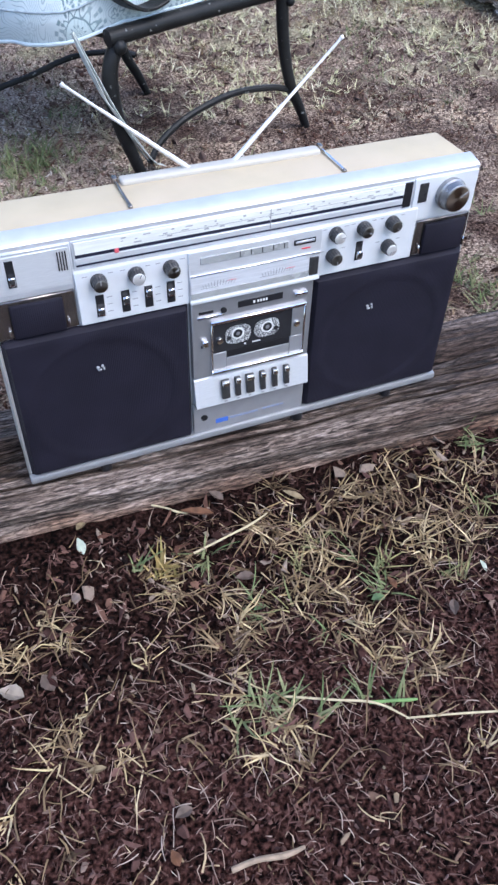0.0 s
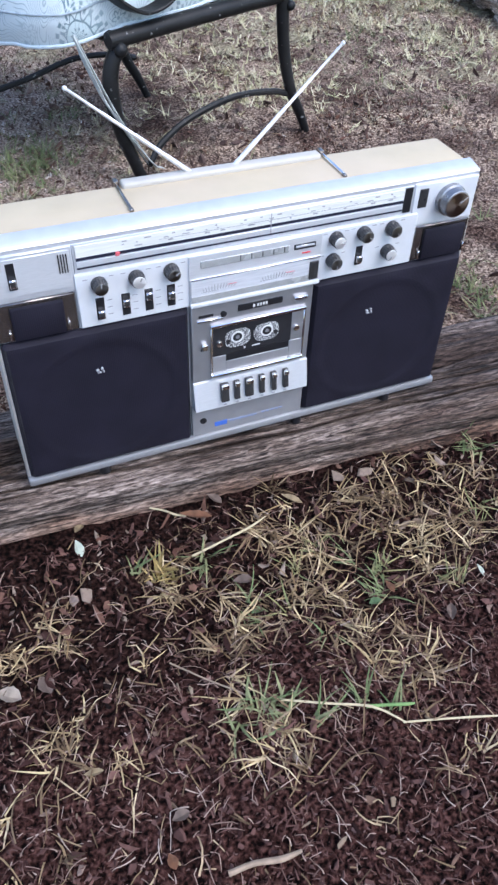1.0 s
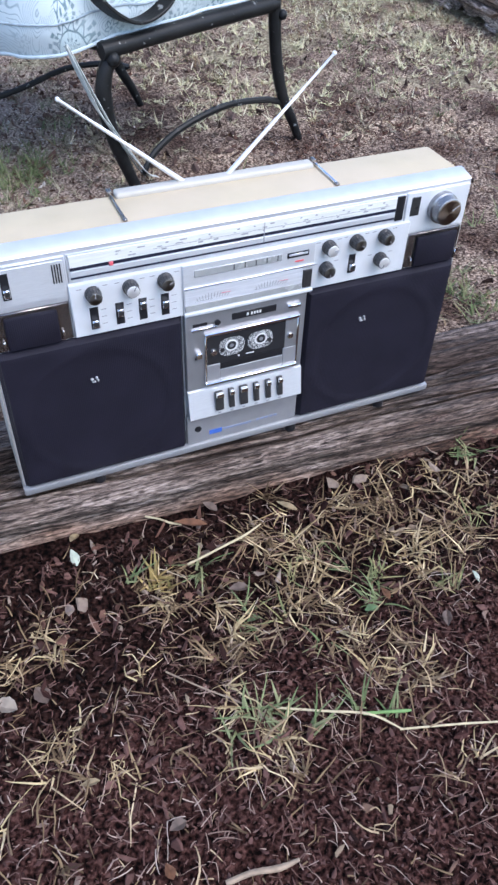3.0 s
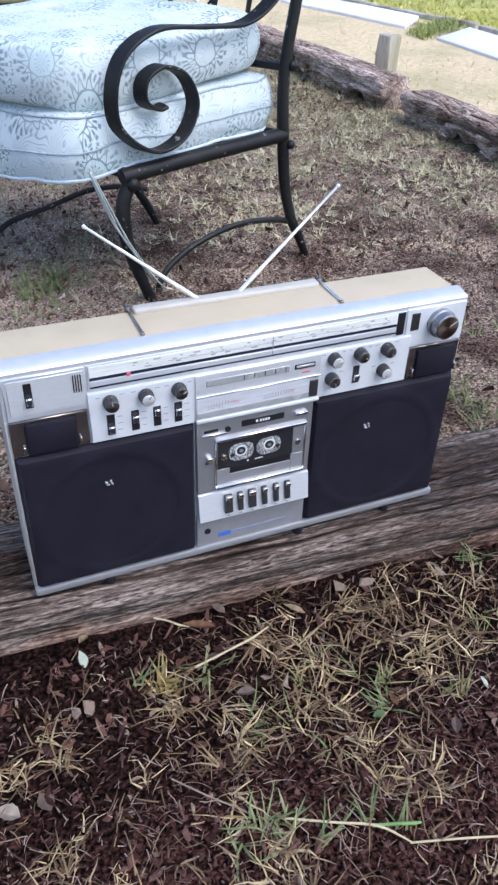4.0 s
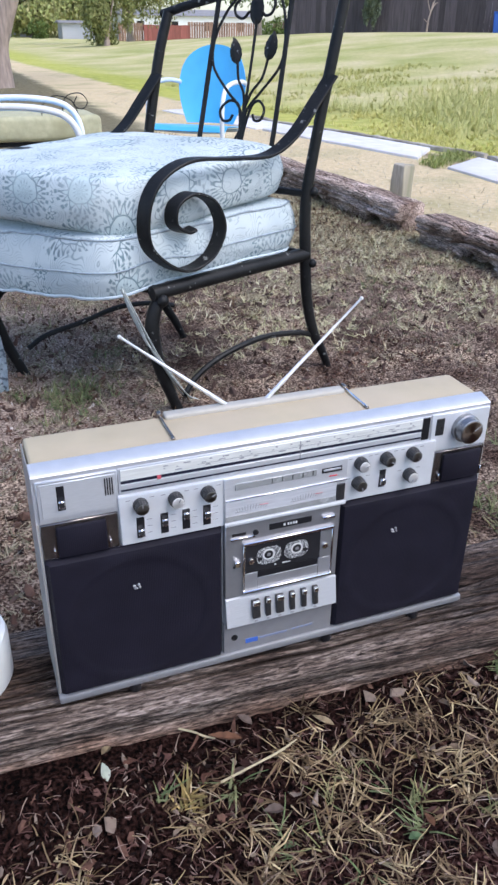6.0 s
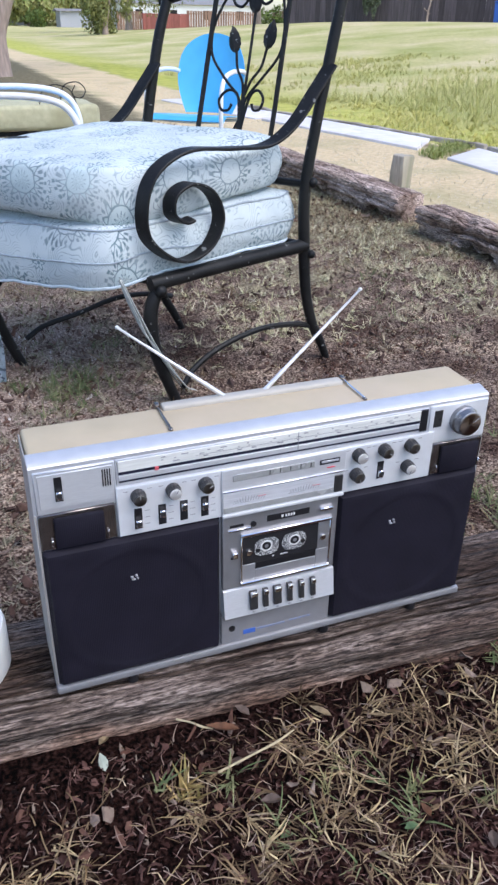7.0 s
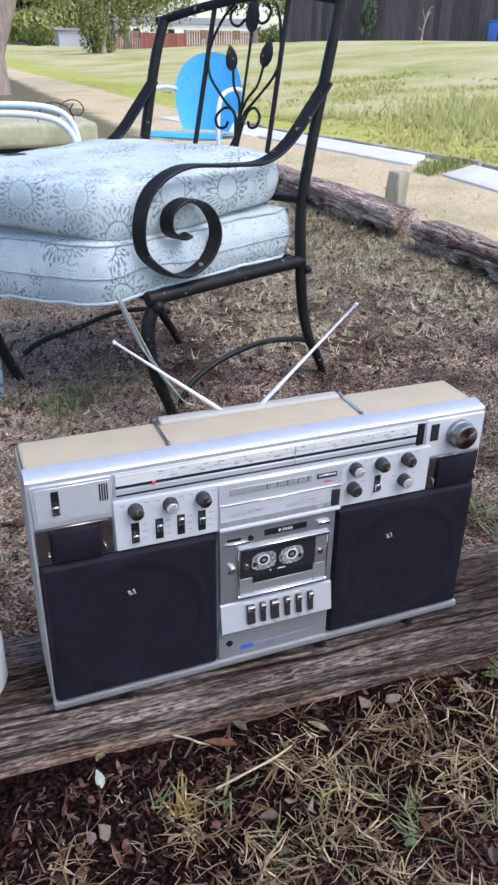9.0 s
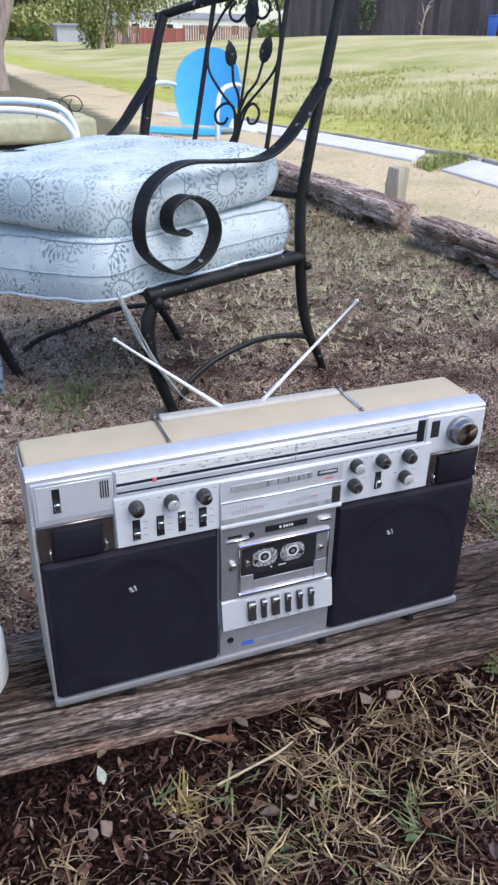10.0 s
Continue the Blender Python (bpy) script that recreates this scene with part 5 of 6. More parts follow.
    if ties:
        for pts in ([(-0.172, 0.0, 0.375), (-0.168, -0.02, 0.33), (-0.150, -0.03, 0.27), (-0.122, -0.03, 0.21), (-0.05, -0.02, 0.11), (0.02, 0.0, 0.035), (0.06, 0.01, 0.012)],
                    [(-0.160, 0.01, 0.375), (-0.150, -0.01, 0.32), (-0.125, -0.02, 0.25), (-0.09, -0.02, 0.18), (-0.02, -0.01, 0.08), (0.045, 0.02, 0.015)],
                    [(-0.166, 0.005, 0.375), (-0.164, -0.015, 0.32), (-0.140, -0.03, 0.24), (-0.108, -0.03, 0.19), (-0.04, -0.01, 0.095), (0.03, 0.02, 0.02)]):
            bm = add_sweep(bmesh.new(), spline([cp(*p) for p in pts], 8), bar(0.002, 0.011), ACROSS + Vector((0.4, 0, 0)))
            part("tie", bm, M_STRAP, c, "pale cloth tie hanging to the ground")
    return c


M_SEAM = mat("grey_blue_seam_cloth", (0.30, 0.35, 0.38), 0.85, 0.0, 0.2, 60)
M_STRAPBLUE = mat("pale_piping_cloth", (0.50, 0.57, 0.60), 0.85, 0.0, 0.1, 60)
cushion("seat_cushion", -0.172, 0.455, 0.022, 0.58, 0.352, 0.522, 1.0, "pale blue patterned seat cushion lying on the iron chair", 0.05, True, 0.032, 7.0, 0.016, 0.022)
cushion("back_cushion", -0.185, 0.452, 0.030, 0.64, 0.488, 0.652, 5.0, "pale blue patterned plump cushion lying on the seat cushion", 0.12, False, 0.0, 4.5, 0.044, 0.034, 0.024)


def hanging_cloth():
    bm = bmesh.new()
    rows = []
    for j in range(25):
        t = j / 24
        row = []
        for i in range(7):
            u = i / 6
            x = -0.346 + 0.073 * u - 0.012 * t + 0.004 * math.sin(9 * t + 5 * u)
            y = 1.372 - 0.03 * t + 0.008 * math.sin(6.3 * u * 1.5 + 4 * t)
            row.append(bm.verts.new((x, y, 0.004 + 0.345 * t)))
        rows.append(row)
    for A, B in zip(rows, rows[1:]):
        for i in range(6):
            bm.faces.new((A[i], A[i + 1], B[i + 1], B[i]))
    bmesh.ops.solidify(bm, geom=bm.faces[:], thickness=0.003)
    ob = part("hanging_cloth", bm, mat("printed_cloth", (0.46, 0.53, 0.57), 0.85, 0.0, 0.2, 60, 0.3, 300, fleck=((0.17, 0.20, 0.23), 75, 0.53)))
    tagged(ob, "pale grey-blue cloth end hanging from the cushion to the ground", "cloth")


hanging_cloth()


# ---- the metal lawn chairs ----
def lawn_chair(m, label):
    c = thing("lawn_chair", m, label, "chair", "metal lawn chairs")

    def shell(pt, nu, nv, thick):
        bm = bmesh.new()
        fr = [[bm.verts.new(pt(i / nu, j / nv)) for i in range(nu + 1)] for j in range(nv + 1)]
        for A, B in zip(fr, fr[1:]):
            for i in range(nu):
                bm.faces.new((A[i], A[i + 1], B[i + 1], B[i]))
        bmesh.ops.recalc_face_normals(bm, faces=bm.faces)
        bmesh.ops.solidify(bm, geom=bm.faces[:], thickness=thick)
        return bm

    def back(u, v):
        # rounded shell: narrow at the seat, widest high up, arched at the top
        top = 0.50 * math.sqrt(max(0.0, 1 - abs(2 * u - 1) ** 2.6)) if v > 0.55 else None
        w = 0.165 + 0.070 * math.sin(math.pi * min(1, v * 0.75))
        x = (2 * u - 1) * w
        full = 0.475
        arch = 0.17 * (1 - math.sqrt(max(0.0, 1 - (abs(2 * u - 1) * 0.97) ** 2)))
        h = v * (full - arch)
        dish = 0.05 * (1 - (2 * u - 1) ** 2)
        return (x, 0.16 + 0.26 * h + dish - 0.03 * (h / full) ** 2, 0.40 + h)

    def seat(u, v):
        x = (2 * u - 1) * (0.25 - 0.02 * v)
        y = -0.27 + 0.47 * v
        return (x, y, 0.43 - 0.045 * v - 0.020 * (1 - (2 * u - 1) ** 2) * math.sin(math.pi * v) - 0.035 * max(0, 0.15 - v) / 0.15)

    part("backrest", shell(back, 20, 18, 0.004), M_BLUEPAINT, c, "sky blue pressed steel shell back")
    part("crease", tube([back(0.02, 0.55), back(0.25, 0.55), back(0.5, 0.55), back(0.75, 0.55), back(0.98, 0.55)], 0.0035, 6, 6), M_BLUEPAINT, c)
    part("seat", shell(seat, 16, 16, 0.004), M_BLUEPAINT, c, "sky blue pressed steel seat")
    for s in (-1, 1):
        x = 0.245 * s
        part("tube_frame", tube([(x * 0.92, 0.27, 0.64), (x, 0.10, 0.665), (x, -0.10, 0.665), (x, -0.235, 0.635), (x, -0.295, 0.55), (x, -0.30, 0.40), (x, -0.27, 0.18), (x, -0.22, 0.05),
                                 (x, -0.12, 0.015), (x, 0.15, 0.013), (x, 0.33, 0.015)], 0.0140, 8, 12), M_WHITEPAINT, c, "white enamelled tube arm and leg")
    part("rear_tube", tube([(-0.245, 0.33, 0.015), (0, 0.34, 0.015), (0.245, 0.33, 0.015)], 0.0140, 4, 12), M_WHITEPAINT, c)
    for y, z in ((-0.24, 0.395), (0.14, 0.37)):
        part("seat_support", tube([(-0.245, y, z + 0.0), (0, y, z - 0.01), (0.245, y, z)], 0.010, 4, 8), M_WHITEPAINT, c)
    return c


chair_a = lawn_chair(pose(1.30, 4.40, 0.0, 0, 0, -38), "sky blue metal shell-back lawn chair with white tube arms")
chair_b = copy_thing(chair_a, pose(-0.04, 2.95, 0.0, 0, 0, 80))
tagged(chair_b, "sky blue metal lawn chair, white tube arms, beside the iron chair")


# ---- a bench with a thick cushion ----
def bench():
    b = thing("garden_bench", pose(-0.15, 4.45, 0), "black iron garden bench under a beige cushion", "bench")
    for x in (-0.72, 0.68):
        for y in (-0.2, 0.2):
            part("leg", tube([(x, y * 1.1, 0.0), (x, y, 0.15), (x, y, 0.345)], 0.012, 4, 8), M_IRON, b)
        part("arm_scroll", tube([(x - 0.15, -0.2, 0.345), (x - 0.15, -0.22, 0.52), (x - 0.12, -0.22, 0.60), (x - 0.04, -0.22, 0.615), (x + 0.0, -0.22, 0.57), (x - 0.03, -0.22, 0.53), (x - 0.08, -0.22, 0.55),
                                 (x - 0.06, -0.22, 0.60)], 0.0032, 8, 6), M_IRON, b)
        part("arm_loop", tube([(x - 0.26, -0.22, 0.345), (x - 0.27, -0.22, 0.53), (x - 0.20, -0.22, 0.60), (x - 0.10, -0.22, 0.58), (x - 0.06, -0.22, 0.50), (x - 0.05, -0.22, 0.345)], 0.0032, 8, 6), M_IRON, b)
    for y in (-0.2, 0.2):
        part("rail", box(-0.74, 0.70, y - 0.012, y + 0.012, 0.325, 0.35, 0.003, 1), M_IRON, b)
    bm = bmesh.new()
    for k in range(9):
        add_box(bm, -0.7 + 0.165 * k, -0.665 + 0.165 * k, -0.19, 0.19, 0.337, 0.345)
    part("slat_row", bm, M_IRON, b)
    bm = box(-0.78, 0.755, -0.26, 0.27, 0.352, 0.495, 0.035, 4)
    bmesh.ops.subdivide_edges(bm, edges=bm.edges, cuts=2, use_grid_fill=True)
    for v in bm.verts:
        v.co.z += 0.010 * noise.noise(v.co * 5)
    ob = part("bench_cushion", bm, M_OLIVE)
    ob.matrix_basis = pose(-0.15, 4.45, 0)
    tagged(ob, "thick beige cloth cushion lying on an iron bench", "cushion")


bench()


# ---- small things near the boombox ----
def jar():
    j = thing("plastic_jar", pose(-0.4565, 0.098, 0.108), "white plastic jar with a pink lid, standing on the timber", "jar")
    bm = bmesh.new()
    add_lathe(bm, [(0.060, 0.0), (0.070, 0.004), (0.074, 0.012), (0.0745, 0.06), (0.0745, 0.078), (0.072, 0.087), (0.050, 0.092), (0.0495, 0.225), (0.062, 0.23)], Matrix.Identity(4), 40)
    part("body", bm, M_JUG, j, "white plastic body with a stepped shoulder")
    bm = bmesh.new()
    add_lathe(bm, [(0.052, 0.222), (0.0532, 0.225), (0.0532, 0.246), (0.050, 0.250), (0.02, 0.251)], Matrix.Identity(4), 40)
    part("lid", bm, M_CAP, j, "pink plastic lid")


jar()


def block():
    b = box(-0.08, 0.08, -0.06, 0.06, -0.02, 0.09, 0.012, 2)
    bmesh.ops.subdivide_edges(b, edges=b.edges, cuts=4, use_grid_fill=True)
    for v in b.verts:
        v.co += 0.010 * Vector((noise.noise(v.co * 22), noise.noise(v.co * 22 + Vector((5, 1, 2))), noise.noise(v.co * 22 + Vector((1, 7, 2)))))
    ob = part("concrete_block", b, M_CONCRETEGREY)
    ob.matrix_basis = pose(-0.385, 1.50, 0, 0, 0, 25)
    tagged(ob, "rough grey concrete block on the soil beside the chair", "block")


M_CONCRETEGREY = mat("grey_rough_concrete", (0.30, 0.30, 0.30), 0.85, 0.0, 0.3, 30, 0.8, 120, second=(0.18, 0.18, 0.19))
block()


def fallen_leaf(x, y, z, size, turn, lift, material, label, wide=0.5):
    bm = bmesh.new()
    n, rows = 9, []
    for i in range(n + 1):
        t = i / n
        w = wide * size * math.sin(math.pi * t ** 0.85) * (1 - 0.1 * (i % 2)) + 0.0004
        rows.append([bm.verts.new((k * w * 0.5, (t - 0.5) * size, abs(k) * w * 0.28 + 0.25 * size * (t - 0.5) ** 2)) for k in (-1, -0.5, 0, 0.5, 1)])
    for A, B in zip(rows, rows[1:]):
        for j in range(4):
            bm.faces.new((A[j], A[j + 1], B[j + 1], B[j]))
    bmesh.ops.solidify(bm, geom=bm.faces[:], thickness=0.0006)
    ob = part("fallen_leaf", bm, material)
    ob.matrix_basis = pose(x, y, z, lift, 8, turn)
    tagged(ob, label, "leaf", "fallen leaves")


M_PALELEAF = mat("pale_leaf", (0.56, 0.60, 0.50), 0.6, 0.0, 0.1, 80)
M_BROWNLEAF = mat("brown_leaf", (0.20, 0.09, 0.045), 0.7, 0.0, 0.3, 90, 0.4, 200)
M_TANLEAF = mat("tan_leaf", (0.34, 0.26, 0.15), 0.7, 0.0, 0.3, 90, 0.4, 200)
M_GREYLEAF = mat("grey_leaf", (0.20, 0.145, 0.115), 0.75, 0.0, 0.25, 90, 0.4, 200)
M_SCRAPLEAF = mat("buff_leaf", (0.42, 0.35, 0.28), 0.75, 0.0, 0.25, 90, 0.4, 200)
M_GREENLEAF = mat("green_leaf", (0.13, 0.21, 0.09), 0.55, 0.0, 0.2, 90, 0.3, 200)
LEAVES = [
    (-0.289, -0.082, 0.055, 0.026, 20, 50, M_PALELEAF, "pale fallen leaf standing on the soil", 0.55),
    (-0.116, -0.085, 0.055, 0.050, 70, 8, M_BROWNLEAF, "rust brown fallen leaf beside the timber", 0.35),
    (-0.280, -0.049, 0.055, 0.022, 140, 15, M_TANLEAF, "tan fallen leaf by the timber", 0.60),
    (0.079, -0.290, 0.010, 0.026, 100, 20, M_GREENLEAF, "green fallen leaf in the straw", 0.60),
    (0.171, -0.343, 0.010, 0.034, 150, 15, M_GREYLEAF, "grey curled fallen leaf in the straw", 0.40),
    (-0.084, -0.195, 0.021, 0.030, 80, 5, M_GREYLEAF, "grey fallen leaf lying on soil", 0.60),
    (0.111, -0.274, 0.011, 0.020, 10, 10, M_BROWNLEAF, "reddish brown fallen leaf in the straw", 0.60),
    (-0.422, -0.246, 0.012, 0.034, 60, 10, M_SCRAPLEAF, "pale buff fallen leaf on soil", 0.70),
    (-0.376, -0.248, 0.012, 0.028, 20, 5, M_GREYLEAF, "grey fallen leaf on soil", 0.80),
    (-0.347, -0.378, 0.010, 0.024, 85, 5, M_TANLEAF, "tan fallen leaf on soil", 0.40),
    (-0.268, -0.462, 0.010, 0.022, 100, 5, M_GREYLEAF, "grey fallen leaf on mulch", 0.70),
    (-0.292, -0.503, 0.010, 0.018, 10, 10, M_BROWNLEAF, "brown fallen leaf on mulch", 0.70),
    (-0.083, -0.245, 0.013, 0.030, 120, 30, M_GREENLEAF, "narrow green leaf in the straw", 0.35),
    (0.031, -0.103, 0.052, 0.036, 60, 20, M_TANLEAF, "olive tan leaf beside the timber", 0.40),
    (-0.078, -0.064, 0.055, 0.026, 40, 12, M_GREYLEAF, "grey fallen leaf by the timber", 0.60),
    (0.251, -0.296, 0.010, 0.020, 30, 40, M_PALELEAF, "small pale leaf in the straw", 0.50),
]
for args in LEAVES:
    fallen_leaf(*args)


# ---- litter, straw and grass ----
TUFTS = [(-0.186, -0.152, 1), (-0.163, -0.171, 0.7), (-0.160, -0.197, 0.5), (-0.007, -0.152, 0.8), (-0.033, -0.127, 0.7), (0.052, -0.144, 0.7), (0.035, -0.182, 0.9), (0.067, -0.211, 0.7), (-0.007, -0.233, 1.1), (0.023, -0.263, 1), (-0.045, -0.238, 0.7), (-0.043, -0.193, 0.6), (0.186, -0.222, 1.1), (0.243, -0.211, 1.1), (0.299, -0.204, 0.9), (0.181, -0.263, 0.7), (0.166, -0.186, 0.8), (0.129, -0.144, 0.7), (0.176, -0.148, 0.6), (-0.124, -0.264, 0.8), (-0.143, -0.301, 0.9), (-0.099, -0.264, 0.7), (0.009, -0.307, 0.9), (0.092, -0.377, 1.2), (0.104, -0.400, 1), (0.083, -0.364, 0.7), (0.036, -0.355, 0.5), (-0.390, -0.192, 0.9), (-0.362, -0.186, 0.7), (-0.337, -0.164, 0.5), (-0.365, -0.335, 0.45), (-0.332, -0.341, 0.3), (-0.378, -0.345, 0.35), (-0.249, -0.374, 0.3), (-0.112, -0.437, 0.9), (-0.116, -0.412, 0.6), (-0.181, -0.467, 0.25), (-0.455, -0.422, 0.5), (-0.426, -0.434, 0.3), (-0.361, -0.428, 0.15), (-0.261, -0.449, 0.2), (0.089, -0.526, 0.5), (0.229, -0.281, 0.4), (0.065, -0.116, 0.7), (0.120, -0.123, 0.8), (0.198, -0.126, 0.9), (0.266, -0.152, 1), (0.332, -0.167, 0.9), (0.328, -0.118, 0.6), (0.214, -0.173, 0.8), (0.010, -0.113, 0.6)]
GREENS = [(-0.122, -0.366, 1.2), (-0.118, -0.400, 0.5), (-0.076, -0.250, 0.4), (0.084, -0.267, 0.6), (0.082, -0.236, 0.5), (0.013, -0.424, 0.4), (-0.027, -0.311, 0.3), (-0.118, -0.153, 0.4), (-0.226, -0.138, 0.2), (0.369, -0.087, 0.8)]
M_PALEWEEDS = island_mat("pale_weeds", [(0.50, 0.48, 0.20), (0.64, 0.58, 0.30), (0.40, 0.42, 0.15), (0.68, 0.62, 0.38), (0.56, 0.54, 0.22)], 0.75)
M_LUSH = island_mat("lush_weeds", [(0.49, 0.47, 0.13), (0.60, 0.56, 0.19), (0.42, 0.43, 0.12), (0.63, 0.57, 0.26)], 0.7)
M_STRAWPALE = island_mat("bleached_grass", [(0.52, 0.44, 0.31), (0.64, 0.56, 0.42), (0.44, 0.40, 0.24), (0.58, 0.50, 0.35)], 0.8)

rng = np.random.default_rng(11)


def level(x, y):
    z = lie(x, y)
    return z + rough_at(x, y) * bumps(x, y)


def blades(name, roots, length, width, rise, curl, material, label, seg=5, heading=None, lie_flat=0.0):
    """Thin tapering blades, each a bent strip of its own. rise: how steep it starts; curl: how far it bends over."""
    V, F = [], []
    for x, y in roots:
        L, w = length[0] + (length[1] - length[0]) * rng.random() ** 1.6, width[0] + (width[1] - width[0]) * rng.random()
        a = rng.random() * 2 * math.pi if heading is None else heading + rng.normal() * 0.6
        up = rise[0] + (rise[1] - rise[0]) * rng.random()
        cv, tw = curl * (0.4 + rng.random()), rng.normal() * 0.55
        p = Vector((x, y, level(x, y) + 0.001 + lie_flat * rng.random()))
        b = len(V)
        for i in range(seg + 1):
            t = i / seg
            d = Vector((math.cos(a) * math.cos(up), math.sin(a) * math.cos(up), math.sin(up)))
            sd = Vector((-math.sin(a), math.cos(a), 0.35 * math.sin(tw)))
            k = w * (1 - t) ** 0.5 / 2 + 0.0002
            V.append(p - sd * k)
            V.append(p + sd * k)
            p = p + d * (L / seg)
            up -= cv / seg
            a += tw / seg
            if L > 0.012 and rng.random() < 0.22:
                a += rng.normal() * 0.7
            p.z = max(p.z, level(x, y) - 0.002) if L < 0.12 else max(p.z, lie(p.x, p.y) + 0.002)
        F += [(b + 2 * i, b + 2 * i + 1, b + 2 * i + 3, b + 2 * i + 2) for i in range(seg)]
    ob = from_arrays(name, V, F, material)
    return tagged(ob, label, "grass", kind="stuff")


def crowns(name, roots, count, length, width, rise, curl, material, label, seg=4, kink=0.0):
    """Tufts: from each root a handful of blades fans out. kink: how sharply dry blades are broken over."""
    V, F = [], []
    for x, y in roots:
        z, lean = level(x, y), rng.random() * 6.3
        for _ in range(int(rng.integers(*count))):
            a = lean + rng.normal() * 1.1
            L, w = length[0] + (length[1] - length[0]) * rng.random() ** 1.4, width[0] + (width[1] - width[0]) * rng.random()
            up = rise[0] + (rise[1] - rise[0]) * rng.random() ** 1.3
            cv, tw = curl * (rng.random() * 1.6 - 0.2), rng.normal() * 0.35
            p, b = Vector((x + rng.normal() * 0.004, y + rng.normal() * 0.004, z)), len(V)
            for i in range(seg + 1):
                t = i / seg
                sd = Vector((-math.sin(a), math.cos(a), 0.4 * math.sin(tw * 3)))
                k = w * (1 - t) ** 0.6 / 2 + 0.0002
                V += [p - sd * k, p + sd * k]
                p = p + Vector((math.cos(a) * math.cos(up), math.sin(a) * math.cos(up), math.sin(up))) * (L / seg)
                up, a = up - cv / seg, a + tw / seg
                if kink and rng.random() < 0.35:
                    a, up = a + rng.normal() * kink, up - abs(rng.normal()) * kink * 0.6
                p.z = max(p.z, z - 0.006 if not kink else z + 0.001)
            F += [(b + 2 * i, b + 2 * i + 1, b + 2 * i + 3, b + 2 * i + 2) for i in range(seg)]
    return tagged(from_arrays(name, V, F, material), label, "grass", kind="stuff")


def chips(name, roots, size, material, label):
    """Flat, irregular scraps of bark and leaf."""
    V, F = [], []
    for x, y in roots:
        s = size[0] + (size[1] - size[0]) * rng.random() ** 2.5
        m = Matrix.Translation((x, y, level(x, y) + 0.3 * s * rng.random() + 0.001)) @ Euler((rng.normal() * 0.7, rng.normal() * 0.6, rng.random() * 6.3)).to_matrix().to_4x4()
        n, b = 6, len(V)
        el, curl = 0.15 + 0.6 * rng.random() ** 1.5, 0.9 * rng.random()
        ring = [Vector((s * math.cos(2 * math.pi * k / n) * (0.5 + 0.7 * rng.random()), s * el * math.sin(2 * math.pi * k / n) * (0.5 + 0.7 * rng.random()), 0)) for k in range(n)]
        for p in ring:
            p.z = curl * p.x * p.x / s
        V += [m @ p for p in ring] + [m @ (p * 0.8 + Vector((0, 0, 0.25 * s * el))) for p in ring]
        F.append(tuple(b + n + k for k in range(n)))
        F += [(b + k, b + (k + 1) % n, b + n + (k + 1) % n, b + n + k) for k in range(n)]
    ob = from_arrays(name, V, F, material)
    return tagged(ob, label, "mulch", kind="stuff")


def scatter(n, x0, x1, y0, y1, keep=lambda x, y: True):
    out = []
    while len(out) < n:
        x, y = x0 + (x1 - x0) * rng.random(), y0 + (y1 - y0) * rng.random()
        if keep(x, y) and not (-0.065 < y < 0.185 and -1.7 < x < 1.7):
            out.append((x, y))
    return out


def around(centres, n, spread):
    out = []
    for x, y, k in centres:
        for _ in range(int(n * k)):
            px, py = x + rng.normal() * spread, y + rng.normal() * spread * 0.8
            if py < -0.058 or py > 0.19:
                out.append((px, py))
    return out


def patchy(x, y):
    return noise.noise((x * 2.1, y * 2.1, 5)) > rng.normal() * 0.25 - 0.05


def strawy(x, y):
    return noise.noise((x * 2.6 + 3, y * 2.6, 2)) + 0.42 * min(x, 2) > rng.normal() * 0.18 + 0.32


chips("mulch", scatter(4200, -0.75, 0.6, -0.85, -0.22, lambda x, y: noise.noise((x * 4, y * 4, 8)) > rng.normal() * 0.2 - 0.1 + 0.6 * (y + 0.45)), (0.0014, 0.006), M_DRYMULCH, "pale dry crumbs of mulch over the soil")
chips("mulch", scatter(9000, -1.7, 1.7, -1.9, -0.04, lambda x, y: abs(x) > 0.6 or y < -0.7), (0.002, 0.010), M_LITTER, "dark brown mulch over the wider soil")
blades("bark_fibres", scatter(3000, -1.7, 1.7, -1.9, -0.05, lambda x, y: abs(x) > 0.6 or y < -0.7), (0.008, 0.04), (0.0008, 0.002), (-0.1, 0.5), 0.4, M_NEEDLE, "shredded bark and root fibres over the wider soil", 3, None, 0.006)
chips("mulch", scatter(1500, -0.75, 0.75, -0.85, -0.05), (0.006, 0.017), M_LITTER, "dark clods and broken leaves in the soil")
chips("mulch", scatter(7600, -0.75, 0.75, -0.85, -0.27), (0.0014, 0.0065), M_LITTER, "reddish brown mulch and crumbs over the soil")
chips("mulch", scatter(5200, -0.75, 0.75, -0.33, -0.04), (0.0016, 0.0075), M_HUMUS, "dark humus and rotten leaves among the grass")
chips("mulch", scatter(2400, -0.9, 0.25, 0.19, 2.0), (0.007, 0.022), M_DUSTYLITTER, "tan and brown clods and leaves under the chair")
chips("mulch", scatter(1300, 0.1, 1.9, 0.19, 2.2), (0.008, 0.022), M_DARKCLOD, "dark purple-brown clods and leaves round the chair")
chips("mulch", scatter(24000, -0.9, 2.0, 0.17, 3.4), (0.003, 0.0115), M_DUSTYLITTER, "dark brown mulch and leaf scraps round the chair")
chips("mulch", scatter(5000, -1.6, 1.95, 3.0, 7.5), (0.008, 0.028), M_DUSTYLITTER, "brown leaf scraps in the far yard")
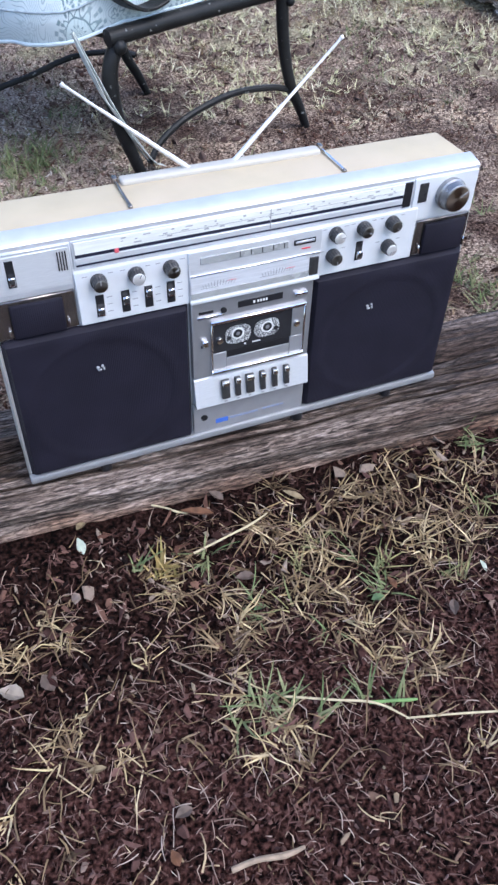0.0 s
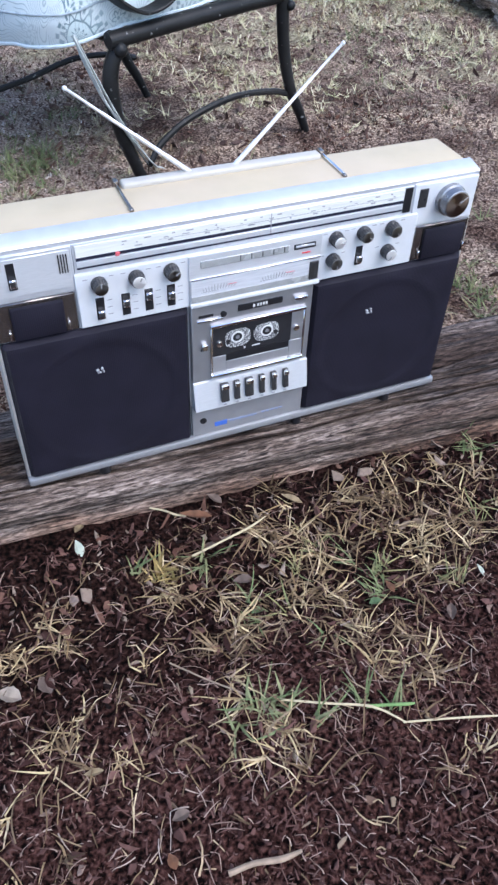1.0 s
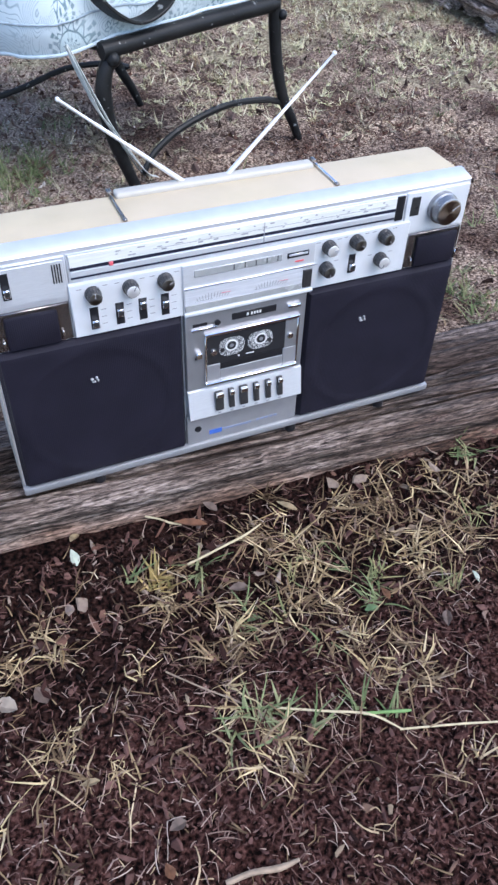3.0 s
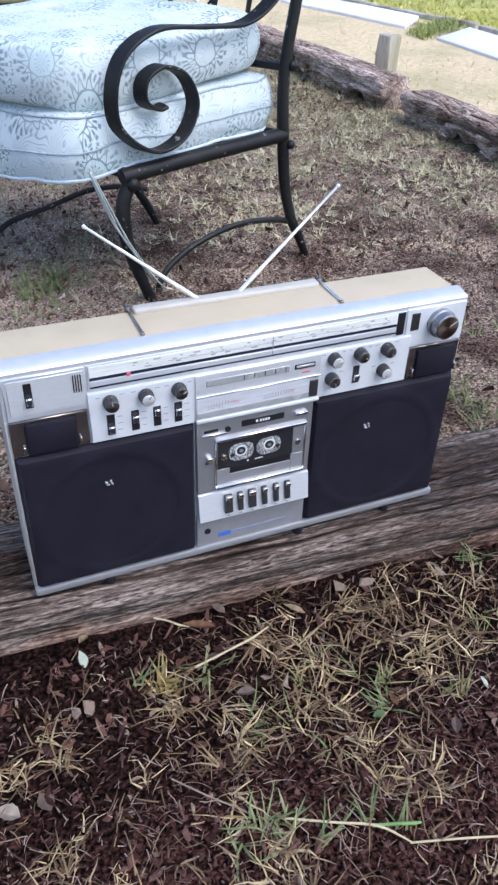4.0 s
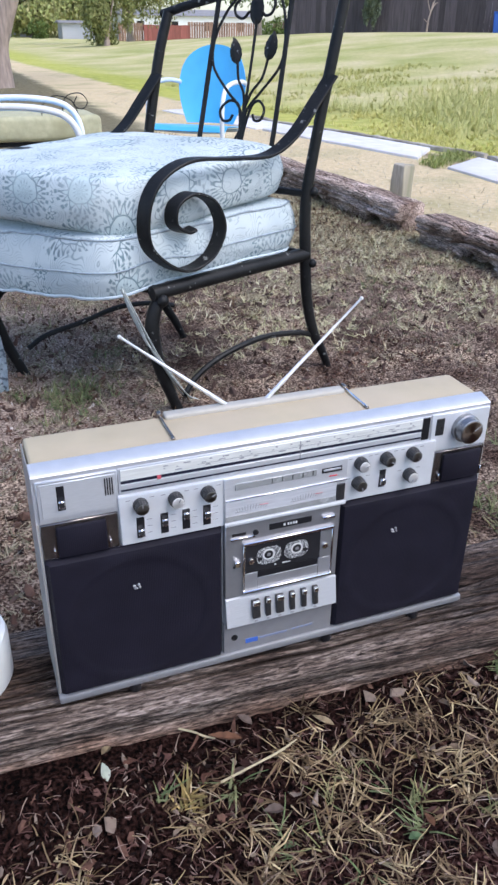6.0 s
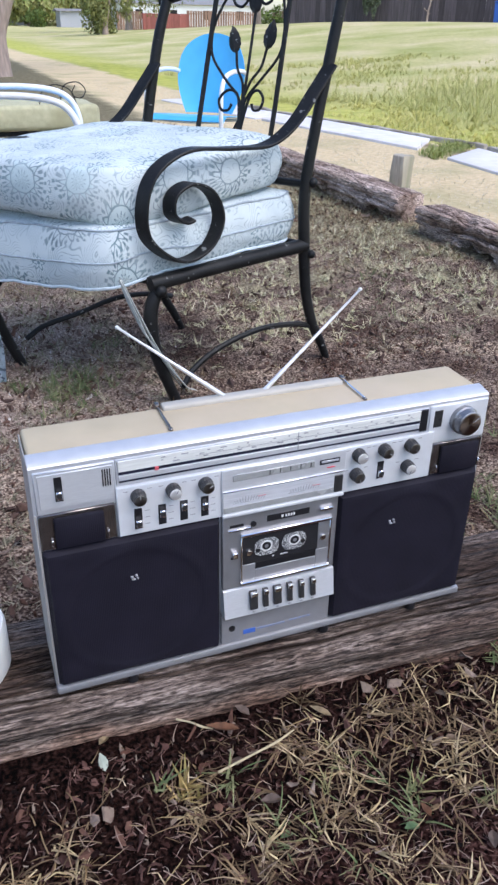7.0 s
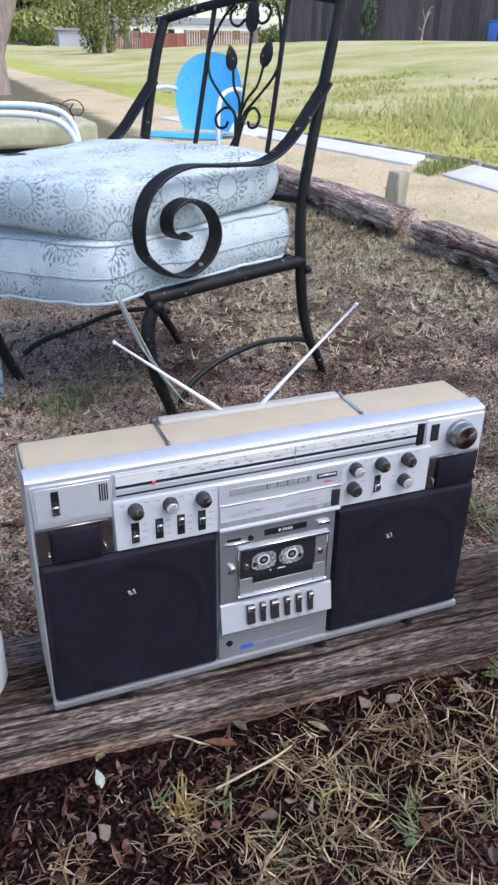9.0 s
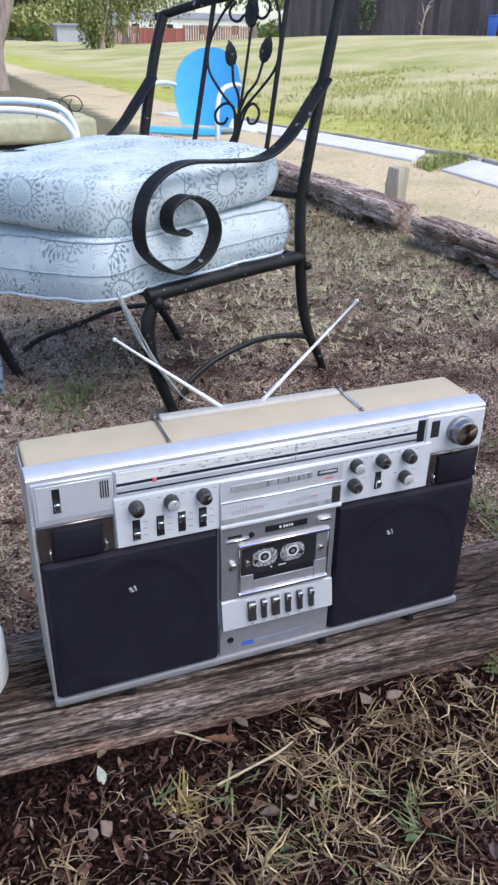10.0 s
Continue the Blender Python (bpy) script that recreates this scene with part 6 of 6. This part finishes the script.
blades("root_fibres", scatter(1500, -0.75, 0.75, -0.85, -0.05, lambda x, y: rng.random() < 0.35 + 0.65 * min(1.0, (-y - 0.05) / 0.3)), (0.010, 0.050), (0.0005, 0.0012), (-0.1, 0.5), 0.7, M_FIBRE, "thin pale pinkish root fibres on the soil", 6, None, 0.008)
blades("soil_needles", scatter(2800, -0.75, 0.7, -0.85, -0.05, lambda x, y: noise.noise((x * 5, y * 5, 2)) > rng.normal() * 0.25 - 0.35 + 1.1 * max(0.0, y + 0.30)), (0.006, 0.024), (0.0006, 0.0014), (-0.1, 0.4), 0.3, M_NEEDLE, "short grey-pink shreds over the soil", 2, None, 0.008)
blades("bark_fibres", scatter(4500, -0.75, 0.75, -0.85, -0.05), (0.006, 0.024), (0.0008, 0.0020), (-0.1, 0.5), 0.6, M_LITTER, "shredded dark bark fibres over the soil", 3, None, 0.006)
blades("straw", scatter(900, -0.75, 0.75, -0.85, -0.06), (0.010, 0.05), (0.0008, 0.0020), (-0.05, 0.4), 0.6, M_STRAW, "loose pale straw on the soil", 4, None, 0.008)
crowns("dry_grass", around(TUFTS, 3.4, 0.026), (5, 11), (0.018, 0.066), (0.0014, 0.0034), (0.0, 0.95), 0.9, M_STRAW, "dry brown grass in tangled tufts", 5, 0.4)
crowns("pale_dry_grass", around(TUFTS, 2.4, 0.024), (4, 9), (0.022, 0.070), (0.0014, 0.0032), (0.05, 0.95), 0.6, M_STRAWTUFT, "bleached dry grass in tangled tufts", 6, 0.45)
crowns("pale_dry_grass", around([(-0.36, -0.32, 1.0), (-0.33, -0.355, 0.8), (-0.39, -0.20, 0.8), (-0.30, -0.42, 0.5), (-0.16, -0.42, 0.6), (-0.10, -0.47, 0.6), (-0.455, -0.45, 1.0), (-0.24, -0.30, 0.4)], 3, 0.024), (4, 8), (0.025, 0.075), (0.0010, 0.0022), (0.0, 0.7), 0.5, M_STRAWTUFT, "bleached kinked grass runners on soil", 7, 0.9)
blades("dry_grass", around(TUFTS, 9, 0.034), (0.020, 0.085), (0.0009, 0.0023), (0.0, 0.9), 1.5, M_STRAW, "dry pale grass lying flat", 5, None, 0.012)
crowns("yellow_green_grass", around([(0.015, -0.075, 1.0)], 3, 0.008), (4, 7), (0.025, 0.055), (0.002, 0.005), (0.7, 1.4), 0.6, M_STRAW, "old brown grass stub beside the timber", 4)
crowns("golden_grass", around([(-0.196, -0.153, 1.0)], 6, 0.009), (4, 7), (0.022, 0.052), (0.0024, 0.0056), (0.6, 1.45), 0.5, M_GOLDEN, "golden yellow grass tuft near the timber", 5)
chips("leaf_scraps", scatter(420, -0.75, 0.75, -0.20, -0.055), (0.005, 0.017), M_RUST, "rust brown broken leaves beside the timber")
chips("leaf_scraps", scatter(260, -0.7, 0.7, -0.8, -0.06), (0.005, 0.014), M_SCRAPS, "pale grey and tan leaf scraps on the soil")
chips("leaf_scraps", around([(0.72, 1.12, 1.0), (0.92, 1.30, 1.2), (1.08, 1.32, 0.9), (0.45, 0.75, 0.5), (-0.25, 0.60, 0.5), (0.05, 0.95, 0.5), (0.2, 1.9, 0.4), (1.25, 1.0, 0.5)], 420, 0.11), (0.004, 0.013), M_RUST, "rust-brown leaf scraps in drifts")
crowns("yard_grass", scatter(1900, -0.9, 2.0, 0.2, 4.0, lambda x, y: noise.noise((x * 2.2 + 7, y * 2.2, 3)) > rng.normal() * 0.13 + 0.34 * (y < 1.85 - 0.2 * x) - 0.02), (5, 10), (0.012, 0.042), (0.0014, 0.0032), (0.05, 1.0), 0.7, M_YARDGRASS, "short olive and tan grass in the yard")
crowns("yard_grass", scatter(1150, -1.1, 0.15, 0.2, 2.4, patchy), (5, 10), (0.014, 0.052), (0.0014, 0.0030), (0.05, 0.9), 0.7, M_YARDGRASS, "short olive grass and litter beside the timber")
crowns("pale_grass", around([(0.66, 1.58, 1.0), (1.45, 2.3, 1.3), (1.15, 2.75, 1.0), (1.7, 1.75, 1.1), (0.85, 2.2, 0.9), (1.75, 2.7, 1.2), (1.3, 1.7, 0.5), (0.62, 1.75, 0.8), (1.0, 3.4, 1.0), (1.6, 3.4, 1.2), (1.55, 4.3, 1.0)], 105, 0.20), (6, 12), (0.015, 0.055), (0.0016, 0.0036), (0.1, 1.1), 0.8, M_PALETHATCH, "pale yellow-green grass patches by the edging")
crowns("dry_grass", scatter(420, -0.6, 2.0, 0.25, 4.2, lambda x, y: strawy(x, y) and (y > 1.9 or rng.random() < 0.25)), (6, 12), (0.02, 0.06), (0.0016, 0.0034), (0.2, 1.2), 0.8, M_STRAWYARD, "dry tan grass tufts in the yard")
crowns("green_grass", around([(-0.12, 1.29, 2.8), (-0.16, 1.22, 1.8), (-0.08, 1.36, 1.4), (0.62, 0.30, 1.0), (0.70, 0.42, 0.8), (0.10, 1.6, 0.5), (0.95, 0.62, 0.5), (1.35, 1.25, 0.5), (1.3, 2.0, 0.6), (1.55, 1.6, 0.5), (0.62, 0.27, 0.6), (0.75, 0.30, 0.8)], 14, 0.07), (6, 10), (0.02, 0.06), (0.0016, 0.0034), (0.4, 1.3), 0.8, M_GREEN, "small green grass tufts in the yard")
chips("leaf_scraps", around([(-0.25, 1.30, 1.0), (-0.25, 1.65, 1.2), (0.02, 1.65, 1.0), (-0.45, 1.5, 0.8), (0.1, 1.25, 0.6), (-0.3, 1.0, 0.8)], 150, 0.17), (0.003, 0.009), M_PALESCRAPS, "pale grey-tan leaf scraps under the chair")
chips("leaf_scraps", scatter(900, -0.8, 1.9, 0.2, 3.4), (0.007, 0.020), M_SCRAPS, "pale grey and rust leaf scraps in the yard")
crowns("yellow_green_grass", around([(0.127, -0.232, 1.0), (0.056, -0.175, 1.0), (0.30, -0.20, 1.0), (0.0, -0.20, 0.8), (0.20, -0.30, 0.8), (-0.06, -0.25, 0.6)], 3, 0.012), (5, 9), (0.02, 0.05), (0.0014, 0.0030), (0.4, 1.3), 0.6, M_SPROUT, "yellow-green grass sprouting in the straw", 4)
crowns("green_grass", around(GREENS, 5, 0.014), (5, 9), (0.02, 0.06), (0.0018, 0.0042), (0.2, 1.1), 0.8, M_GREEN, "fresh green grass blades")
blades("straw", scatter(3600, -0.9, 2.0, 0.18, 3.4, lambda x, y: strawy(x, y) and (y > 2.1 or rng.random() < 0.18)), (0.02, 0.08), (0.0012, 0.0035), (0.0, 0.9), 1.1, M_STRAW, "dry straw and thatch round the chair", 4, None, 0.008)
blades("straw", scatter(6000, -1.2, 2.0, 2.6, 7.5, strawy), (0.03, 0.10), (0.002, 0.005), (0.1, 1.1), 1.1, M_STRAW, "dry thatch in the far yard", 3, None, 0.008)
blades("green_grass", scatter(900, -0.9, 2.0, 0.3, 4.5, lambda x, y: noise.noise((x * 3, y * 3, 11)) > 0.28), (0.02, 0.06), (0.0015, 0.0035), (0.4, 1.3), 1.0, M_GREEN, "small green grass in the yard", 4)
blades("dry_grass", scatter(5000, 2.15, 3.2, 1.5, 14), (0.015, 0.045), (0.003, 0.007), (0.2, 1.2), 0.9, M_STRAWPALE, "bleached short grass beside the path", 3)
crowns("weeds", scatter(3200, 4.1, 10.0, 2.5, 17, lambda x, y: noise.noise((x * 0.8, y * 0.8, 4)) > rng.normal() * 0.15 + 0.12), (10, 18), (0.03, 0.13), (0.003, 0.008), (0.4, 1.45), 0.8, M_WEEDS, "yellow-green rough weeds in the field", 3)
crowns("weeds", around([(6.4, 9.0, 1.4), (7.0, 9.6, 1.5), (6.2, 7.9, 1.3), (5.6, 7.0, 0.9), (7.4, 10.6, 1.0), (5.0, 9.6, 0.8)], 80, 0.42), (12, 20), (0.06, 0.26), (0.003, 0.007), (0.6, 1.5), 0.8, M_PALEWEEDS, "tall pale seeding grass in the field", 4)
crowns("weeds", scatter(1500, 4.05, 5.2, 3.5, 9, lambda x, y: noise.noise((x * 1.3, y * 0.9, 9)) > rng.normal() * 0.2 - 0.02), (10, 18), (0.02, 0.07), (0.003, 0.008), (0.3, 1.4), 0.8, M_LUSH, "bright yellow-green weeds beside the path", 3)
blades("weeds", scatter(900, 3.35, 4.1, 4.6, 5.75, lambda x, y: abs(y - 4.92 - 0.75 * (x - 3.48)) < 0.10 + 0.12 * rng.random() ** 2), (0.03, 0.12), (0.003, 0.009), (0.4, 1.4), 0.9, M_PATHWEED, "green weeds growing over the path", 3)


# ---- twigs and stems on the soil ----
def twig(pts, r, material, label):
    bm = tube([(x, y, z) for x, y, z in pts], r, 8, 7, [1.0, 0.9, 1.05, 0.6])
    ob = part("twig", bm, material)
    tagged(ob, label, "twig", "twigs")


M_TWIG = mat("dry_twig", (0.26, 0.19, 0.13), 0.8, 0.0, 0.25, 90, 0.4, 300)
M_SHOOT = mat("green_shoot", (0.14, 0.24, 0.07), 0.6, 0.0, 0.2, 90)
M_STEM = mat("straw_stem", (0.46, 0.38, 0.23), 0.65, 0.0, 0.15, 90)
TWIGS = [
    ([(-0.239, -0.536, 0.006), (-0.210, -0.538, 0.010), (-0.180, -0.545, 0.010), (-0.156, -0.545, 0.008)], 0.0035, M_TWIG, "short dry brown twig on mulch"),
    ([(-0.110, -0.373, 0.012), (-0.055, -0.405, 0.020), (-0.004, -0.429, 0.018), (0.029, -0.460, 0.010)], 0.0016, M_STEM, "pale straw runner with a green shoot"),
    ([(0.025, -0.458, 0.010), (0.070, -0.472, 0.011), (0.111, -0.485, 0.011), (0.174, -0.506, 0.010)], 0.0014, M_STEM, "long pale straw stem on soil"),
    ([(-0.141, -0.141, 0.039), (-0.088, -0.138, 0.050), (-0.050, -0.132, 0.053), (-0.018, -0.118, 0.049)], 0.0018, M_STEM, "pale straw stem near the timber"),
    ([(-0.219, -0.272, 0.007), (-0.180, -0.316, 0.010), (-0.152, -0.343, 0.010), (-0.130, -0.366, 0.006)], 0.0012, M_TWIG, "thin dark twig on soil"),
    ([(-0.173, -0.046, 0.055), (-0.156, -0.060, 0.057), (-0.143, -0.073, 0.057), (-0.128, -0.079, 0.053)], 0.0016, M_STEM, "short straw stem by the timber"),
    ([(-0.010, -0.425, 0.016), (0.016, -0.435, 0.020), (0.036, -0.443, 0.022), (0.047, -0.445, 0.020)], 0.0022, M_SHOOT, "bright green shoot on a straw runner"),
]
for pts, r, m, label in TWIGS:
    twig(pts, r, m, label)


# ---- trees ----
def crown(centre, spread, n, leaf, seed, droop=0.0):
    r = random.Random(seed)
    V, F = [], []
    blobs = []
    for _ in range(26):
        d = Vector((r.gauss(0, 1), r.gauss(0, 1), r.gauss(0, 1))).normalized() * (r.random() ** 0.45)
        blobs.append((Vector((centre[0] + d.x * spread[0], centre[1] + d.y * spread[1], centre[2] + d.z * spread[2])), 0.22 + 0.22 * r.random()))
    for _ in range(n):
        c, k = r.choice(blobs)
        d = Vector((r.gauss(0, 1), r.gauss(0, 1), r.gauss(0, 1))).normalized() * (0.55 + 0.5 * r.random())
        p = c + Vector((d.x * spread[0] * k, d.y * spread[1] * k, d.z * spread[2] * k - droop * r.random()))
        s = leaf * (0.6 + 0.8 * r.random())
        m = Matrix.Translation(p) @ Euler((r.random() * 6.3, r.random() * 6.3, r.random() * 6.3)).to_matrix().to_4x4()
        b = len(V)
        V += [m @ Vector(q) for q in ((-s, 0, 0), (-0.2 * s, -0.45 * s, 0.1 * s), (s, 0, 0), (-0.2 * s, 0.45 * s, 0.1 * s))]
        F.append((b, b + 1, b + 2, b + 3))
    return V, F


def tree(x, y, height, girth, spread, base, n, leaf, material, label, seed, droop=0.0, line=None, taper=None):
    z = lie(x, y)
    t = thing("tree", pose(x, y, z), label, "tree")
    r = random.Random(seed)
    top = base + spread[2]
    part("trunk", tube(line or [(0, 0, -0.2), (0.02, 0, 0.3), (0.05 * girth, 0.1 * girth, base * 0.6), (0.3 * girth, 0, top)], girth, 8, 16, taper or [1.55, 1.12, 1.0, 0.55]), M_BARK, t, "grey-brown bark trunk")
    for k in range(5):
        a = 2 * math.pi * k / 5 + r.random()
        e = (math.cos(a) * spread[0] * 0.7, math.sin(a) * spread[1] * 0.7, top + spread[2] * (0.1 + 0.5 * r.random()))
        part("limb", tube([(0.1 * girth, 0, base * 0.85), (e[0] * 0.4, e[1] * 0.4, (base + e[2]) / 2), e], girth * 0.42, 6, 8, [1, 0.7, 0.25]), M_BARK, t)
    V, F = crown((0, 0, base + spread[2]), spread, n, leaf, seed, droop)
    ob = from_arrays("crown", V, F, material)
    ob.parent = t


tree(0.94, 15.2, 7, 0.22, (4.5, 4.2, 2.3), 3.0, 9000, 0.07, M_LEAF, "large tree with grey-brown trunk at the yard's end", 1, 0.3,
     [(-0.02, 0, -0.2), (0.0, 0, 0.08), (0.01, 0, 0.65), (0.14, 0, 1.1), (0.34, 0, 1.7), (0.6, 0, 3.2)], [1.5, 1.15, 0.98, 1.05, 1.05, 0.7])
tree(13.0, 108, 9, 0.25, (9.0, 4.0, 5.2), 0.8, 24000, 0.30, M_LEAFLIGHT, "yellow-green leafy tree across the field", 2)
tree(5.0, 118, 9, 0.25, (8.0, 4.0, 5.2), 0.8, 20000, 0.30, M_LEAFLIGHT, "yellow-green leafy tree beside the far house", 3)
tree(9.1, 45, 8, 0.13, (1.25, 1.2, 3.0), -0.2, 15000, 0.09, M_LEAFMIX, "olive green drooping tree at the field's edge", 4, 0.5)
tree(13.2, 57, 9, 0.22, (4.6, 4.0, 3.0), 1.5, 14000, 0.12, M_LEAFMIX, "olive green tree before the brown fence", 5, 1.0)
tree(17.6, 40, 8, 0.16, (2.4, 2.3, 2.2), 1.3, 8000, 0.09, M_LEAFLIGHT, "light green tree with dark trunk in the field", 6, 0.4)
tree(20.5, 52, 8, 0.2, (3.6, 3.4, 2.8), 2.0, 9000, 0.12, M_LEAF, "green tree before the brown fence", 7, 0.6)


M_VINE = island_mat("grey_green_leaves", [(0.10, 0.13, 0.09), (0.16, 0.19, 0.13), (0.08, 0.10, 0.07)], 0.7)


def shrub(x, y, w, h, n, leaf, material, label, seed):
    V, F = crown((0, 0, h * 0.5), (w, w, h * 0.5), n, leaf, seed)
    ob = from_arrays("shrub", V, F, material)
    ob.matrix_basis = pose(x, y, lie(x, y))
    tagged(ob, label, "shrub")


shrub(18.55, 33.6, 0.42, 2.6, 4200, 0.06, M_VINE, "grey-green climbing shrub against the dark fence", 21)
shrub(12.4, 97, 1.3, 1.9, 900, 0.14, M_LEAF, "dark round shrub by the far house", 22)
shrub(32.2, 77.5, 1.8, 2.4, 900, 0.16, M_LEAF, "dark green shrub against the brown fence", 23)


# ---- fences and houses across the field ----
def fence(a, b, high, material, label, board, seed, gap=0.003):
    A, B = Vector((*a, 0)), Vector((*b, 0))
    d = B - A
    n = int(d.length / board)
    board, ang = d.length / n, math.degrees(math.atan2(d.y, d.x))
    f = thing("board_fence", pose(A.x, A.y, lie(*a), 0, 0, ang), label, "fence")
    r = random.Random(seed)
    z1 = lie(*b) - lie(*a)
    for k in range(n):
        x, z, h = k * board, z1 * k / n, high * (1 + r.uniform(-0.015, 0.015))
        part("board", box(x, x + board - gap, -0.012 + r.uniform(-0.012, 0.012), 0.012, z - 0.15, z + h), material, f, smooth=False)
    for zr in (0.3, high - 0.3):
        bm = add_prism(bmesh.new(), [(0.03, zr), (0.07, zr), (0.07, zr + 0.09), (0.03, zr + 0.09)], 0, d.length)
        for v in bm.verts:
            v.co.z += z1 * v.co.x / d.length
        part("rail", bm, material, f)
    for k in range(int(d.length / 2.4) + 1):
        x = min(k * 2.4, d.length)
        z = z1 * x / d.length
        part("post", box(x - 0.05, x + 0.05, 0.07, 0.16, z - 0.2, z + high + 0.02, 0.005, 1), material, f)


fence((16.2, 37.0), (22.3, 30.9), 1.95, M_DARKFENCE, "dark stained tall board fence behind the grass", 0.24, 31)
fence((22.3, 30.9), (28.0, 26.0), 2.6, M_DARKFENCE, "dark tall board wall beside a blue bin", 0.24, 32)
fence((18.1, 82.4), (20.5, 82.4), 1.6, M_BROWNFENCE, "brown board fence far across the field", 0.22, 33, 0.03)
fence((20.5, 82.0), (25.1, 82.0), 1.45, M_REDFENCE, "red stained board fence far across the field", 0.22, 34)
fence((25.1, 82.4), (32.4, 82.4), 1.75, M_BROWNFENCE, "weathered brown board fence under trees", 0.26, 35, 0.06)
fence((32.4, 78.3), (39.8, 70.2), 1.9, M_BROWNFENCE, "weathered brown board fence behind the tree", 0.26, 36, 0.03)


def house(x, y, w, d, wall_h, roof_h, turn, wall, label, windows=2):
    z = lie(x, y)
    h = thing("house", pose(x, y, z, 0, 0, turn), label, "house")
    part("wall", box(-w / 2, w / 2, -d / 2, d / 2, -0.3, wall_h, 0.02, 1), wall, h)
    bm = bmesh.new()
    e = 0.35
    v = [bm.verts.new(p) for p in ((-w / 2 - e, -d / 2 - e, wall_h), (w / 2 + e, -d / 2 - e, wall_h), (w / 2 + e, d / 2 + e, wall_h), (-w / 2 - e, d / 2 + e, wall_h),
                                   (-w / 2 - e, 0, wall_h + roof_h), (w / 2 + e, 0, wall_h + roof_h))]
    for q in ((0, 1, 5, 4), (2, 3, 4, 5), (0, 4, 3), (1, 2, 5), (3, 2, 1, 0)):
        bm.faces.new([v[i] for i in q])
    part("roof", bm, M_ROOF, h, smooth=False)
    for k in range(windows):
        cx = -w / 2 + w * (k + 0.5) / windows
        f = part("window", box(cx - 0.5, cx + 0.5, -d / 2 - 0.05, -d / 2 + 0.05, 0.9, 2.0, 0.01, 1), M_WHITEWALL, h)
        part("pane", box(cx - 0.42, cx + 0.42, -d / 2 - 0.06, -d / 2 - 0.045, 0.98, 1.92), M_DARKGLASS, f)


house(11.6, 117, 4.2, 5, 2.1, 1.4, 5, M_SIDING, "white house with grey roof far across the field")
house(17.0, 99, 3.9, 3, 1.6, 0.25, 0, M_SIDING, "pale grey low shed far across the field", 0)
house(29.6, 99, 16, 6, 2.5, 0.7, 0, M_WHITEWALL, "white house behind the red fence", 4)
house(29.0, 40.5, 9, 6, 3.0, 1.6, -42, M_WHITEWALL, "white house behind the dark fence", 3)


def bin_blue(x, y, material, label):
    b = thing("wheeled_bin", pose(x, y, lie(x, y) - 0.03, 0, 0, -35) @ Matrix.Scale(0.78, 4), label, "bin", "wheeled bins")
    bm = box(-0.28, 0.28, -0.33, 0.33, 0.04, 0.98, 0.03, 2)
    for v in bm.verts:
        k = 0.8 + 0.2 * v.co.z / 0.98
        v.co.x *= k
        v.co.y *= k
    part("body", bm, material, b)
    part("lid", box(-0.30, 0.30, -0.37, 0.34, 0.985, 1.06, 0.025, 2), material, b)
    for s in (-0.29, 0.29):
        bm = bmesh.new()
        add_lathe(bm, [(0.09, -0.02), (0.1, -0.01), (0.1, 0.01), (0.09, 0.02)], pose(s, 0.28, 0.1, 0, 90, 0), 16)
        part("wheel", bm, M_BLACK, b)
    part("handle", tube([(-0.22, 0.36, 0.95), (0, 0.40, 0.96), (0.22, 0.36, 0.95)], 0.015, 4, 8), material, b)


M_PALEBIN = mat("light_blue_bin_plastic", (0.16, 0.42, 0.72), 0.4, 0.0, 0.06, 6)
bin_blue(22.50, 29.79, M_BIN, "blue plastic wheeled bin beside the dark fence")
bin_blue(22.95, 29.45, M_PALEBIN, "light blue plastic wheeled bin beside the dark fence")


def sapling():
    x, y = 20.2, 31.6
    s = thing("sapling", pose(x, y, lie(x, y)), "thin pale bare sapling before the dark fence", "sapling")
    part("stem", tube([(0, 0, -0.1), (0.03, 0, 0.4), (0.12, 0, 0.8), (0.2, 0, 1.15)], 0.035, 6, 8, [1.4, 1, 0.9, 0.7]), M_BARK, s)
    for e in ((0.42, 0, 1.12), (0.5, 0.1, 1.3), (0.0, 0.1, 1.2), (-0.2, 0, 0.5)):
        part("branch", tube([(0.1, 0, 0.75 if e[2] > 0.6 else 0.3), (e[0] * 0.7, e[1], e[2] * 0.95), e], 0.025, 4, 6, [1, 0.7, 0.5]), M_BARK, s)


sapling()
